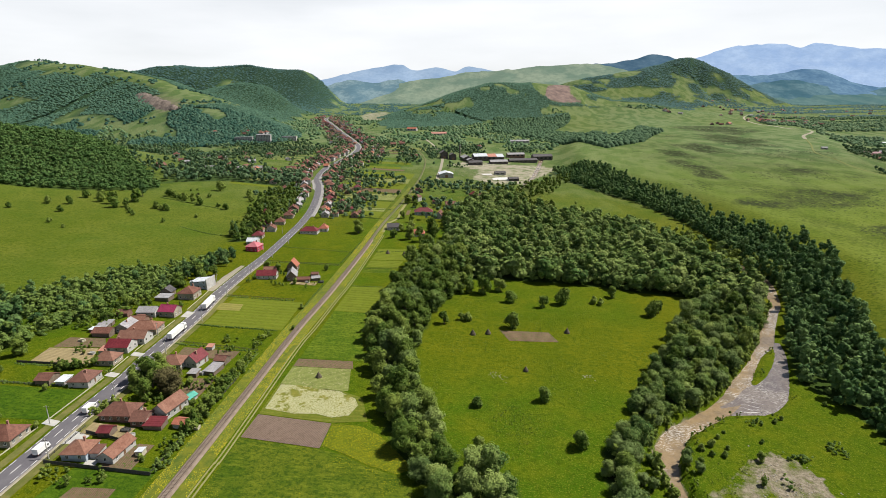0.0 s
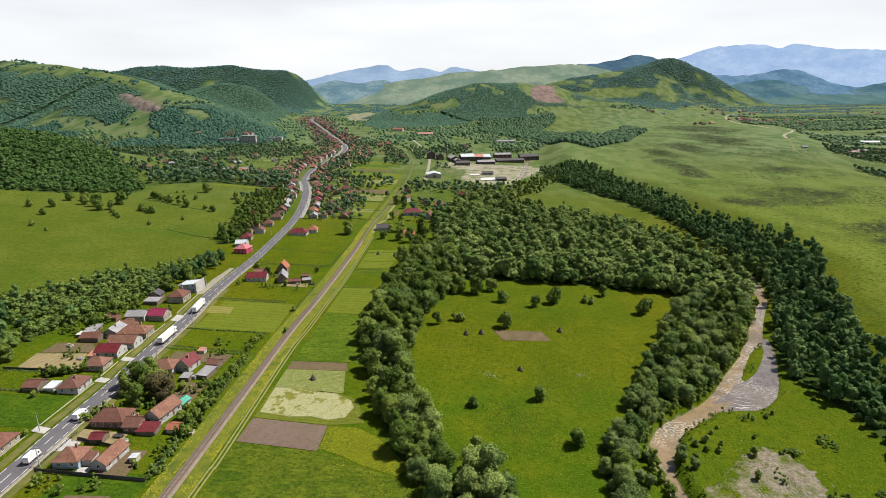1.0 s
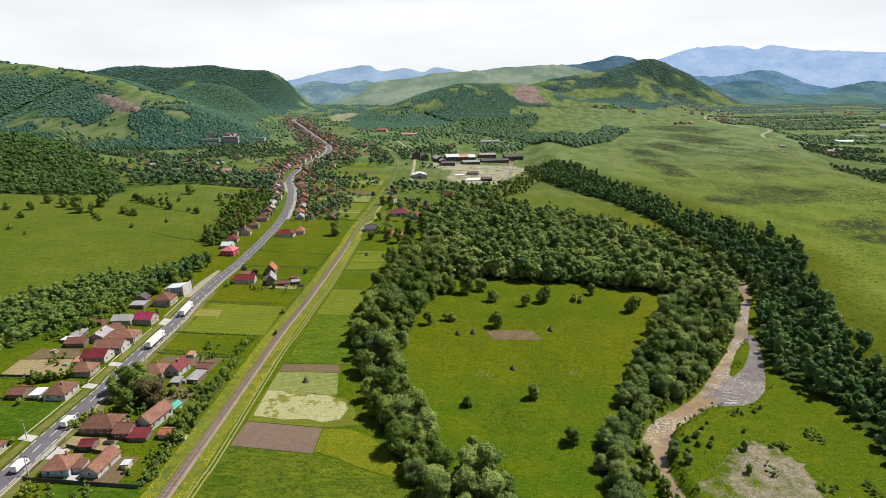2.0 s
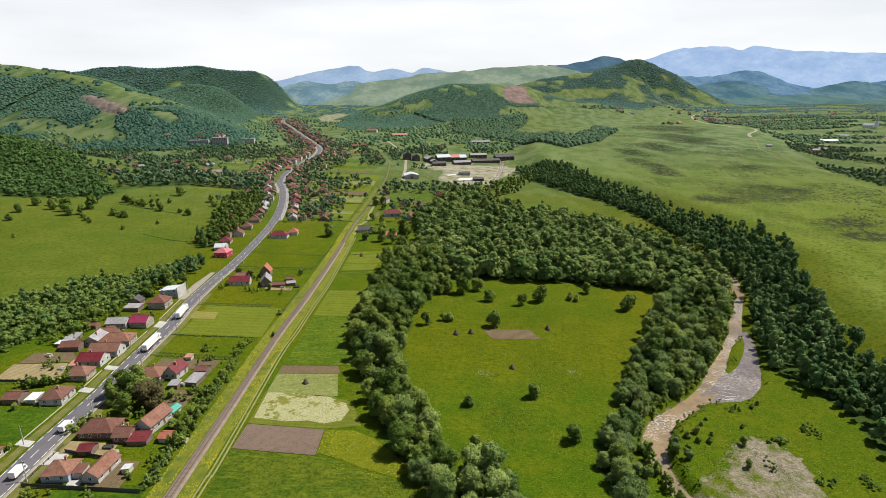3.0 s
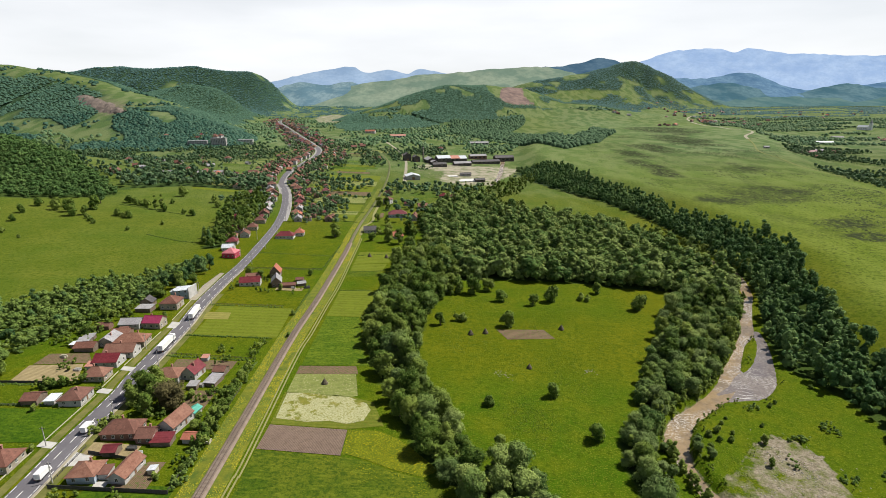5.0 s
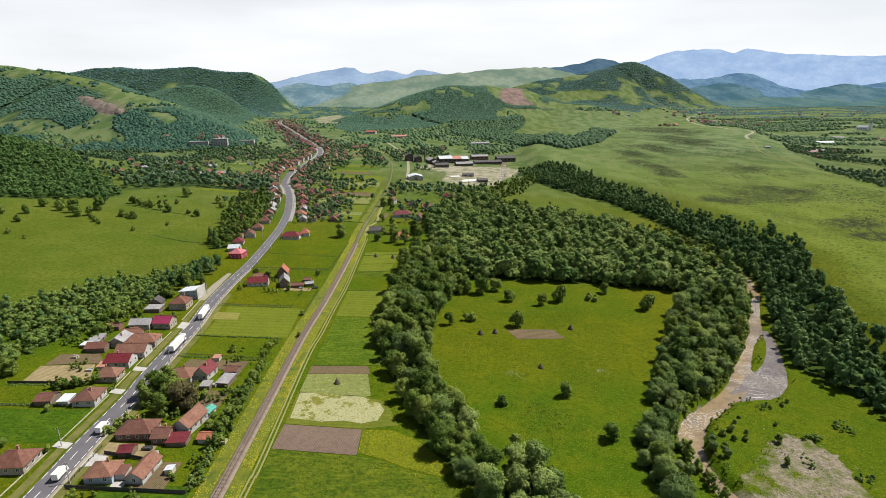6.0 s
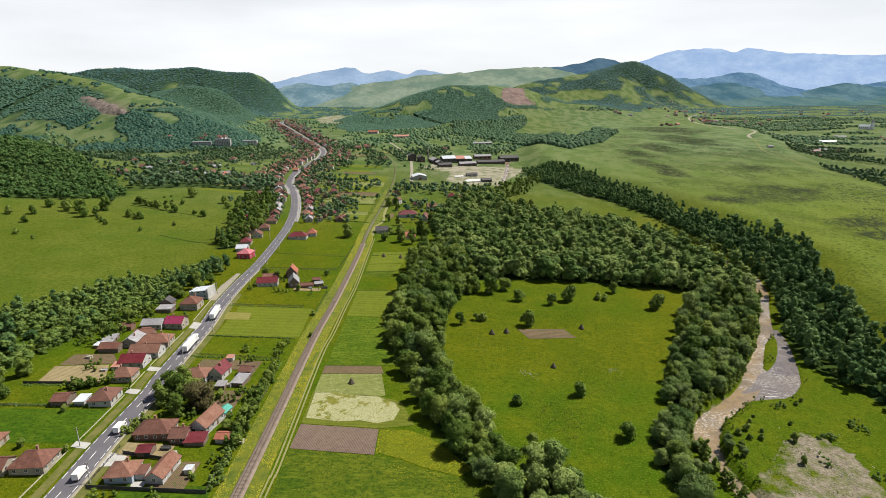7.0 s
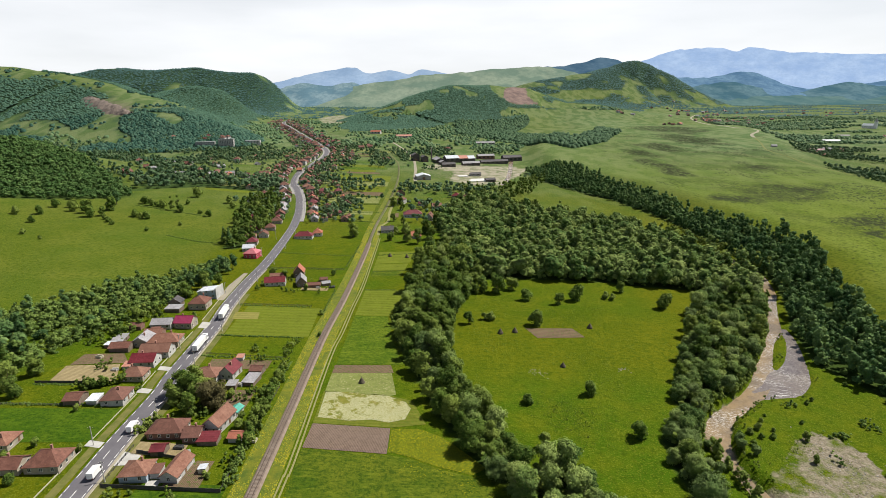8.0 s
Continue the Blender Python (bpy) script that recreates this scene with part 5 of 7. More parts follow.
    q = at[:, :2] + side * off[:, None]
    keep = off_river(q[:, 0], q[:, 1], 0.8)
    stand("river_trees", "green trees lining the upper river", q[keep, 0], q[keep, 1], NEAR_CROWNS, (0.55, 1.0), M_LEAF, rng)
    # small trees leaning over the western bank
    line = np.array(RIVER[0])
    line = line[(line[:, 1] > 130) & (line[:, 1] < 360)]
    k = rng.integers(0, len(line) - 1, 120)
    f = rng.random((120, 1))
    at = line[k] * (1 - f) + line[k + 1] * f
    side = line[k + 1, :2] - line[k, :2]
    side = np.column_stack([side[:, 1], -side[:, 0]]) / np.linalg.norm(side, axis=1)[:, None]
    q = at[:, :2] - side * (at[:, 3] + rng.uniform(0.6, 3.4, 120))[:, None]
    keep = off_river(q[:, 0], q[:, 1], 0.3)
    stand("bank_bushes", "pale green bushes leaning over the water", q[keep, 0], q[keep, 1], NEAR_CROWNS, (0.26, 0.5), M_LEAF, rng)
    # low growth on the island and along the banks
    x, y = rng.uniform(80, 235, 9000), rng.uniform(140, 420, 9000)
    near = np.zeros(len(x), bool)
    for line in RIVER:
        d, _, half = along(x, y, line)
        near |= (d < half + 4.5) & (d > half)
    open_bank = (x > np.interp(y, [215, 233, 250, 272, 317, 357], [124, 158, 169, 177, 195, 216])) & (y > 205)
    k = near & off_river(x, y, 0.5) & (hash_noise(x, y, 9, 61) > np.where(open_bank, 0.86, 0.40))
    stand("bank_growth", "low green growth along the river banks", x[k], y[k], MID_CROWNS, (0.06, 0.24), M_LEAF, rng)
    for x, y, s in ((81, 164, 0.45), (84, 179, 0.4), (98, 180, 0.42), (99.5, 184, 0.4), (101, 176, 0.4), (78, 166, 0.5), (79, 178, 0.5), (188, 264, 0.6)):
        plant(WILLOWS[1], x, y, s, rng, "willows at the water")
    for x, y, s in ((165, 341, 0.95), (177, 353, 1.05), (196, 366, 0.9), (147, 302, 0.95), (132, 285, 0.85), (152, 320, 0.8), (186, 352, 0.8)):
        plant(WILLOWS[0], x, y, s, rng, "broad pale willows at the meadow edge")
    for x, y, s in ((199, 287, 0.5), (203, 270, 0.45), (186, 244, 0.4)):
        plant(LIGHT_TREES[2], x, y, s, rng, "light trees below the bank")


def hedges():
    """Clipped rows and weeds along the plot edges, one object a row."""
    rng = np.random.default_rng(18)
    rows = [((-136, 243), (-93, 241), 1.0), ((-138, 267), (-92, 267), 1.0), ((-142, 311), (-98, 311), 1.0), ((-146, 385), (-90, 388), 1.0), ((-150, 428), (-88, 425), 0.8), ((-150, 560), (-86, 552), 1.2), ((-150, 590), (-86, 600), 0.9), ((-92, 155), (-92, 240), 1.1), ((-89, 300), (-89, 345), 0.9), ((-90, 395), (-88, 470), 0.9), ((-205, 196), (-156, 197), 1.0), ((-196, 212), (-163, 213), 0.9), ((-262, 470), (-214, 452), 1.1), ((-345, 575), (-262, 552), 1.2), ((-69, 345), (-48, 347), 0.9), ((-69, 385), (-40, 392), 0.8), ((-69, 430), (-36, 440), 0.9), ((-150, 640), (-90, 650), 1.3), ((-160, 690), (-90, 700), 1.3)]
    for (x0, y0), (x1, y1), s in rows:
        n = int(math.hypot(x1 - x0, y1 - y0) / 0.3)
        k = np.arange(n) / n + rng.normal(size=n) * 0.004
        keep = rng.random(n) < 0.5 + 0.45 * hash_noise(np.arange(n) * 0.3, 0, 6, 77)
        x, y = (x0 + (x1 - x0) * k)[keep] + rng.normal(size=keep.sum()) * 0.3, (y0 + (y1 - y0) * k)[keep] + rng.normal(size=keep.sum()) * 0.4
        stand("hedge", "uneven dark green hedge along a plot", x, y, FAR_CROWNS, (0.04 * s, 0.12 * s), M_HEDGE, rng, 1.0, "hedge")


def heath_shrubs():
    """Dark low shrubs in broken drifts over the plateau."""
    rng = np.random.default_rng(52)
    x, y = rng.uniform(290, 860, 90000), rng.uniform(380, 1500, 90000)
    edge = np.interp(y, [345, 667, 920, 1495], [483, 575, 621, 874])
    drift = hash_noise(x + 0.4 * y, y, 26, 41) * 0.45 + hash_noise(x, y, 90, 42) * 0.55
    core = np.zeros(len(x))
    for hx, hy, ax, ay in HEATH:
        core = np.maximum(core, 1 - step(0.3, 1.5, ((x - hx) / ax) ** 2 + ((y - hy) / ay) ** 2))
    k = (x > bank_foot(y) + 75) & (x < edge) & (drift + 0.32 * core + 0.10 * hash_noise(x, y, 6, 43) > 0.66) & (hash_noise(x, y, 4, 44) > 0.42)
    stand("heath_shrubs", "dark low shrubs in drifts over the plateau", x[k], y[k], DISTANT_CROWNS, (0.07, 0.23), M_HEATH, rng, 0.55, "shrubs")


plant_all()
heath_shrubs()
lone_bushes()
meadow_growth()
hedges()


# ---- houses ----
def roof_material(name, a, b, metal=0.0, rough=0.8):
    """Tile or sheet roofs: rows, weathered patches, each house its own tone."""
    k = Nodes(name, rough, metal, 0.3)
    patch, fine = k.noise(0.35, 4), k.noise(3.0, 3)
    c = k.mix(k.span(patch, 0.32, 0.68), a, b)
    c = k.mix(k.span(k.noise(0.9, 5, 0.7), 0.46, 0.62, 0.0, 0.55), c, tuple(v * 0.62 for v in a))
    c = k.mix(k.span(k.noise(1.7, 4, 0.7), 0.55, 0.68, 0.0, 0.5), c, tuple(min(v * 1.35 + 0.02, 0.8) for v in b))
    c = k.mix(k.span(fine, 0.45, 0.75, 0.0, 0.45), c, tuple(v * 0.5 for v in a))
    info = k.n.new("ShaderNodeObjectInfo")
    c = k.mix(k.span(info.outputs["Random"], 0, 1, 0.0, 0.3), c, tuple(v * 0.5 + 0.03 for v in b))
    rows = k.n.new("ShaderNodeTexWave")
    rows.bands_direction = "Z"
    rows.inputs["Scale"].default_value, rows.inputs["Distortion"].default_value = 1.6, 0.4
    k.l.new(k.where.outputs["Position"], rows.inputs["Vector"])
    k.bump(rows.outputs["Fac"], 0.5, 0.05)
    return k.done(c)


ROOFS = {
    "salmon": roof_material("salmon_tiles", (0.185, 0.078, 0.050), (0.262, 0.132, 0.090)),
    "brown": roof_material("brown_tiles", (0.125, 0.050, 0.034), (0.190, 0.085, 0.060)),
    "maroon": roof_material("maroon_sheet", (0.13, 0.015, 0.02), (0.18, 0.03, 0.038), 0.0, 0.5),
    "magenta": roof_material("magenta_sheet", (0.27, 0.02, 0.075), (0.33, 0.04, 0.10), 0.0, 0.5),
    "pink": roof_material("pink_sheet", (0.5, 0.10, 0.13), (0.58, 0.22, 0.24), 0.0, 0.55),
    "rust": roof_material("rusty_pink_sheet", (0.42, 0.17, 0.12), (0.5, 0.26, 0.2), 0.0, 0.7),
    "orange": roof_material("orange_tiles", (0.34, 0.10, 0.058), (0.40, 0.15, 0.09)),
    "grey": roof_material("grey_asbestos", (0.24, 0.23, 0.24), (0.36, 0.35, 0.36)),
    "dark": roof_material("dark_boards", (0.06, 0.055, 0.06), (0.12, 0.11, 0.11)),
    "teal": roof_material("teal_sheet", (0.06, 0.34, 0.26), (0.09, 0.42, 0.33), 0.0, 0.5),
    "white": roof_material("white_sheet", (0.55, 0.58, 0.62), (0.66, 0.7, 0.75), 0.0, 0.5),
}
WALLS = {
    "white": plain("white_render", (0.36, 0.35, 0.335), (0.52, 0.51, 0.485), 0.35, 0.9),
    "pale": plain("white_concrete", (0.52, 0.51, 0.49), (0.66, 0.65, 0.62), 0.3, 0.9),
    "cream": plain("cream_render", (0.27, 0.235, 0.185), (0.40, 0.355, 0.28), 0.35, 0.9),
    "blue": plain("pale_blue_render", (0.32, 0.39, 0.47), (0.42, 0.48, 0.54), 0.5, 0.9),
    "grey": plain("grey_render", (0.30, 0.29, 0.28), (0.40, 0.39, 0.37), 0.5, 0.9),
    "brick": plain("bare_brick", (0.17, 0.095, 0.075), (0.25, 0.15, 0.115), 0.8, 0.9),
    "wood": plain("weathered_boards", (0.14, 0.105, 0.08), (0.22, 0.17, 0.13), 0.8, 0.9),
    "dark": plain("sooty_boards", (0.07, 0.06, 0.055), (0.13, 0.11, 0.10), 0.4, 0.9),
    "red": plain("red_render", (0.42, 0.04, 0.08), (0.5, 0.07, 0.11), 0.5, 0.85),
}
M_GLASS = Nodes("window_glass", 0.08, 0, 0.6).done((0.03, 0.035, 0.04))
M_FRAME = plain("white_window_frame", (0.7, 0.69, 0.66), (0.6, 0.58, 0.54), 3.0, 0.6)
M_DOOR = plain("brown_door", (0.16, 0.09, 0.05), (0.22, 0.13, 0.08), 2.0, 0.6)
M_CONCRETE = plain("concrete", (0.36, 0.35, 0.33), (0.48, 0.47, 0.44), 0.4, 0.9, 0.3)
M_BRICKSTACK = plain("chimney_brick", (0.28, 0.14, 0.10), (0.38, 0.22, 0.17), 2.0, 0.9)


def shared(name, build, material):
    bm = bmesh.new()
    build(bm)
    me = bpy.data.meshes.new(name)
    bm.to_mesh(me)
    bm.free()
    me.materials.append(material)
    return me


def sash(bm, back):
    """Two lights in one frame, as one moulded piece with a sill lip."""
    xs, zs = (-0.6, -0.5, -0.04, 0.04, 0.5, 0.6), (-0.74, -0.62, 0.6, 0.7)
    v = [[bm.verts.new((x, -0.05 if j else -0.12, z)) for j, z in enumerate(zs)] for x in xs]
    panes = []
    for i in range(5):
        for j in range(3):
            f = bm.faces.new((v[i][j], v[i + 1][j], v[i + 1][j + 1], v[i][j + 1]))
            if i in (1, 3) and j == 1:
                panes.append(f)
    edge = [e for e in bm.edges if e.is_boundary]
    out = bmesh.ops.extrude_edge_only(bm, edges=edge)
    for p in out["geom"]:
        if isinstance(p, bmesh.types.BMVert):
            p.co.y = 0.03
    inner = bmesh.ops.inset_individual(bm, faces=panes, thickness=0.001, depth=-0.04)
    if back:
        for f in panes:
            f.material_index = 1
    else:
        bmesh.ops.delete(bm, geom=panes, context="FACES_ONLY")


ME_FRAME = shared("window_frame", lambda bm: sash(bm, False), M_FRAME)
ME_PANE = shared("pane", lambda bm: box(bm, -0.52, 0.52, -0.02, 0.03, -0.62, 0.62), M_GLASS)


def far_sash(bm):
    """A plain window for houses further off: frame and glass in one piece."""
    box(bm, -0.6, 0.6, -0.06, 0.03, -0.7, 0.7)
    front = [f for f in bm.faces if f.calc_center_median().y < -0.05]
    bmesh.ops.inset_individual(bm, faces=front, thickness=0.1, depth=-0.03)
    for f in front:
        f.material_index = 1


ME_WINDOW = shared("window", far_sash, M_FRAME)
ME_WINDOW.materials.append(M_GLASS)
ME_DOOR = shared("door", lambda bm: (box(bm, -0.5, 0.5, -0.05, 0.03, 0, 2.05), box(bm, -0.35, 0.35, -0.075, -0.05, 0.3, 0.9), box(bm, -0.35, 0.35, -0.075, -0.05, 1.1, 1.8)), M_DOOR)


def windows_on(root, wide, deep, high, rng, door=True, gap=3.0, panes=True):
    """Windows and a door let into the four walls."""
    storeys = max(1, int(high // 2.7))
    for side in range(4):
        span = wide if side % 2 == 0 else deep
        dist = (deep if side % 2 == 0 else wide) / 2
        n = max(1, int(span / gap))
        for s in range(storeys):
            for i in range(n):
                u = (i + 0.5) / n * span - span / 2
                m = pose(0, 0, 0, 0, 0, side * 90) @ pose(u, -dist, 0)
                if door and s == 0 and side == 1 and i == n // 2:
                    piece("door", ME_DOOR, root, m @ pose(0, 0, 0.1))
                    continue
                if high < 2.3 and rng.random() < 0.6:
                    continue
                w = piece("window", ME_FRAME if panes else ME_WINDOW, root, m @ pose(0, 0, min(1.65, high - 0.9) + s * 2.8))
                w["label"] = "white framed window"
                if panes:
                    piece("pane", ME_PANE, w, pose(0, 0, 0))


def gable_body(bm, w, l, h, rh, hip):
    """Walls, with the gable ends where there is no hip; ridge along y."""
    box(bm, -w / 2, w / 2, -l / 2, l / 2, -0.8, h)
    if not hip:
        for s in (-1, 1):
            a = [bm.verts.new(p) for p in ((-w / 2, s * l / 2, h), (w / 2, s * l / 2, h), (0, s * l / 2, h + rh * 0.96))]
            b = [bm.verts.new(p) for p in ((-w / 2, s * (l / 2 - 0.3), h), (w / 2, s * (l / 2 - 0.3), h), (0, s * (l / 2 - 0.3), h + rh * 0.96))]
            bm.faces.new(a if s > 0 else a[::-1])
            bm.faces.new(b[::-1] if s > 0 else b)
            for i, j in ((1, 2), (2, 0)):
                bm.faces.new((a[i], a[j], b[j], b[i]))


def roof_body(bm, w, l, h, rh, hip, over=0.5, thick=0.14):
    """Solid sloping roof with eaves; ridge along y."""
    W, L = w / 2 + over, l / 2 + (over if hip else 0.35)
    drop = rh * over / (w / 2)
    end = max(L - W * (0.9 if hip else 0), 0.05) if hip else L
    top = [(-W, -L, h - drop), (W, -L, h - drop), (W, L, h - drop), (-W, L, h - drop), (0, -end, h + rh), (0, end, h + rh)]
    v = [bm.verts.new((x, y, z + thick)) for x, y, z in top]
    u = [bm.verts.new(p) for p in top]
    for f in ((0, 4, 5, 3), (1, 2, 5, 4), (0, 1, 4), (2, 3, 5)):
        if not hip and len(f) == 3:
            continue
        bm.faces.new([v[i] for i in f])
        bm.faces.new([u[i] for i in f[::-1]])
    rim = ((0, 1), (1, 2), (2, 3), (3, 0)) if hip else ((1, 2), (3, 0), (0, 4), (4, 1), (2, 5), (5, 3))
    for i, j in rim:
        bm.faces.new((u[i], u[j], v[j], v[i]))
    tube(bm, (0, -end, h + rh + thick), (0, end, h + rh + thick), 0.13, 0.13, 5)


HOUSE_RNG = np.random.default_rng(77)


def house(x, y, w, l, yaw, h, rh, roof, wall, label, hip=False, along_x=False, chimney=True, windows=True, category="house", group="village houses", plain_windows=False):
    """w across, l deep (before the turn); the ridge runs along y, or along x when told."""
    ridge_turn = 90 if along_x else 0
    if along_x:
        w, l = l, w
    label = label if len(label.split()) > 3 else label + " of the village"
    name = "house" if category == "house" else category.replace(" ", "_")
    root = tagged(new(name), label, category, group)
    bm = bmesh.new()
    gable_body(bm, w, l, h, rh, hip)
    part("wall", bm, WALLS[wall], root)
    bm = bmesh.new()
    roof_body(bm, w, l, h, rh, hip)
    part("roof", bm, ROOFS[roof], root)
    if windows:
        windows_on(root, w, l, h, HOUSE_RNG, True, 6.0 if plain_windows else 3.0, not plain_windows)
    if chimney:
        bm = bmesh.new()
        cx, cy = w * 0.16, l * HOUSE_RNG.uniform(-0.25, 0.25)
        box(bm, cx - 0.3, cx + 0.3, cy - 0.3, cy + 0.3, h + rh * 0.4, h + rh + 0.7)
        box(bm, cx - 0.38, cx + 0.38, cy - 0.38, cy + 0.38, h + rh + 0.7, h + rh + 0.85)
        part("chimney", bm, M_BRICKSTACK, root)
    root.matrix_basis = pose(x, y, float(height(x, y)) + 0.05, 0, 0, yaw + ridge_turn)
    return root


def shed(x, y, w, l, yaw, h, rh, roof, wall, label, along_x=False):
    return house(x, y, w, l, yaw, h, rh, roof, wall, label, False, along_x, False, False, "shed", "farm sheds")


def lean_to(x, y, w, l, yaw, h, fall, roof, wall, label):
    """A box with a single falling roof."""
    label = label if len(label.split()) > 3 else label + " of the farm"
    root = tagged(new("lean_to"), label, "shed", "farm sheds")
    bm = bmesh.new()
    c = box(bm, -w / 2, w / 2, -l / 2, l / 2, -0.6, h)
    for v in c[4:6]:
        v.co.z -= fall
    part("wall", bm, WALLS[wall], root)
    bm = bmesh.new()
    c = box(bm, -w / 2 - 0.3, w / 2 + 0.3, -l / 2 - 0.3, l / 2 + 0.3, h + 0.01, h + 0.13)
    for v in c:
        if v.co.y < 0:
            v.co.z -= fall * (l + 0.3) / l
    part("roof", bm, ROOFS[roof], root)
    root.matrix_basis = pose(x, y, float(height(x, y)), 0, 0, yaw)
    return root


def near_houses():
    # low sheds and porches built on behind the houses
    lean_to(-183.6, 259, 5.0, 3.4, 8, 2.3, 0.5, "grey", "wood", "grey-roofed lean-to behind the houses")
    lean_to(-184.5, 249.6, 4.6, 3.0, -6, 2.2, 0.4, "white", "brick", "pale sheet-roofed shed at the scrub")
    lean_to(-164.5, 229, 3.2, 4.2, 2, 2.4, 0.6, "rust", "white", "rusty pink lean-to beside the dry yard")
    lean_to(-171.5, 268.5, 4.4, 3.2, 5, 2.4, 0.5, "brown", "wood", "brown-roofed lean-to behind the barn")
    lean_to(-164.8, 249.8, 3.4, 3.6, 6, 2.6, 0.5, "salmon", "white", "salmon-tiled porch between the houses")
    lean_to(-116.4, 240.5, 3.0, 3.0, 0, 2.2, 0.4, "rust", "white", "rusty pink lean-to in the garden")
    # between the road and the railway
    house(-121.2, 156, 8.8, 8.0, 4, 3.0, 2.6, "salmon", "blue", "hipped salmon-tiled house with pale blue walls", True)
    lean_to(-115.0, 156.4, 3.2, 4.5, 4, 2.7, 0.4, "brown", "white", "brown-roofed porch beside the house")
    house(-109, 158, 5.8, 11.5, -4, 2.6, 2.0, "salmon", "white", "long low barn with faded salmon roof and white gable", chimney=False, category="barn", group="farm barns")
    shed(-120, 168.2, 4.8, 4.6, 2, 2.2, 1.1, "maroon", "wood", "small maroon-roofed shed in the yard", True)
    house(-122.3, 180, 12.6, 9.0, 2, 3.1, 3.0, "brown", "brick", "large hipped brown-tiled house", True, True)
    house(-111.8, 177.4, 6.0, 7.2, 2, 2.7, 1.9, "brown", "brick", "brown-tiled wing of the farmhouse", False, True)
    lean_to(-105.4, 175.2, 7.2, 5.0, 2, 2.7, 0.9, "maroon", "wood", "maroon sheet-roofed lean-to")
    house(-105.5, 186, 6.8, 12.0, -12, 3.4, 2.8, "salmon", "white", "steep salmon-roofed barn with white gable", chimney=False, category="barn", group="farm barns")
    shed(-95.6, 177, 5.2, 4.4, -4, 2.2, 1.0, "orange", "white", "small orange-roofed shed by the garden", True)
    shed(-102.2, 194.5, 3.6, 4.8, -12, 2.0, 0.9, "teal", "white", "little shed with a bright teal roof")
    house(-124.6, 221.5, 10.4, 8.8, 3, 3.0, 2.7, "salmon", "white", "hipped salmon-tiled house with white walls", True, True)
    house(-115.4, 225, 6.2, 8.8, -8, 3.4, 3.0, "maroon", "white", "white house with a steep maroon roof")
    lean_to(-104.2, 219.5, 5.4, 8.0, -8, 2.4, 0.5, "grey", "wood", "grey flat-roofed store shed")
    shed(-104.2, 228, 5.4, 5.4, -4, 2.5, 1.2, "brown", "wood", "brown-roofed wooden shed", True)
    lean_to(-111.0, 214.5, 4.0, 4.4, 0, 2.3, 0.3, "grey", "wood", "grey canopy between the sheds")
    # west of the road
    house(-153.2, 160, 11.2, 9.6, 3, 3.1, 3.0, "brown", "cream", "hipped red-brown house beside the road", True, True)
    house(-164.0, 157.5, 8.0, 7.0, 3, 2.6, 2.0, "brown", "cream", "lower red-brown wing of the house", False, True)
    house(-176.5, 170, 8.0, 8.0, 3, 2.8, 2.4, "salmon", "cream", "salmon-roofed house behind a garden", True)
    lean_to(-168.0, 147, 5.0, 4.0, 10, 2.2, 0.3, "white", "wood", "pale polytunnel-like shed")
    shed(-169.6, 199.6, 6.4, 6.8, 2, 2.5, 1.5, "brown", "wood", "old barn with rusty brown roof", True)
    lean_to(-161.8, 199.4, 4.2, 5.4, 2, 2.5, 0.3, "white", "white", "low shed with a pale sheet roof")
    house(-153.8, 201.6, 8.8, 9.8, 4, 3.0, 2.7, "brown", "white", "hipped brown-tiled house with white walls", True)
    house(-156.2, 220, 9.6, 7.6, 3, 3.0, 2.6, "salmon", "cream", "salmon-tiled house behind trees", True, True)
    house(-158.6, 233.5, 11.0, 8.4, 2, 3.0, 2.4, "maroon", "white", "house with a dark maroon roof", False, True)
    house(-158.0, 243.5, 14.0, 8.0, 2, 3.1, 2.6, "salmon", "white", "long salmon-tiled roadside house", False, True)
    house(-159.5, 255, 15.0, 9.4, 6, 3.1, 2.8, "salmon", "cream", "broad salmon-tiled house at the roadside", True, True)
    lean_to(-164.5, 247.8, 6.4, 4.2, 4, 2.6, 0.5, "dark", "wood", "dark-roofed lean-to between the houses")
    house(-170.6, 255, 7.0, 10.0, 4, 3.0, 2.2, "grey", "cream", "house with a grey sheet roof")
    shed(-177.5, 247.5, 9.4, 7.0, 2, 2.4, 1.6, "brown", "wood", "brown-roofed farm shed", True)
    lean_to(-183.0, 253, 6.0, 6.6, 8, 2.3, 0.4, "grey", "wood", "grey shed roof in the yard")
    shed(-169.6, 264, 9.0, 6.0, 4, 2.6, 1.6, "salmon", "brick", "salmon-roofed outbuilding", True)
    house(-159.3, 277.6, 9.6, 7.6, -3, 3.6, 2.6, "magenta", "cream", "cream house with a bright magenta roof", False, True)
    house(-170.8, 276, 10.6, 7.8, 3, 3.0, 2.0, "grey", "white", "grey-roofed white house", False, True, False)
    shed(-183.4, 272.5, 6.0, 5.0, 3, 2.3, 1.2, "brown", "brick", "small brown outbuilding", True)
    house(-163.3, 306, 10.0, 10.2, 2, 4.2, 3.0, "brown", "cream", "tall cream house with a hipped brown roof", True)
    lean_to(-175.6, 299, 8.6, 6.4, 0, 2.7, 0.4, "grey", "wood", "long grey-roofed shed")
    shed(-178.0, 307, 7.0, 6.0, 4, 3.0, 2.4, "dark", "wood", "dark boarded barn")
    # houses along the bend
    house(-167.2, 414, 10.4, 10.0, -6, 4.2, 3.2, "pink", "red", "red house with a pink roof at the roadside", True)
    house(-176, 432, 9, 8, 5, 3.0, 2.2, "white", "white", "white-roofed house behind the red one", False, True)
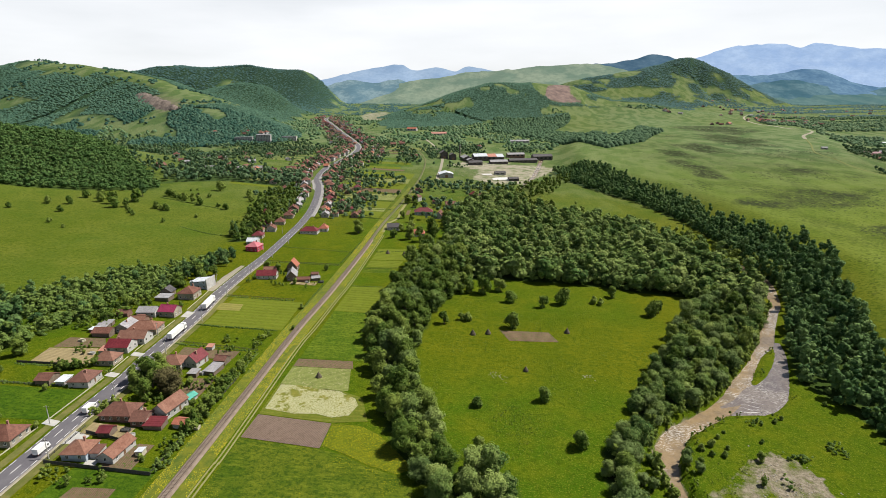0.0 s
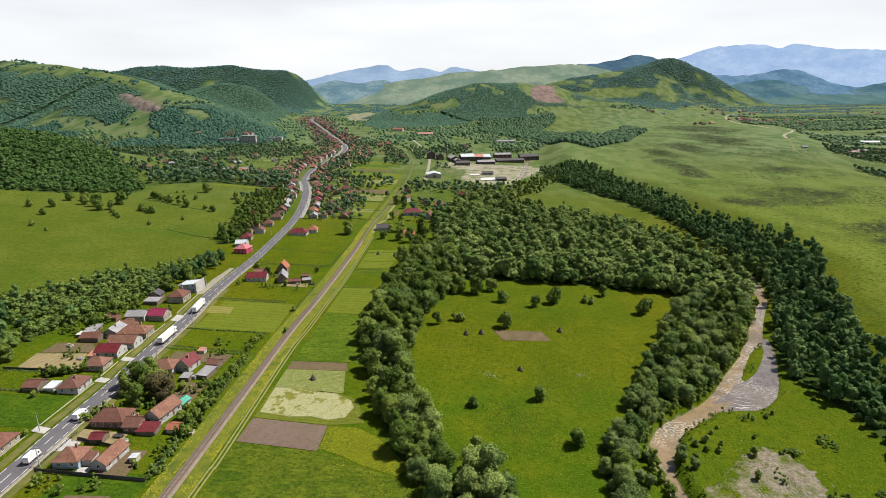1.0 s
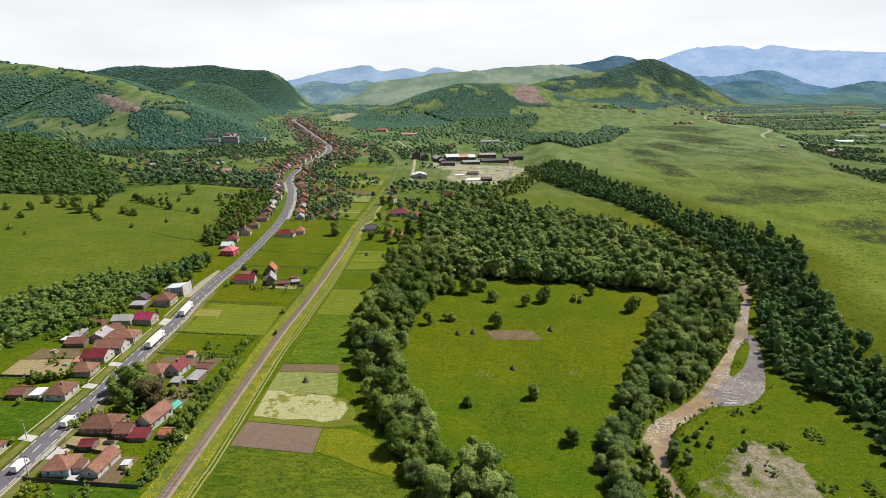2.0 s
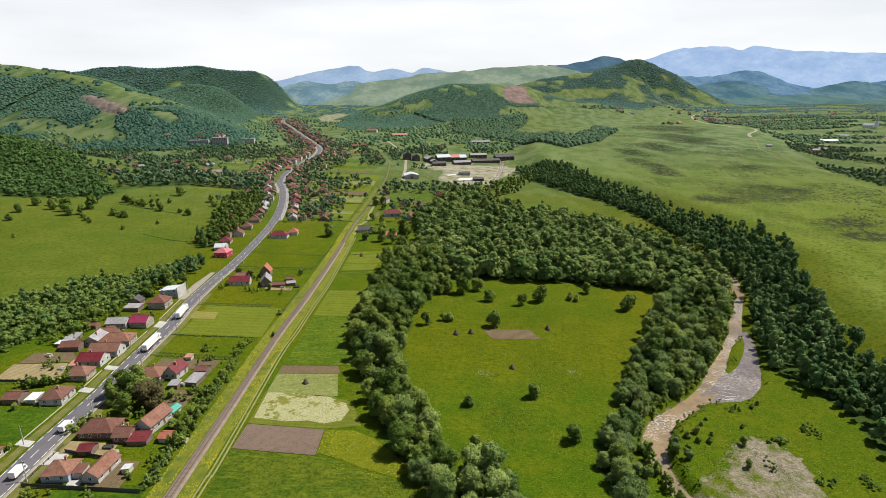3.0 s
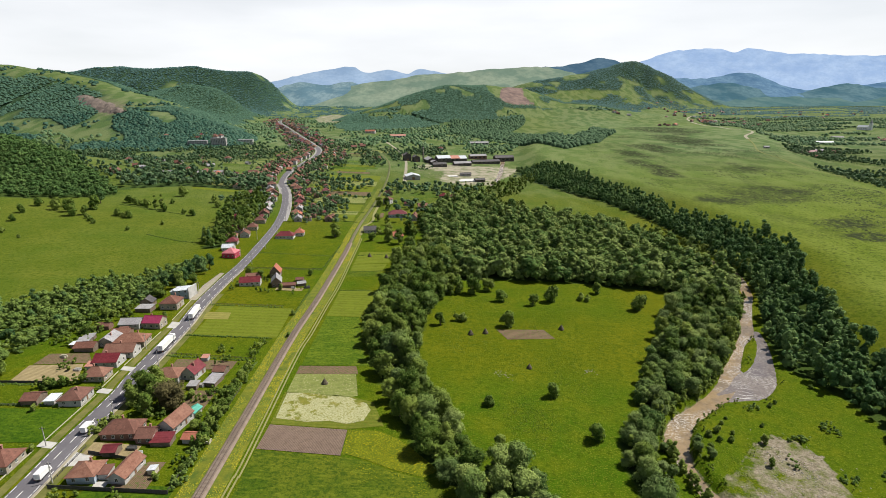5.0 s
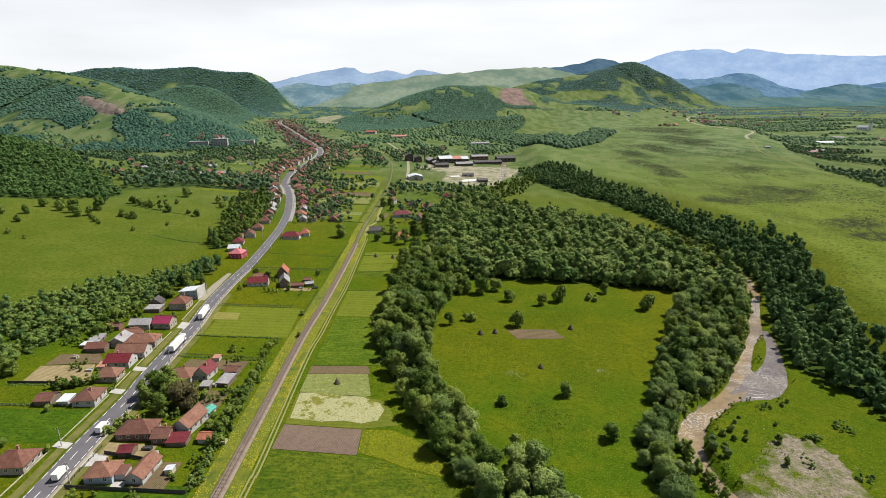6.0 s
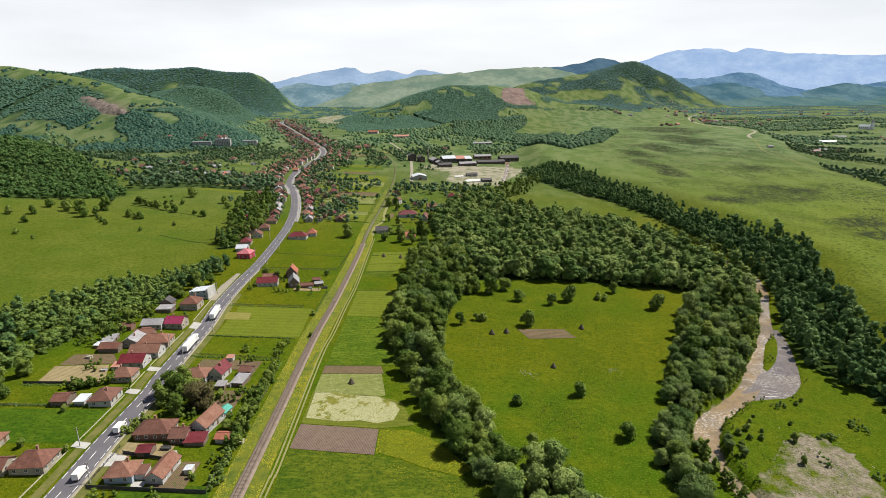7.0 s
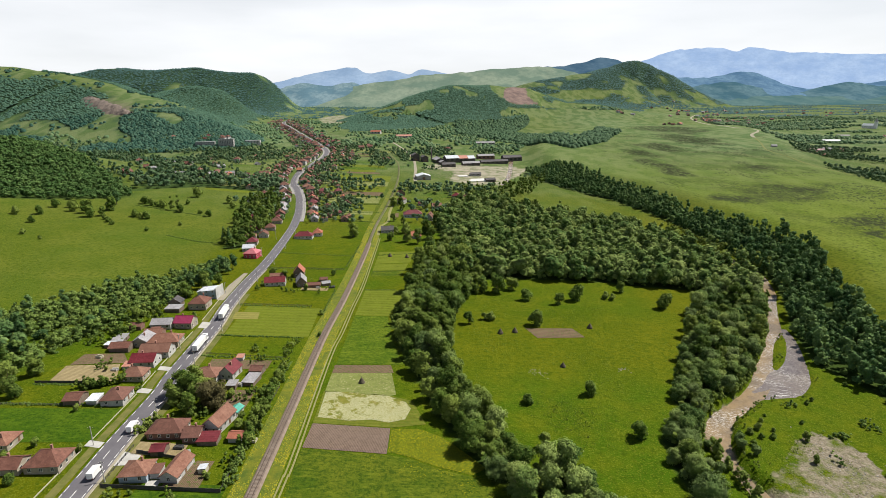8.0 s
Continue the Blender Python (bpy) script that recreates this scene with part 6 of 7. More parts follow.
    house(-180, 452, 9, 9, 8, 3.1, 2.8, "maroon", "cream", "maroon-roofed village house", True)
    house(-187, 470, 9, 9, 12, 3.1, 2.8, "salmon", "white", "salmon-roofed village house", True)
    house(-178, 478, 8, 10, 12, 3.1, 2.8, "brown", "white", "brown-roofed village house")
    house(-190, 494, 10, 8, 12, 3.1, 2.8, "maroon", "white", "maroon-roofed village house", False, True)
    house(-180, 505, 9, 9, 10, 3.4, 3.0, "brown", "cream", "brown hipped village house", True)
    house(-190, 520, 9, 8, 10, 3.2, 2.8, "salmon", "white", "salmon-roofed village house", True)
    house(-182, 534, 10, 10, 10, 3.6, 3.2, "brown", "cream", "large brown-roofed house", True)
    # farm among the plots
    house(-131, 350.5, 13.4, 7.4, 8, 3.0, 2.6, "maroon", "white", "long white farmhouse with a maroon roof", False, True)
    shed(-133, 362, 9, 6, 8, 2.6, 1.8, "salmon", "brick", "salmon-roofed outbuilding of the farm", True)
    house(-119.6, 371, 7.0, 8.4, 6, 4.0, 4.2, "orange", "wood", "tall barn with a steep orange roof", chimney=False, category="barn", group="farm barns")
    house(-113.6, 352, 6.4, 11.0, 14, 3.6, 3.6, "grey", "wood", "grey boarded barn with a steep roof", chimney=False, category="barn", group="farm barns")
    shed(-105, 349, 10, 4.6, 6, 1.9, 1.0, "brown", "brick", "low old shed with a worn roof", True)
    shed(-97, 353, 5.5, 4.4, 20, 2.0, 1.0, "grey", "wood", "small grey animal shed", True)
    shed(-100, 361, 5.0, 4.0, 4, 2.0, 0.9, "brown", "wood", "small brown animal shed", True)
    house(-141.6, 478, 16.0, 9.0, 2, 3.1, 3.0, "maroon", "white", "long white house with a dark maroon roof", True, True)
    house(-131.6, 490, 8.0, 9.0, 8, 3.4, 3.4, "orange", "white", "orange-roofed house behind the long one", True)
    # across the railway
    house(-80.4 + 12, 512, 12.0, 9.0, 6, 3.2, 3.0, "dark", "white", "old railway house with a dark roof and white walls", False, True)
    house(-42.5, 494, 14.0, 10.5, 8, 3.0, 3.0, "orange", "white", "orange-roofed house among trees", True, True)
    house(-47, 588, 20.0, 12.0, 8, 4.0, 3.6, "maroon", "blue", "large house with a maroon roof", True, True)
    house(-28, 575, 8.0, 12.0, -10, 4.0, 4.0, "brown", "white", "white gabled house")
    house(-20, 640, 12, 9, 10, 3.2, 3.0, "salmon", "white", "salmon-roofed house near the wood", False, True)
    house(-38, 655, 10, 9, 0, 3.2, 3.0, "maroon", "white", "maroon-roofed house near the wood", True)


near_houses()


def modern_block():
    """White two-storey building with a falling pale roof and tall end slab."""
    root = tagged(new("office_building"), "white two-storey building with a pale metal roof", "building")
    bm = bmesh.new()
    c = box(bm, -5.8, 5.8, -4.6, 4.6, -0.8, 5.6)
    for v in c[4:]:
        if v.co.x < 0:
            v.co.z -= 1.4
    part("wall", bm, WALLS["blue"], root)
    bm = bmesh.new()
    c = box(bm, -6.2, 5.7, -5.0, 5.0, 5.62, 5.82)
    for v in c:
        if v.co.x < 0:
            v.co.z -= 1.4
    part("roof", bm, ROOFS["white"], root)
    bm = bmesh.new()
    box(bm, 5.8, 6.5, -5.2, 5.2, -0.8, 6.8)
    part("end_slab", bm, WALLS["white"], root)
    windows_on(root, 11.8, 9.2, 5.4, HOUSE_RNG, False)
    root.matrix_basis = pose(-165, 325, float(height(-165, 325)), 0, 0, -4)


modern_block()


def village():
    """Houses further along the road, copied from a few kinds."""
    rng = np.random.default_rng(21)
    kinds = [house(0, 0, w, l, 0, h, rh, r, wl, lab, hip, plain_windows=True) for w, l, h, rh, r, wl, lab, hip in (
        (9, 9, 3.0, 2.8, "salmon", "cream", "village house with a salmon hipped roof", True),
        (8, 11, 3.0, 3.0, "brown", "wood", "village house with a brown tiled roof", False),
        (9, 10, 3.4, 3.0, "maroon", "cream", "village house with a maroon roof", True),
        (10, 9, 3.2, 3.2, "orange", "cream", "village house with an orange roof", False),
        (7, 12, 3.0, 2.6, "grey", "grey", "village house with a grey roof", False),
        (9, 9, 5.6, 2.8, "brown", "white", "two-storey village house with a brown roof", True))]
    used = set()
    places, remote = [], []

    def put(x, y, yaw, s=1.0):
        places.append((x, y))
        k = int(rng.choice(6, p=[0.2, 0.36, 0.12, 0.06, 0.12, 0.14]))
        m = pose(x, y, float(height(x, y)) + 0.05, 0, 0, yaw)
        if y > 1150:
            remote.append((k, m @ Matrix.Diagonal((s, s, s, 1))))
            return
        if k in used:
            ob = copy_thing(kinds[k], m)
        else:
            used.add(k)
            ob = kinds[k]
        ob.matrix_basis = m @ Matrix.Diagonal((s, s, s, 1))
    line = ROAD
    s = sides_of(line)
    at, last = 0, {-1: 0, 1: 0}
    for i in range(len(line)):
        y = line[i, 1]
        if y < 545 or y > 2350:
            continue
        gap = 14 if y < 1300 else 20
        for side in (-1, 1):
            if y - last[side] < gap * rng.uniform(0.8, 1.3):
                continue
            last[side] = y
            yaw = -math.degrees(math.atan2(s[i, 1], s[i, 0])) * -1 + rng.uniform(-6, 6)
            p = line[i, :2] + s[i] * side * rng.uniform(14, 19)
            put(p[0], p[1], yaw, rng.uniform(0.95, 1.4) * (1 if y < 1300 else 1.15))
            for near, far, share in ((27, 38, 0.8), (40, 62, 0.5)):
                if rng.random() < share:
                    q = line[i, :2] + s[i] * side * rng.uniform(near, far)
                    put(q[0], q[1], yaw, rng.uniform(0.6, 1.1) * (1 if y < 1300 else 1.2))
    # a second hamlet at the foot of the slope, and farms of the plain
    for cx, cy, n, rx, ry in ((-345, 790, 12, 45, 30), (-300, 905, 7, 70, 40), (-430, 940, 6, 60, 30), (-20, 700, 4, 25, 30), (-120, 1250, 7, 60, 120), (1270, 2520, 20, 110, 180), (1250, 1500, 6, 90, 60), (1900, 2700, 14, 260, 160), (880, 1150, 5, 80, 60), (1300, 3000, 12, 200, 120), (830, 1960, 5, 30, 40), (800, 2400, 4, 30, 20), (1120, 2230, 26, 55, 110), (-520, 1280, 6, 50, 20), (-330, 1100, 8, 40, 80), (-420, 870, 8, 60, 30)):
        for _ in range(n):
            put(cx + rng.normal() * rx, cy + rng.normal() * ry, rng.uniform(0, 180), rng.uniform(0.9, 1.2) * (1 if cy < 1400 else 1.2))
    # the houses too far off to tell apart
    bm = bmesh.new()
    slots = []
    for k, m in remote:
        for child in kinds[k].children:
            if child.name.split(".")[0] not in ("wall", "roof"):
                continue
            if child.data.materials[0] not in slots:
                slots.append(child.data.materials[0])
            n = len(bm.faces)
            bm.from_mesh(child.data)
            bm.faces.ensure_lookup_table()
            new_faces = bm.faces[n:]
            for f in new_faces:
                f.material_index = slots.index(child.data.materials[0])
            bmesh.ops.transform(bm, matrix=m, verts=list({v for f in new_faces for v in f.verts}))
    ob = part("distant_houses", bm, slots[0], None)
    for extra in slots[1:]:
        ob.data.materials.append(extra)
    tagged(ob, "distant houses with brown and red roofs", "houses", kind="stuff")
    p = np.array([q for q in places if q[1] < 1500])
    n = 9
    x = np.repeat(p[:, 0], n) + rng.normal(size=len(p) * n) * 9
    y = np.repeat(p[:, 1], n) + rng.normal(size=len(p) * n) * 9
    d, _, _ = along(x, y, [(q[0], q[1], 0) for q in ROAD[::4]])
    far = np.array([np.min(np.hypot(p[:, 0] - a, p[:, 1] - b)) for a, b in zip(x, y)])
    ok = (d > 10) & (far > 6.5)
    stand("orchard_trees", "small garden trees between the village houses", x[ok], y[ok], VALLEY_CROWNS, (0.35, 0.85), M_VALLEY_HAZED, rng)


village()


def flats(x, y, w, l, h, yaw, label, wall):
    """Plain block of flats with rows of windows."""
    root = tagged(new("apartment_block"), label, "building", "blocks of flats")
    bm = bmesh.new()
    box(bm, -w / 2, w / 2, -l / 2, l / 2, -2, h)
    part("wall", bm, WALLS[wall], root)
    bm = bmesh.new()
    box(bm, -w / 2 - 0.4, w / 2 + 0.4, -l / 2 - 0.4, l / 2 + 0.4, h, h + 0.5)
    part("roof", bm, ROOFS["grey"], root)
    windows_on(root, w, l, h, HOUSE_RNG, False, 3.4, False)
    root.matrix_basis = pose(x, y, float(height(x, y)), 0, 0, yaw)


flats(-536, 1226, 40, 14, 9, 12, "grey block of flats with grey roof", "grey")
flats(-490, 1229, 32, 14, 17, 8, "taller grey block of flats", "grey")
flats(-452, 1292, 34, 12, 9, 4, "long white block of flats", "white")


def hall(x, y, w, l, h, rh, yaw, roof, wall, label, name="works_hall", group="old works"):
    """Works hall with a low gable roof, doors and a strip of glazing."""
    label = label if len(label.split()) > 3 else label + " of the old works"
    root = tagged(new(name), label, "building", group)
    bm = bmesh.new()
    gable_body(bm, w, l, h, rh, False)
    part("wall", bm, WALLS[wall], root)
    bm = bmesh.new()
    roof_body(bm, w, l, h, rh, False, 0.6, 0.25)
    part("roof", bm, ROOFS[roof], root)
    pane = shared("glazing", lambda bm: box(bm, -0.05, 0.05, 0, 5, h * 0.45, h * 0.8), M_GLASS)
    for s in (-1, 1):
        for i in range(int(l // 9)):
            piece("glazing", pane, root, pose(s * w / 2, -l / 2 + 3 + i * 9, 0))
    bm = bmesh.new()
    box(bm, -2.2, 2.2, -l / 2 - 0.06, -l / 2 + 0.05, 0, min(4.2, h - 0.5))
    part("door", bm, M_DOOR, root)
    root.matrix_basis = pose(x, y, float(height(x, y)), 0, 0, yaw)


def works():
    hall(-42, 862, 22, 24, 5.5, 3.0, 10, "white", "grey", "pale steel shed by the works road")
    hall(9.4, 1083.6, 26, 27, 8, 4.5, 104, "white", "dark", "white-roofed works hall")
    hall(31.4, 1089, 26, 18, 8, 4.5, 104, "rust", "dark", "works hall with a rusty pink roof")
    hall(47.5, 1093, 26, 15, 8, 4.5, 104, "white", "dark", "end of the white-roofed works hall")
    hall(-16, 1068, 18, 34, 6, 4, 14, "grey", "dark", "grey-roofed works hall")
    hall(2, 1012, 12, 26, 5, 3, 104, "dark", "dark", "dark derelict works building")
    hall(46, 1044, 14, 34, 4.5, 3, 104, "grey", "dark", "low grey-roofed works building")
    hall(95, 1084, 16, 56, 4.5, 3, 100, "dark", "dark", "dark derelict hall")
    hall(138, 1140, 20, 40, 9, 4, 100, "dark", "dark", "small dark works shed")
    hall(-44, 1072, 12, 20, 9, 3, 14, "dark", "dark", "dark brick works building")
    hall(-112, 1550, 18, 44, 5, 4, 96, "rust", "white", "long orange-roofed hall behind the works")
    hall(-200, 1640, 14, 30, 6, 4, 80, "orange", "white", "orange-roofed building by the railway")
    hall(110, 1452, 14, 50, 5, 3, 95, "grey", "grey", "long grey shed behind the works")
    hall(-8, 1040, 12, 20, 5, 3, 10, "grey", "dark", "grey lean hall in the works yard")
    hall(46, 915, 10, 18, 3.5, 2, 100, "dark", "grey", "dark roofed store")
    hall(-62, 1082, 14, 18, 11, 4, 14, "dark", "dark", "tall dark brick works building")
    hall(84, 1150, 16, 36, 7, 3, 100, "grey", "brick", "grey-roofed hall behind the works")
    hall(66, 862, 10, 16, 3.5, 2, 100, "dark", "dark", "low dark roofed works shed")
    for x, y, w, l, lab in ((46, 868, 28, 26, "white concrete loading slab"), (24, 905, 16, 14, "pale concrete yard slab")):
        bm = bmesh.new()
        box(bm, -w / 2, w / 2, -l / 2, l / 2, -1.0, 0.5)
        ob = part("concrete_slab", bm, WALLS["pale"], None)
        ob.matrix_basis = pose(x, y, float(height(x, y)) + 0.2, 0, 0, 12)
        tagged(ob, lab, "slab", "old works")
    root = tagged(new("factory_chimney"), "slim dark brick factory chimney", "chimney")
    bm = bmesh.new()
    tube(bm, (0, 0, -1), (0, 0, 26), 1.5, 0.9, 12)
    part("shaft", bm, WALLS["dark"], root, smooth=True)
    bm = bmesh.new()
    tube(bm, (0, 0, 25.5), (0, 0, 26.6), 1.15, 1.15, 12)
    part("cap", bm, M_CONCRETE, root)
    root.matrix_basis = pose(-30, 1090, float(height(-30, 1090)))


works()
# ---- church and barns of the plain ----
M_LIMEWASH = plain("limewash", (0.72, 0.72, 0.72), (0.82, 0.82, 0.82), 0.2, 0.9)


def church(x, y, yaw):
    root = tagged(new("church"), "white church with a tower on the plain", "church")
    bm = bmesh.new()
    gable_body(bm, 14, 34, 9, 6, False)
    part("nave", bm, M_LIMEWASH, root)
    bm = bmesh.new()
    roof_body(bm, 14, 34, 9, 6, False, 0.5, 0.25)
    part("roof", bm, ROOFS["white"], root)
    bm = bmesh.new()
    box(bm, -4, 4, -25, -17.2, -1, 22)
    part("tower", bm, M_LIMEWASH, root)
    bm = bmesh.new()
    tube(bm, (0, -21, 22), (0, -21, 33), 5.2, 0.15, 8)
    part("spire", bm, ROOFS["grey"], root, "grey pointed spire")
    for s in (-1, 1):
        for i in range(5):
            bm = bmesh.new()
            box(bm, s * 7 - 0.06, s * 7 + 0.06, -12 + i * 6, -10.2 + i * 6, 2.5, 7)
            part("window", bm, M_GLASS, root)
    root.matrix_basis = pose(x, y, float(height(x, y)), 0, 0, yaw)


church(1427, 1823, 24)
hall(800, 1178, 12, 46, 4, 3, 70, "maroon", "white", "long barn with a red roof on the plain", "barn", "barns of the plain")
hall(858, 1216, 12, 20, 5, 3, 70, "grey", "white", "white barn with a grey roof on the plain", "barn", "barns of the plain")
hall(1010, 1413, 12, 40, 4, 3, 75, "white", "grey", "long pale-roofed barn on the plain", "barn", "barns of the plain")
hall(725, 1193, 7, 11, 3, 2, 75, "grey", "grey", "small grey barn at the field edge", "barn", "barns of the plain")
hall(1150, 1560, 12, 30, 4, 3, 75, "grey", "white", "grey-roofed barn among hedges", "barn", "barns of the plain")


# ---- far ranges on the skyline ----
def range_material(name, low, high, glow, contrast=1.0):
    """Far mountains: the haze of kilometres of bright air is put into tint and glow."""
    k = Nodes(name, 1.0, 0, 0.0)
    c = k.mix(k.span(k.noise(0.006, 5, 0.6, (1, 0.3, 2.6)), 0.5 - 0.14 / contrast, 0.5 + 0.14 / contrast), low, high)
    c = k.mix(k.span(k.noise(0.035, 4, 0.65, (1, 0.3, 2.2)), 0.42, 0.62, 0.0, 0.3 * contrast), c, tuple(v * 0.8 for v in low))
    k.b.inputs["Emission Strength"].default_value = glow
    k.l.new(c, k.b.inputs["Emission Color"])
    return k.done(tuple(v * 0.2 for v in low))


def far_range(label, crest, depth, foot, material):
    """A ridge with spurs, from its crest down to the plain."""
    pts = smooth_line([(*p,) for p in crest], 22)
    verts, faces, rows = [], [], 8
    for x, y, z in pts:
        top = z + 12 * (float(hash_noise(x, 0, 45, 34)) - 0.5)
        for j in range(rows):
            f = j / (rows - 1)
            spur = min(90, depth * 0.2) * (float(hash_noise(x, j * 40.0, 130, 33)) - 0.5) * math.sin(f * math.pi)
            verts.append((x * (1 - 0.05 * f), y - depth * f + spur, top + (foot - top) * f ** 0.85))
    for i in range(len(pts) - 1):
        for j in range(rows - 1):
            a = i * rows + j
            faces.append((a, a + 1, a + rows + 1, a + rows))
    ob = link_mesh("backdrop", verts, faces, material)
    for p in ob.data.polygons:
        p.use_smooth = True
    return tagged(ob, label, "mountains", kind="structure")


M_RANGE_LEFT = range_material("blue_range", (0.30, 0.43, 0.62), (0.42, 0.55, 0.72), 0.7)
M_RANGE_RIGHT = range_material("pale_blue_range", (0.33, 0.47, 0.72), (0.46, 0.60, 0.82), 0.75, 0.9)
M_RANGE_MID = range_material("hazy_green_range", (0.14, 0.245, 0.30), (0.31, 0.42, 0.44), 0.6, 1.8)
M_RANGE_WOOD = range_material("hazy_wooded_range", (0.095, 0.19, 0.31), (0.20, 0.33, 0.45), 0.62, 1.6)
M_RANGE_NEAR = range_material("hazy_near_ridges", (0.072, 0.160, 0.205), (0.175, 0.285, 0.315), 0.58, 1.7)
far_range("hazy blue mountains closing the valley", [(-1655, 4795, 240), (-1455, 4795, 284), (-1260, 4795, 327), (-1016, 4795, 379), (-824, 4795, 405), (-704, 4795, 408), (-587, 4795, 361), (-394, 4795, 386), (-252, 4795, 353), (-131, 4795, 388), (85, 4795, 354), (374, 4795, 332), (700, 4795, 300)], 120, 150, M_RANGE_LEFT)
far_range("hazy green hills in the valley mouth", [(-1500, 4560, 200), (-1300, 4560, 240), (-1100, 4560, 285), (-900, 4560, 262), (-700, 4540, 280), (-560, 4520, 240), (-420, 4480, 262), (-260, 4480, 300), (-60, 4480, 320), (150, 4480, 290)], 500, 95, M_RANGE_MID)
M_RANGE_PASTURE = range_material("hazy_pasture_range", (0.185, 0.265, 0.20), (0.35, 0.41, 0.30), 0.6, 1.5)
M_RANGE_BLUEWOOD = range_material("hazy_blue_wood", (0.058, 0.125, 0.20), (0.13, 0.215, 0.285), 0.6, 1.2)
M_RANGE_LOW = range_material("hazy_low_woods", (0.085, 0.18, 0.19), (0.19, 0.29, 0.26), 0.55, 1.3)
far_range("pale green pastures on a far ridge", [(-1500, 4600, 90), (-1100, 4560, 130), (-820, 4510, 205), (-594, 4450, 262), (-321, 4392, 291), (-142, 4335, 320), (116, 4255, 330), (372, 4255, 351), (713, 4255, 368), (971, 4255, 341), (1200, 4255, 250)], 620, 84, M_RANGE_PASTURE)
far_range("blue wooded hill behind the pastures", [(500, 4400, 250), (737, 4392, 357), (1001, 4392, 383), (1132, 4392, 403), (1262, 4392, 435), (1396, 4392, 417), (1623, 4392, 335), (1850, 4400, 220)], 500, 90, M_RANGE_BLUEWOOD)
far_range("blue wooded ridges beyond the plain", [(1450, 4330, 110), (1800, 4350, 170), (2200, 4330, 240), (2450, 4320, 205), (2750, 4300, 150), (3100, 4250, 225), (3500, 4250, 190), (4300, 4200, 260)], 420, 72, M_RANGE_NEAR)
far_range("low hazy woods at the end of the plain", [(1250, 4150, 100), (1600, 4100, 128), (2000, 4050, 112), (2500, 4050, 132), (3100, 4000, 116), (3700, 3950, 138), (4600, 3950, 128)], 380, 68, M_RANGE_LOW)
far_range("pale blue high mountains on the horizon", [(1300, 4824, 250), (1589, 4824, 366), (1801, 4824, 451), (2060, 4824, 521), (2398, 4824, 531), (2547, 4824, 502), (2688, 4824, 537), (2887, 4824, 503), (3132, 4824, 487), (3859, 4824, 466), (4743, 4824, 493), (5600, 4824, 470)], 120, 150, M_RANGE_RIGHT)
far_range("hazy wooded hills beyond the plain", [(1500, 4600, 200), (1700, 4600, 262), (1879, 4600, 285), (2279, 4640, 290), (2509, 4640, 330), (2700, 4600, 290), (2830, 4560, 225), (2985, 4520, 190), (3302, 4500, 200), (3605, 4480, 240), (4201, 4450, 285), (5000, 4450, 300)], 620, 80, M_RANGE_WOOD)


# ---- vehicles on the road ----
M_WHITE_PAINT = plain("white_lorry_paint", (0.72, 0.72, 0.73), (0.8, 0.8, 0.8), 0.6, 0.45)
M_BLUE_PAINT = plain("dark_blue_car_paint", (0.015, 0.03, 0.11), (0.02, 0.04, 0.14), 1.0, 0.3, spec=0.5)
M_TYRE = plain("tyre_rubber", (0.02, 0.02, 0.02), (0.035, 0.035, 0.035), 5, 0.9)
M_RIM = plain("wheel_metal", (0.35, 0.35, 0.36), (0.5, 0.5, 0.5), 5, 0.4, metal=0.8)
M_CHASSIS = plain("dark_chassis", (0.03, 0.03, 0.032), (0.06, 0.06, 0.06), 2, 0.7)
M_LAMP_RED = plain("red_lamp_glass", (0.4, 0.02, 0.02), (0.5, 0.03, 0.03), 4, 0.3)


def wheel(root, x, y, r, wide):
    bm = bmesh.new()
    tube(bm, (-wide / 2, 0, 0), (wide / 2, 0, 0), r, r, 14)
    tube(bm, (wide / 2, 0, 0), (-wide / 2, 0, 0), r, r, 14)
    tyre = part("wheel", bm, M_TYRE, root)
    tyre.matrix_basis = pose(x, y, r)
    bm = bmesh.new()
    s = 1 if x > 0 else -1
    tube(bm, (s * wide * 0.3, 0, 0), (s * (wide / 2 + 0.02), 0, 0), r * 0.6, r * 0.5, 10)
    part("rim", bm, M_RIM, tyre)


def bevelled(x0, x1, y0, y1, z0, z1, r=0.08):
    bm = bmesh.new()
    box(bm, x0, x1, y0, y1, z0, z1)
    bmesh.ops.bevel(bm, geom=bm.edges[:], offset=r, segments=2, affect="EDGES", profile=0.5)
    return bm


def on_road(root, y, side):
    """Stands a vehicle in the lane, heading up the valley."""
    x = float(np.interp(y, ROAD[:, 1], ROAD[:, 0]))
    x2 = float(np.interp(y + 6, ROAD[:, 1], ROAD[:, 0]))
    z = float(np.interp(y, ROAD[:, 1], height(ROAD[:, 0], ROAD[:, 1]))) + 0.32
    root.matrix_basis = pose(x + side, y, z, 0, 0, math.degrees(math.atan2(-(x2 - x), 6)))


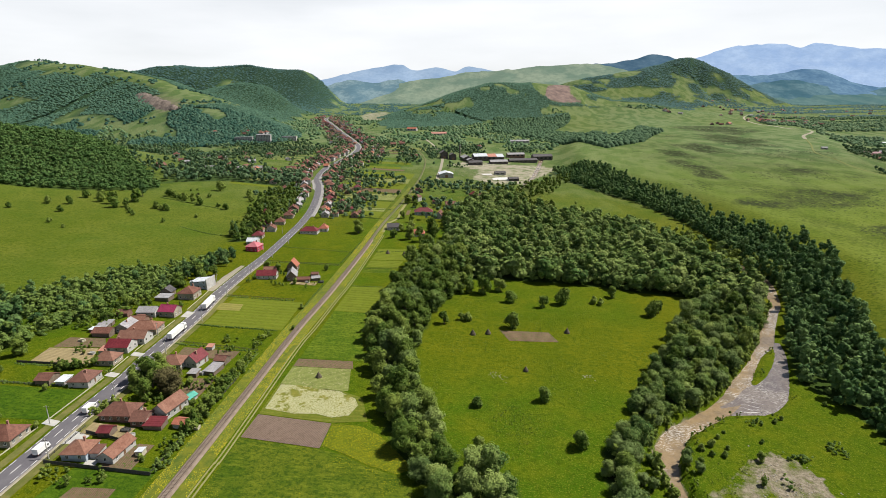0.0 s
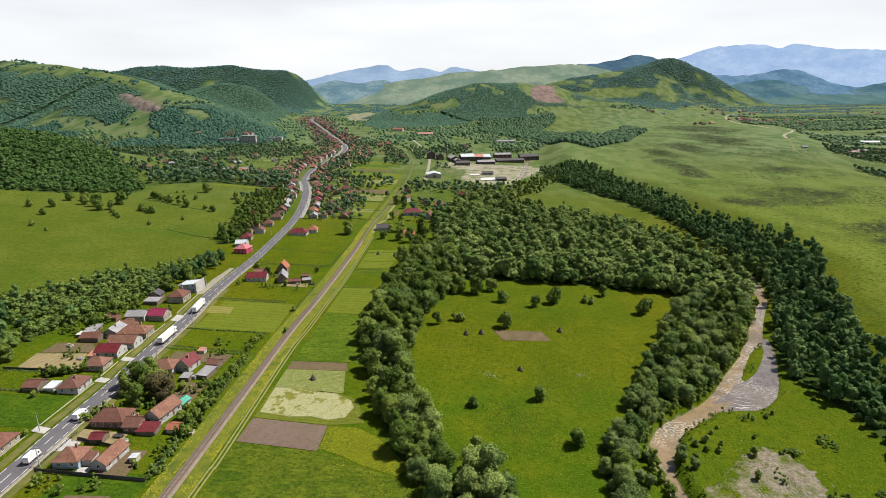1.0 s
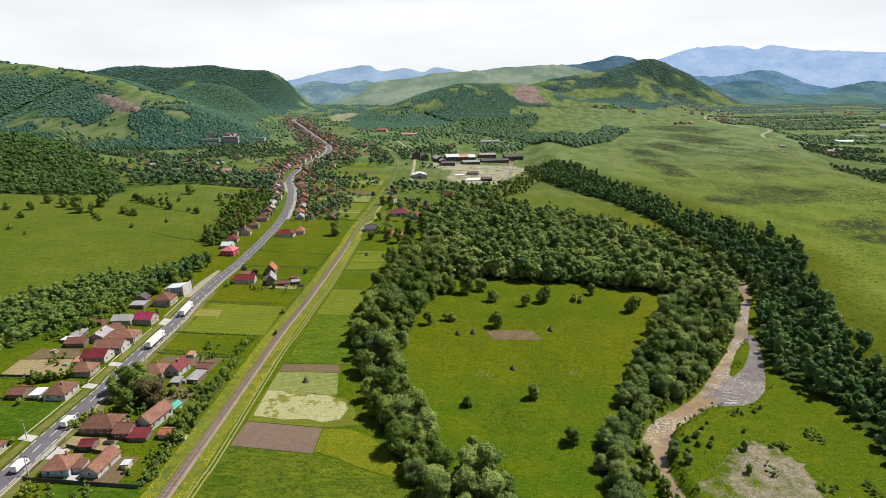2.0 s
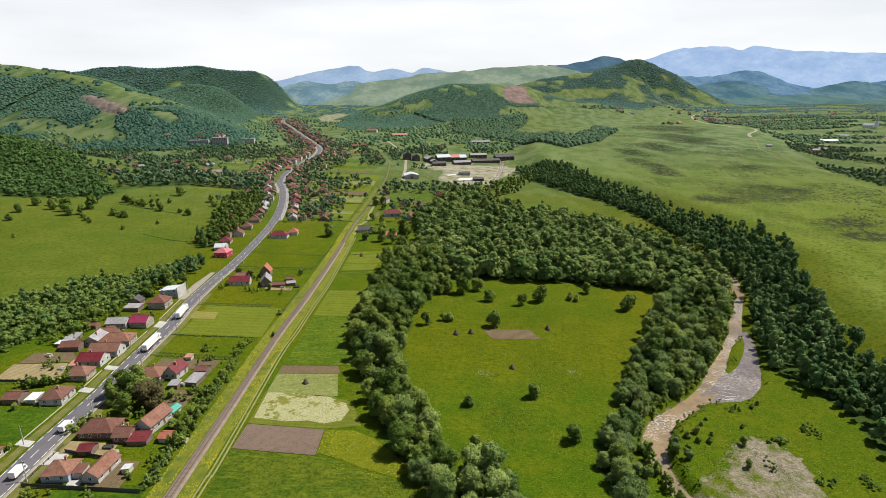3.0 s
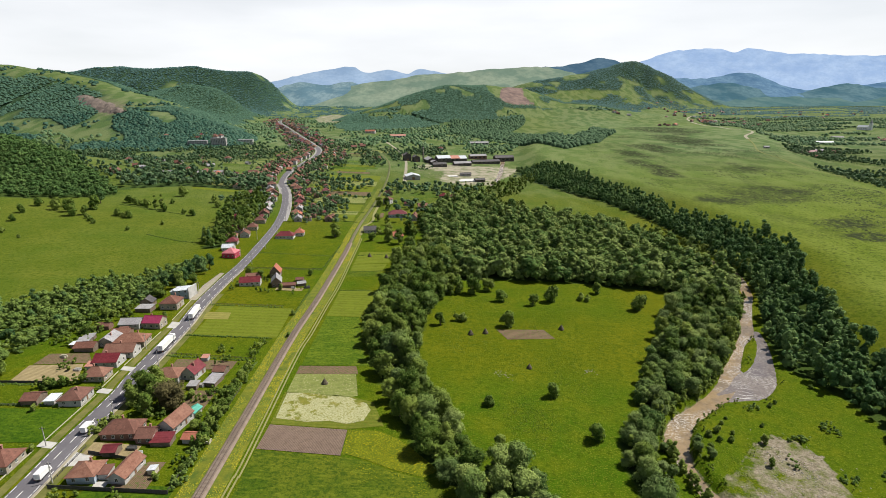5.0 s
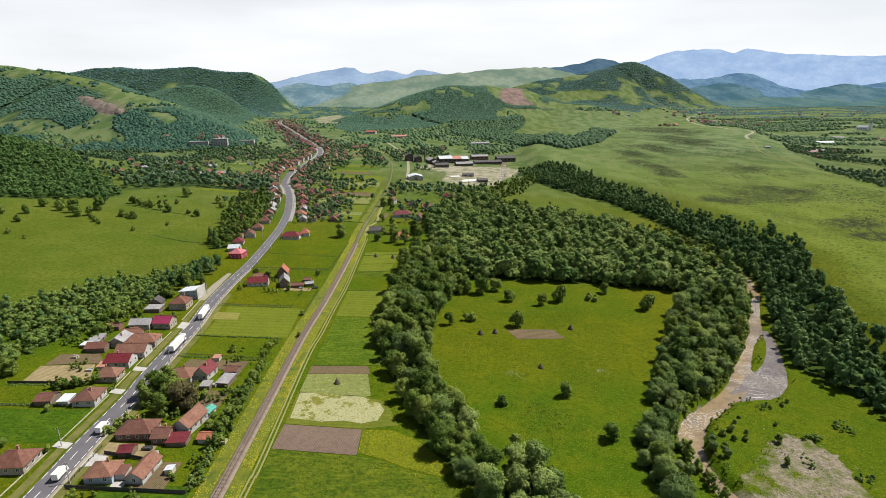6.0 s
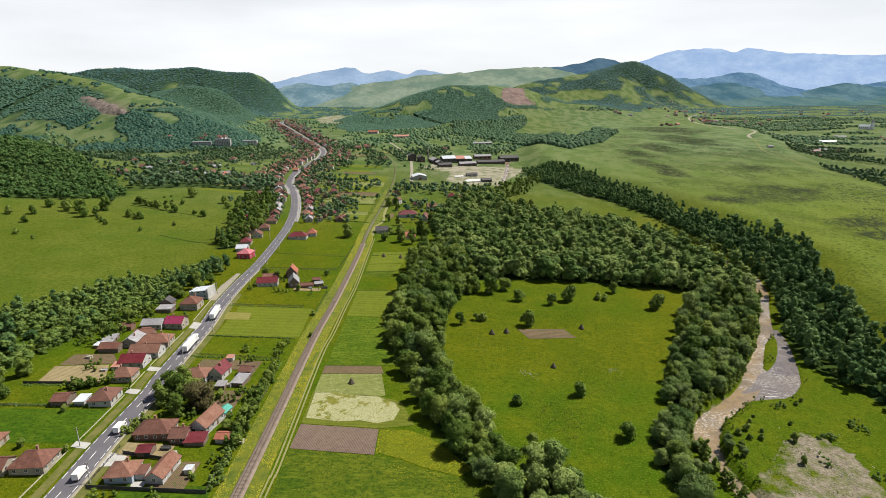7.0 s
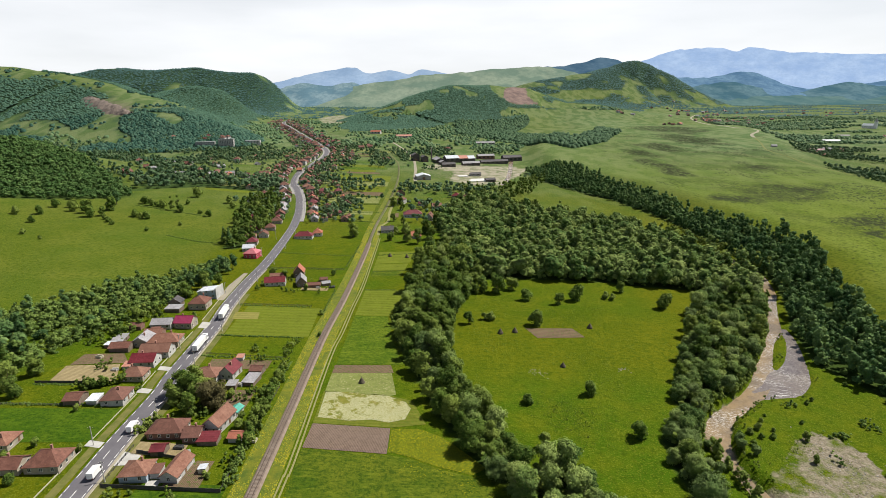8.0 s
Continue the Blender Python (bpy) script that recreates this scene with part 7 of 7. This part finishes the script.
def lorry(y):
    root = tagged(new("articulated_lorry"), "white articulated lorry with a box trailer", "lorry", "lorries on the road")
    part("trailer", bevelled(-1.25, 1.25, -8.2, 5.0, 1.15, 3.95), M_WHITE_PAINT, root)
    bm = bmesh.new()
    box(bm, -0.5, 0.5, -8.0, 7.6, 0.75, 1.13)
    box(bm, -1.2, 1.2, -3.0, -0.5, 0.55, 1.1)
    part("chassis", bm, M_CHASSIS, root)
    bm = bevelled(-1.22, 1.22, 5.7, 8.0, 0.6, 3.6, 0.18)
    for v in bm.verts:
        if v.co.z > 2.2 and v.co.y > 7.4:
            v.co.y -= 0.25
    cab = part("cab", bm, M_WHITE_PAINT, root)
    bm = bmesh.new()
    box(bm, -1.08, 1.08, 7.70, 7.85, 1.9, 2.8)
    for s in (-1, 1):
        box(bm, s * 1.2 - 0.04, s * 1.2 + 0.04, 6.6, 7.5, 1.9, 2.7)
    part("windscreen", bm, M_GLASS, cab)
    part("wind_deflector", bevelled(-1.1, 1.1, 5.6, 7.0, 3.6, 4.0, 0.15), M_WHITE_PAINT, cab)
    for s in (-1, 1):
        for yy in (-6.6, -5.3, -4.0, 4.4, 7.0):
            wheel(root, s * 1.05, yy, 0.5, 0.36)
        bm = bmesh.new()
        box(bm, s * 1.0 - 0.18, s * 1.0 + 0.18, -8.26, -8.19, 0.95, 1.1)
        part("tail_light", bm, M_LAMP_RED, root)
    bm = bmesh.new()
    box(bm, -0.03, 0.03, -8.24, -8.19, 1.25, 3.85)
    part("door_seam", bm, M_CHASSIS, root)
    on_road(root, y, 1.9)


def delivery_van(y):
    root = tagged(new("delivery_van"), "white delivery van with a box body", "van", "vans on the road")
    part("box_body", bevelled(-1.05, 1.05, -3.2, 1.2, 0.75, 3.0), M_WHITE_PAINT, root)
    bm = bevelled(-1.0, 1.0, 1.25, 3.2, 0.45, 2.3, 0.12)
    for v in bm.verts:
        if v.co.y > 2.6 and v.co.z > 1.3:
            v.co.y -= 0.7
    cab = part("cab", bm, M_WHITE_PAINT, root)
    bm = bmesh.new()
    for s in (-1, 1):
        box(bm, s * 0.99 - 0.03, s * 0.99 + 0.03, 1.5, 2.2, 1.4, 2.1)
    part("side_window", bm, M_GLASS, cab)
    bm = bmesh.new()
    box(bm, -0.9, 0.9, -3.0, 2.8, 0.35, 0.74)
    part("chassis", bm, M_CHASSIS, root)
    for s in (-1, 1):
        for yy in (-2.0, 2.2):
            wheel(root, s * 0.88, yy, 0.36, 0.24)
        bm = bmesh.new()
        box(bm, s * 0.9 - 0.1, s * 0.9 + 0.1, -3.26, -3.19, 0.8, 1.05)
        part("tail_light", bm, M_LAMP_RED, root)
    on_road(root, y, 1.9)


def car(y):
    root = tagged(new("car"), "dark blue hatchback car on the road", "car")
    bm = bevelled(-0.86, 0.86, -2.1, 2.1, 0.3, 0.92, 0.14)
    body = part("body", bm, M_BLUE_PAINT, root, smooth=True)
    bm = bevelled(-0.74, 0.74, -1.8, 0.8, 0.85, 1.44, 0.1)
    for v in bm.verts:
        if v.co.z > 1.2:
            v.co.x *= 0.86
            v.co.y = v.co.y * 0.72 - 0.1
    part("window_band", bm, M_GLASS, root)
    part("roof", bevelled(-0.62, 0.62, -1.4, 0.45, 1.42, 1.48, 0.02), M_BLUE_PAINT, body)
    for s in (-1, 1):
        for yy in (-1.3, 1.3):
            wheel(root, s * 0.78, yy, 0.31, 0.2)
        bm = bmesh.new()
        box(bm, s * 0.68 - 0.12, s * 0.68 + 0.12, -2.13, -2.08, 0.65, 0.8)
        part("tail_light", bm, M_LAMP_RED, root)
    on_road(root, y, 1.8)


lorry(253)
lorry(294)
car(221)
delivery_van(181)
delivery_van(155)


# ---- haystacks ----
M_HAY = plain("old_grey_hay", (0.075, 0.063, 0.044), (0.145, 0.12, 0.082), 1.2, 0.95, 0.8, 0.15)


def haystack(x, y, s):
    rng = np.random.default_rng(int(abs(x) * 7 + y))
    root = tagged(new("haystack"), "small dark weathered haystack round a pole", "haystack", "haystacks in the meadow")
    bm = bmesh.new()
    rings = []
    for r, z in ((1.65, -0.2), (1.75, 0.3), (1.5, 0.9), (1.1, 1.7), (0.6, 2.5), (0.15, 3.2)):
        rings.append([bm.verts.new((r * rng.uniform(0.9, 1.1) * math.cos(k * math.tau / 14), r * rng.uniform(0.9, 1.1) * math.sin(k * math.tau / 14), z * rng.uniform(0.97, 1.03))) for k in range(14)])
    for a, b in zip(rings, rings[1:]):
        for k in range(14):
            bm.faces.new((a[k], a[(k + 1) % 14], b[(k + 1) % 14], b[k]))
    bm.faces.new(rings[-1])
    part("hay", bm, M_HAY, root, smooth=True)
    bm = bmesh.new()
    tube(bm, (0, 0, 2.8), (0.1, 0, 3.9), 0.06, 0.04, 6)
    part("pole", bm, M_BARK, root)
    root.matrix_basis = pose(x, y, float(height(x, y)), 0, 0, rng.uniform(0, 360)) @ Matrix.Diagonal((s, s, s, 1))


for hx, hy, hs in ((-54.9, 221.5, 0.85), (15.6, 281, 0.95), (24.2, 283.5, 0.95), (69.8, 292.5, 0.95), (42.6, 243, 0.8), (-59, 428, 1.0), (-45, 426.5, 1.0)):
    haystack(hx, hy, hs)


# ---- poles, fences, walls, yards ----
def utility_pole(x, y, high):
    root = tagged(new("utility_pole"), "grey concrete power pole beside the road", "pole", "power poles along the road")
    bm = bmesh.new()
    tube(bm, (0, 0, -0.5), (0, 0, high), 0.2, 0.12, 8)
    part("post", bm, M_CONCRETE, root)
    bm = bmesh.new()
    box(bm, -0.9, 0.9, -0.06, 0.06, high - 0.7, high - 0.58)
    arm = part("crossarm", bm, M_CHASSIS, root)
    for s in (-0.8, 0, 0.8):
        bm = bmesh.new()
        tube(bm, (s, 0, high - 0.58), (s, 0, high - 0.36), 0.06, 0.04, 6)
        part("insulator", bm, M_FRAME, arm)
    root.matrix_basis = pose(x, y, float(height(x, y)), 0, 0, 4)


for i, py in enumerate((152, 190, 232, 272, 312, 354, 396, 440, 490, 545, 600)):
    px = float(np.interp(py, ROAD[:, 1], ROAD[:, 0]))
    utility_pole(px + 6.6, py, 8.2)
for py in (171, 250, 330, 415, 470):
    px = float(np.interp(py, ROAD[:, 1], ROAD[:, 0]))
    utility_pole(px - 7.4, py, 8.0)


def fence(a, b, high, material, label, solid=True, group="garden fences"):
    """Posts and boarded panels from a to b."""
    root = tagged(new("fence"), label, "fence", group)
    n = max(2, int(math.hypot(b[0] - a[0], b[1] - a[1]) / 2.4))
    turn = math.degrees(math.atan2(b[1] - a[1], b[0] - a[0]))
    step_len = math.hypot(b[0] - a[0], b[1] - a[1]) / n
    post = shared("post", lambda bm: box(bm, -0.07, 0.07, -0.07, 0.07, -0.4, high + 0.1), material)
    if solid:
        panel = shared("panel", lambda bm: box(bm, 0.07, step_len - 0.07, -0.03, 0.03, 0.05, high), material)
    else:
        panel = shared("rail", lambda bm: (box(bm, 0.07, step_len - 0.07, -0.03, 0.03, high * 0.35, high * 0.35 + 0.12), box(bm, 0.07, step_len - 0.07, -0.03, 0.03, high * 0.8, high * 0.8 + 0.12)), material)
    for i in range(n + 1):
        x, y = a[0] + (b[0] - a[0]) * i / n, a[1] + (b[1] - a[1]) * i / n
        m = pose(x, y, float(height(x, y)), 0, 0, turn)
        piece("post", post, root, m)
        if i < n:
            piece("panel" if solid else "rail", panel, root, m)


M_DARKFENCE = plain("dark_fence_boards", (0.05, 0.05, 0.05), (0.09, 0.085, 0.08), 2.0, 0.9)
M_PALEWALL = plain("pale_wall", (0.40, 0.37, 0.27), (0.50, 0.47, 0.36), 1.0, 0.9)
fence((-130, 149.5), (-91, 148.5), 1.5, M_DARKFENCE, "dark boarded garden fence by the plots")
fence((-128, 167.5), (-112, 164.5), 1.4, M_DARKFENCE, "dark boarded fence between two yards")
fence((-130.5, 150), (-131, 171), 1.1, M_DARKFENCE, "dark fence along the front garden", False)
fence((-147.3, 136), (-147.8, 168), 0.55, M_PALEWALL, "low pale garden wall along the road")
fence((-147.8, 174), (-148.6, 206), 0.55, M_PALEWALL, "low pale wall beside the green field")
fence((-149.5, 212), (-150.5, 226), 0.55, M_PALEWALL, "low pale wall in front of houses")
fence((-151, 232), (-152.5, 270), 0.55, M_PALEWALL, "low pale wall in front of houses")
fence((-154, 286), (-157, 318), 0.55, M_PALEWALL, "low pale wall in front of houses")
fence((-196, 213), (-164, 214.5), 1.2, M_DARKFENCE, "dark old fence below the dry yard")
fence((-205, 195.5), (-160, 196.5), 1.0, M_DARKFENCE, "dark wire fence along the green field", False)
fence((-135, 245), (-93, 242.5), 1.0, M_DARKFENCE, "dark wire fence between hay plots", False)
fence((-141, 312), (-98, 312.5), 1.0, M_DARKFENCE, "dark wire fence between hay plots", False)
fence((-146, 386.5), (-90, 389), 1.0, M_DARKFENCE, "dark wire fence behind the farm", False)
fence((-91.5, 149), (-90.5, 215), 1.1, M_DARKFENCE, "dark garden fence beside the railway", False)


def yard(points, material, label):
    ob = field(points, material, label, 0.16)
    ob.name = "pavement"
    ob["category"], ob["group"] = "yard", "yards and driveways"
    return ob


yard([(-142.5, 169.5), (-142.5, 173), (-148.5, 174), (-148.5, 170.5)], M_CONCRETE, "pale concrete driveway over the verge")
yard([(-144, 207), (-144, 210.5), (-150, 211.5), (-149.5, 207.5)], M_CONCRETE, "pale concrete driveway over the verge")
yard([(-145, 227), (-145.3, 230.5), (-151, 231.5), (-150.5, 227.5)], M_CONCRETE, "pale concrete driveway over the verge")
yard([(-147.4, 275), (-147.8, 283), (-153, 284), (-152.2, 275.5)], M_CONCRETE, "pale concrete driveway over the verge")
yard([(-132.5, 160), (-132.5, 168), (-125.5, 166), (-126, 161)], M_CONCRETE, "pale concrete yard in front of the house")
yard([(-116.5, 149.8), (-112.5, 149.8), (-112.5, 154), (-117, 153)], M_CONCRETE, "pale concrete yard beside the barn")
yard([(-130, 166.5), (-112, 166), (-112, 173), (-130, 174)], M_STRAW, "trodden bare earth farm yard")
yard([(-111, 150), (-99, 150), (-99, 164), (-105, 164), (-111, 152)], M_PLOUGH_WEEDY, "dug vegetable beds behind the barn")
yard([(-111, 195), (-100, 197), (-100, 212), (-110, 212)], M_PLOUGH_WEEDY, "brown garden bed between trees")
yard([(-129, 229), (-101, 232), (-101, 240), (-130, 240)], M_PLOUGH_WEEDY, "brown vegetable garden behind the houses")
yard([(-154, 318), (-158.5, 318), (-161, 345), (-160, 372), (-157, 372)], M_VERGE, "gravel lay-by beside the road")
yard([(-112, 341), (-94, 341), (-94, 347), (-104, 345), (-112, 346)], M_STRAW, "bare trodden farm yard")


def garden_clutter():
    """Woodpiles, parked cars and boxes in the yards."""
    rng = np.random.default_rng(44)
    for x, y, w, l, h, name, lab, mat in ((-114.5, 170.5, 3.6, 1.6, 1.2, "woodpile", "grey stack of firewood in the yard", M_DARKFENCE), (-110.6, 168, 2.6, 1.8, 1.0, "woodpile", "grey stack of firewood in the yard", M_CONCRETE), (-100.6, 158.5, 2.6, 2.6, 2.0, "privy", "small white garden hut", M_PALEWALL), (-89.5, 176, 3.0, 2.0, 1.3, "woodpile", "pale stack of boards by the shed", M_PALEWALL), (-108, 216, 2.5, 2.0, 1.6, "woodpile", "grey stack of boards by the sheds", M_CONCRETE), (-176, 215, 2.4, 1.6, 1.2, "woodpile", "pale stack of boards in the dry yard", M_PALEWALL), (-169, 226, 3.0, 1.8, 1.2, "woodpile", "grey stack of boards by the house", M_CONCRETE), (-183, 238, 3.0, 2.0, 1.4, "woodpile", "pale heap of boards by the garden", M_PALEWALL), (-101, 346, 3, 2, 1.2, "woodpile", "grey stack of boards on the farm", M_CONCRETE), (-92, 348, 4, 3, 1.4, "woodpile", "brown heap of boards on the farm", M_DARKFENCE)):
        root = tagged(new(name), lab, name if name != "privy" else "garden hut", "yard clutter")
        if name == "privy":
            bm = bmesh.new()
            box(bm, -w / 2, w / 2, -l / 2, l / 2, -0.3, h)
            part("wall", bm, M_PALEWALL, root)
            bm = bmesh.new()
            c = box(bm, -w / 2 - 0.2, w / 2 + 0.2, -l / 2 - 0.2, l / 2 + 0.2, h + 0.01, h + 0.12)
            for v in c:
                v.co.z += 0.2 if v.co.x > 0 else 0
            part("roof", bm, ROOFS["white"], root)
        else:
            for k in range(6):
                bm = bmesh.new()
                y0 = -l / 2 + l * k / 6
                box(bm, -w / 2 * rng.uniform(0.85, 1), w / 2 * rng.uniform(0.85, 1), y0, y0 + l / 6.5, -0.3, h * rng.uniform(0.6, 1))
                part("board" if "board" in lab else "log", bm, mat, root)
        root.matrix_basis = pose(x, y, float(height(x, y)), 0, 0, rng.uniform(-20, 20))


garden_clutter()


def stones(x, y, n, spread, seed):
    rng = np.random.default_rng(seed)
    verts, tris = [], []
    v, t = ICO[1]
    for i in range(n):
        px, py = x + rng.normal() * spread, y + rng.normal() * spread
        r = rng.uniform(0.12, 0.4)
        tris.append(t + len(v) * i)
        verts.append(v * r * (1, 1, 0.6) * rng.uniform(0.8, 1.2, (len(v), 1)) + (px, py, float(height(px, py))))
    tagged(tri_mesh("stones", np.vstack(verts), np.vstack(tris), M_STONE), "scattered pale stones in the grass", "stones", kind="stuff")


stones(28, 236, 26, 2.2, 3)
stones(72, 242, 14, 1.6, 4)
stones(130, 165, 220, 10, 5)
stones(112, 150, 80, 7, 6)


# ---- tracks to the works and over the plateau ----
def track(points, half, material, label):
    line = smooth_line(points, 6)
    tagged(ribbon("track", line, [(-half, 0.05), (-half * 0.9, 0.3), (half * 0.9, 0.3), (half, 0.05)], material), label, "track", kind="structure")


track([(-20, 800), (-36, 800), (-52, 830), (-56, 900), (-58, 965), (-69, 1120), (-104, 1300), (-143, 1450)], 2.6, M_VERGE, "pale gravel road to the works")
track([(-15, 1090), (20, 1080), (70, 1085), (130, 1130)], 1.6, M_VERGE, "pale gravel road inside the works")
track([(760, 740), (685, 810), (650, 870), (638, 938), (646, 1016), (666, 1117), (745, 1276), (800, 1400)], 1.7, M_SOFT_TRACK, "faint dirt track over the plateau")
track([(375, 1367), (431, 1510), (470, 1600)], 4, M_VERGE, "pale dirt road over the pasture")
track([(800, 1400), (835, 1474), (900, 1560), (950, 1661), (908, 1731), (1072, 2338), (1250, 2700)], 4, M_VERGE, "pale dirt road to the village of the plain")
track([(-76, 497), (-78, 530), (-72, 560), (-74, 600), (-74, 660)], 1.5, M_TRACK, "pale lane beside the railway")


def riffle():
    """Low ridges of white water across the shallow arm of the river."""
    rng = np.random.default_rng(61)
    verts, faces = [], []
    for row in range(9):
        ax, ay = 148.5 - 1.75 * row, 246.5 - 2.7 * row
        reach = rng.uniform(9, 14)
        n = len(verts)
        for i in range(30):
            u = i / 29
            w = 0.4 * math.sin(math.pi * u) * rng.uniform(0.2, 1.6) + 0.03
            px, py = ax + reach * u, ay - 2.0 * u + 0.5 * math.sin(u * 7 + row) + rng.normal() * 0.15
            for off, up in ((-w, -0.06), (0, 0.12), (w, -0.06)):
                verts.append((px, py + off, -8.97 - 0.02 * (ay - 222) + up))
        for i in range(29):
            for j in range(2):
                a = n + i * 3 + j
                faces.append((a, a + 1, a + 4, a + 3))
    tagged(link_mesh("riffle", verts, faces, M_FOAM), "low ridges of white water over the shallows", "riffle", kind="structure")


M_FOAM = plain("white_water", (0.42, 0.40, 0.38), (0.62, 0.60, 0.57), 0.9, 0.5, 0.4)
riffle()


# ---- weeds and shrubs of the railway and the gardens ----
M_YELLOW_FLOWER = plain("yellow_blossom", (0.22, 0.205, 0.010), (0.36, 0.315, 0.010), 0.8, 0.9)


def rail_flowers():
    rng = np.random.default_rng(71)
    y = rng.uniform(100, 560, 26000)
    off = np.where(rng.random(len(y)) < 0.5, rng.uniform(2.4, 6.8, len(y)), -rng.uniform(2.4, 7.4, len(y)))
    x = np.interp(y, RAIL[:, 1], RAIL[:, 0]) + off
    k = hash_noise(x * 3, y, 9, 72) > 0.36
    yellow = k & (rng.random(len(y)) < 0.3 + 0.75 * hash_noise(x * 2, y, 14, 75))
    stand("yellow_flowers", "yellow flowering weeds beside the railway", x[yellow], y[yellow], DISTANT_CROWNS, (0.014, 0.056), M_YELLOW_FLOWER, rng, 1.4, "flowers")
    green = k & ~yellow
    stand("weeds", "green weeds beside the railway", x[green], y[green], DISTANT_CROWNS, (0.02, 0.065), M_TUFT, rng, 1.4, "weeds")


def garden_shrubs():
    """Low shrubs round the houses and sheds near the road."""
    rng = np.random.default_rng(73)
    # dense rows of bushes along the plot edges
    for (ax, ay), (bx, by), n, wide, sizes, leaf in (((-172, 209.5), (-156, 220), 46, 1.6, (0.22, 0.42), M_LEAF), ((-90.5, 172), (-93.5, 214), 80, 1.5, (0.16, 0.46), M_LEAF), ((-93.5, 214), (-96, 262), 50, 1.1, (0.10, 0.30), M_LEAF), ((-90, 148), (-90.5, 171), 34, 1.0, (0.10, 0.28), M_SCRUB), ((-133, 177), (-131, 190), 26, 1.2, (0.14, 0.3), M_LEAF)):
        f = rng.random(n)
        stand("bush_row", "dense row of green bushes at the garden edge", ax + (bx - ax) * f + rng.normal(size=n) * wide, ay + (by - ay) * f, NEAR_CROWNS, sizes, leaf, rng, 0.95, "bushes")
    homes = np.array([ob.matrix_basis.translation[:2] for ob in scene.objects if ob.parent is None and ob.name.split(".")[0] in ("house", "shed", "barn", "farm_building", "outbuilding", "lean_to")])
    homes = homes[homes[:, 1] < 420]
    x, y = rng.uniform(-205, -90, 5000), rng.uniform(135, 360, 5000)
    d = np.min(np.hypot(x[:, None] - homes[None, :, 0], y[:, None] - homes[None, :, 1]), axis=1)
    road = np.abs(x - np.interp(y, ROAD[:, 1], ROAD[:, 0]))
    k = (d > 8.5) & (d < 17) & (road > 9.5) & (hash_noise(x, y, 7, 74) > 0.62) & ~((x < -146) & (y < 199))
    stand("garden_shrubs", "small green shrubs in the gardens", x[k], y[k], MID_CROWNS, (0.12, 0.34), M_LEAF, rng, 1.0, "shrubs")


rail_flowers()
garden_shrubs()


# ---- bare rock face on the western hill ----
def rock_face():
    rng = np.random.default_rng(81)
    n, rows = 46, 9
    verts, tris = [], []
    for i in range(n):
        f = i / (n - 1)
        top = (-1022 + 200 * f, 1640 - 95 * f - 62 * f * f)
        foot = (top[0] - 22 + 18 * f, top[1] - 62 * math.sin(math.pi * (0.12 + 0.8 * f)) - 4)
        for j in range(rows):
            g = j / (rows - 1)
            x, y = top[0] + (foot[0] - top[0]) * g, top[1] + (foot[1] - top[1]) * g
            crag = 7.5 * math.sin(math.pi * g) * (0.35 + float(hash_noise(i * 9.0, j * 3.0, 22, 82))) + rng.uniform(-1.6, 1.6)
            verts.append((x + rng.uniform(-2, 2), y + rng.uniform(-2, 2), float(height(x, y)) - 1.5 + crag))
    for i in range(n - 1):
        for j in range(rows - 1):
            p = i * rows + j
            tris += [(p, p + 1, p + rows + 1), (p, p + rows + 1, p + rows)]
    ob = tri_mesh("rock_face", np.array(verts), np.array(tris), M_CLIFF)
    tagged(ob, "bare grey-brown rock face on the hillside", "rock", kind="structure")


M_CLIFF = plain("weathered_rock", (0.085, 0.068, 0.058), (0.185, 0.148, 0.125), 0.05, 0.95, 0.6, 1.0, fine=0.3)
rock_face()
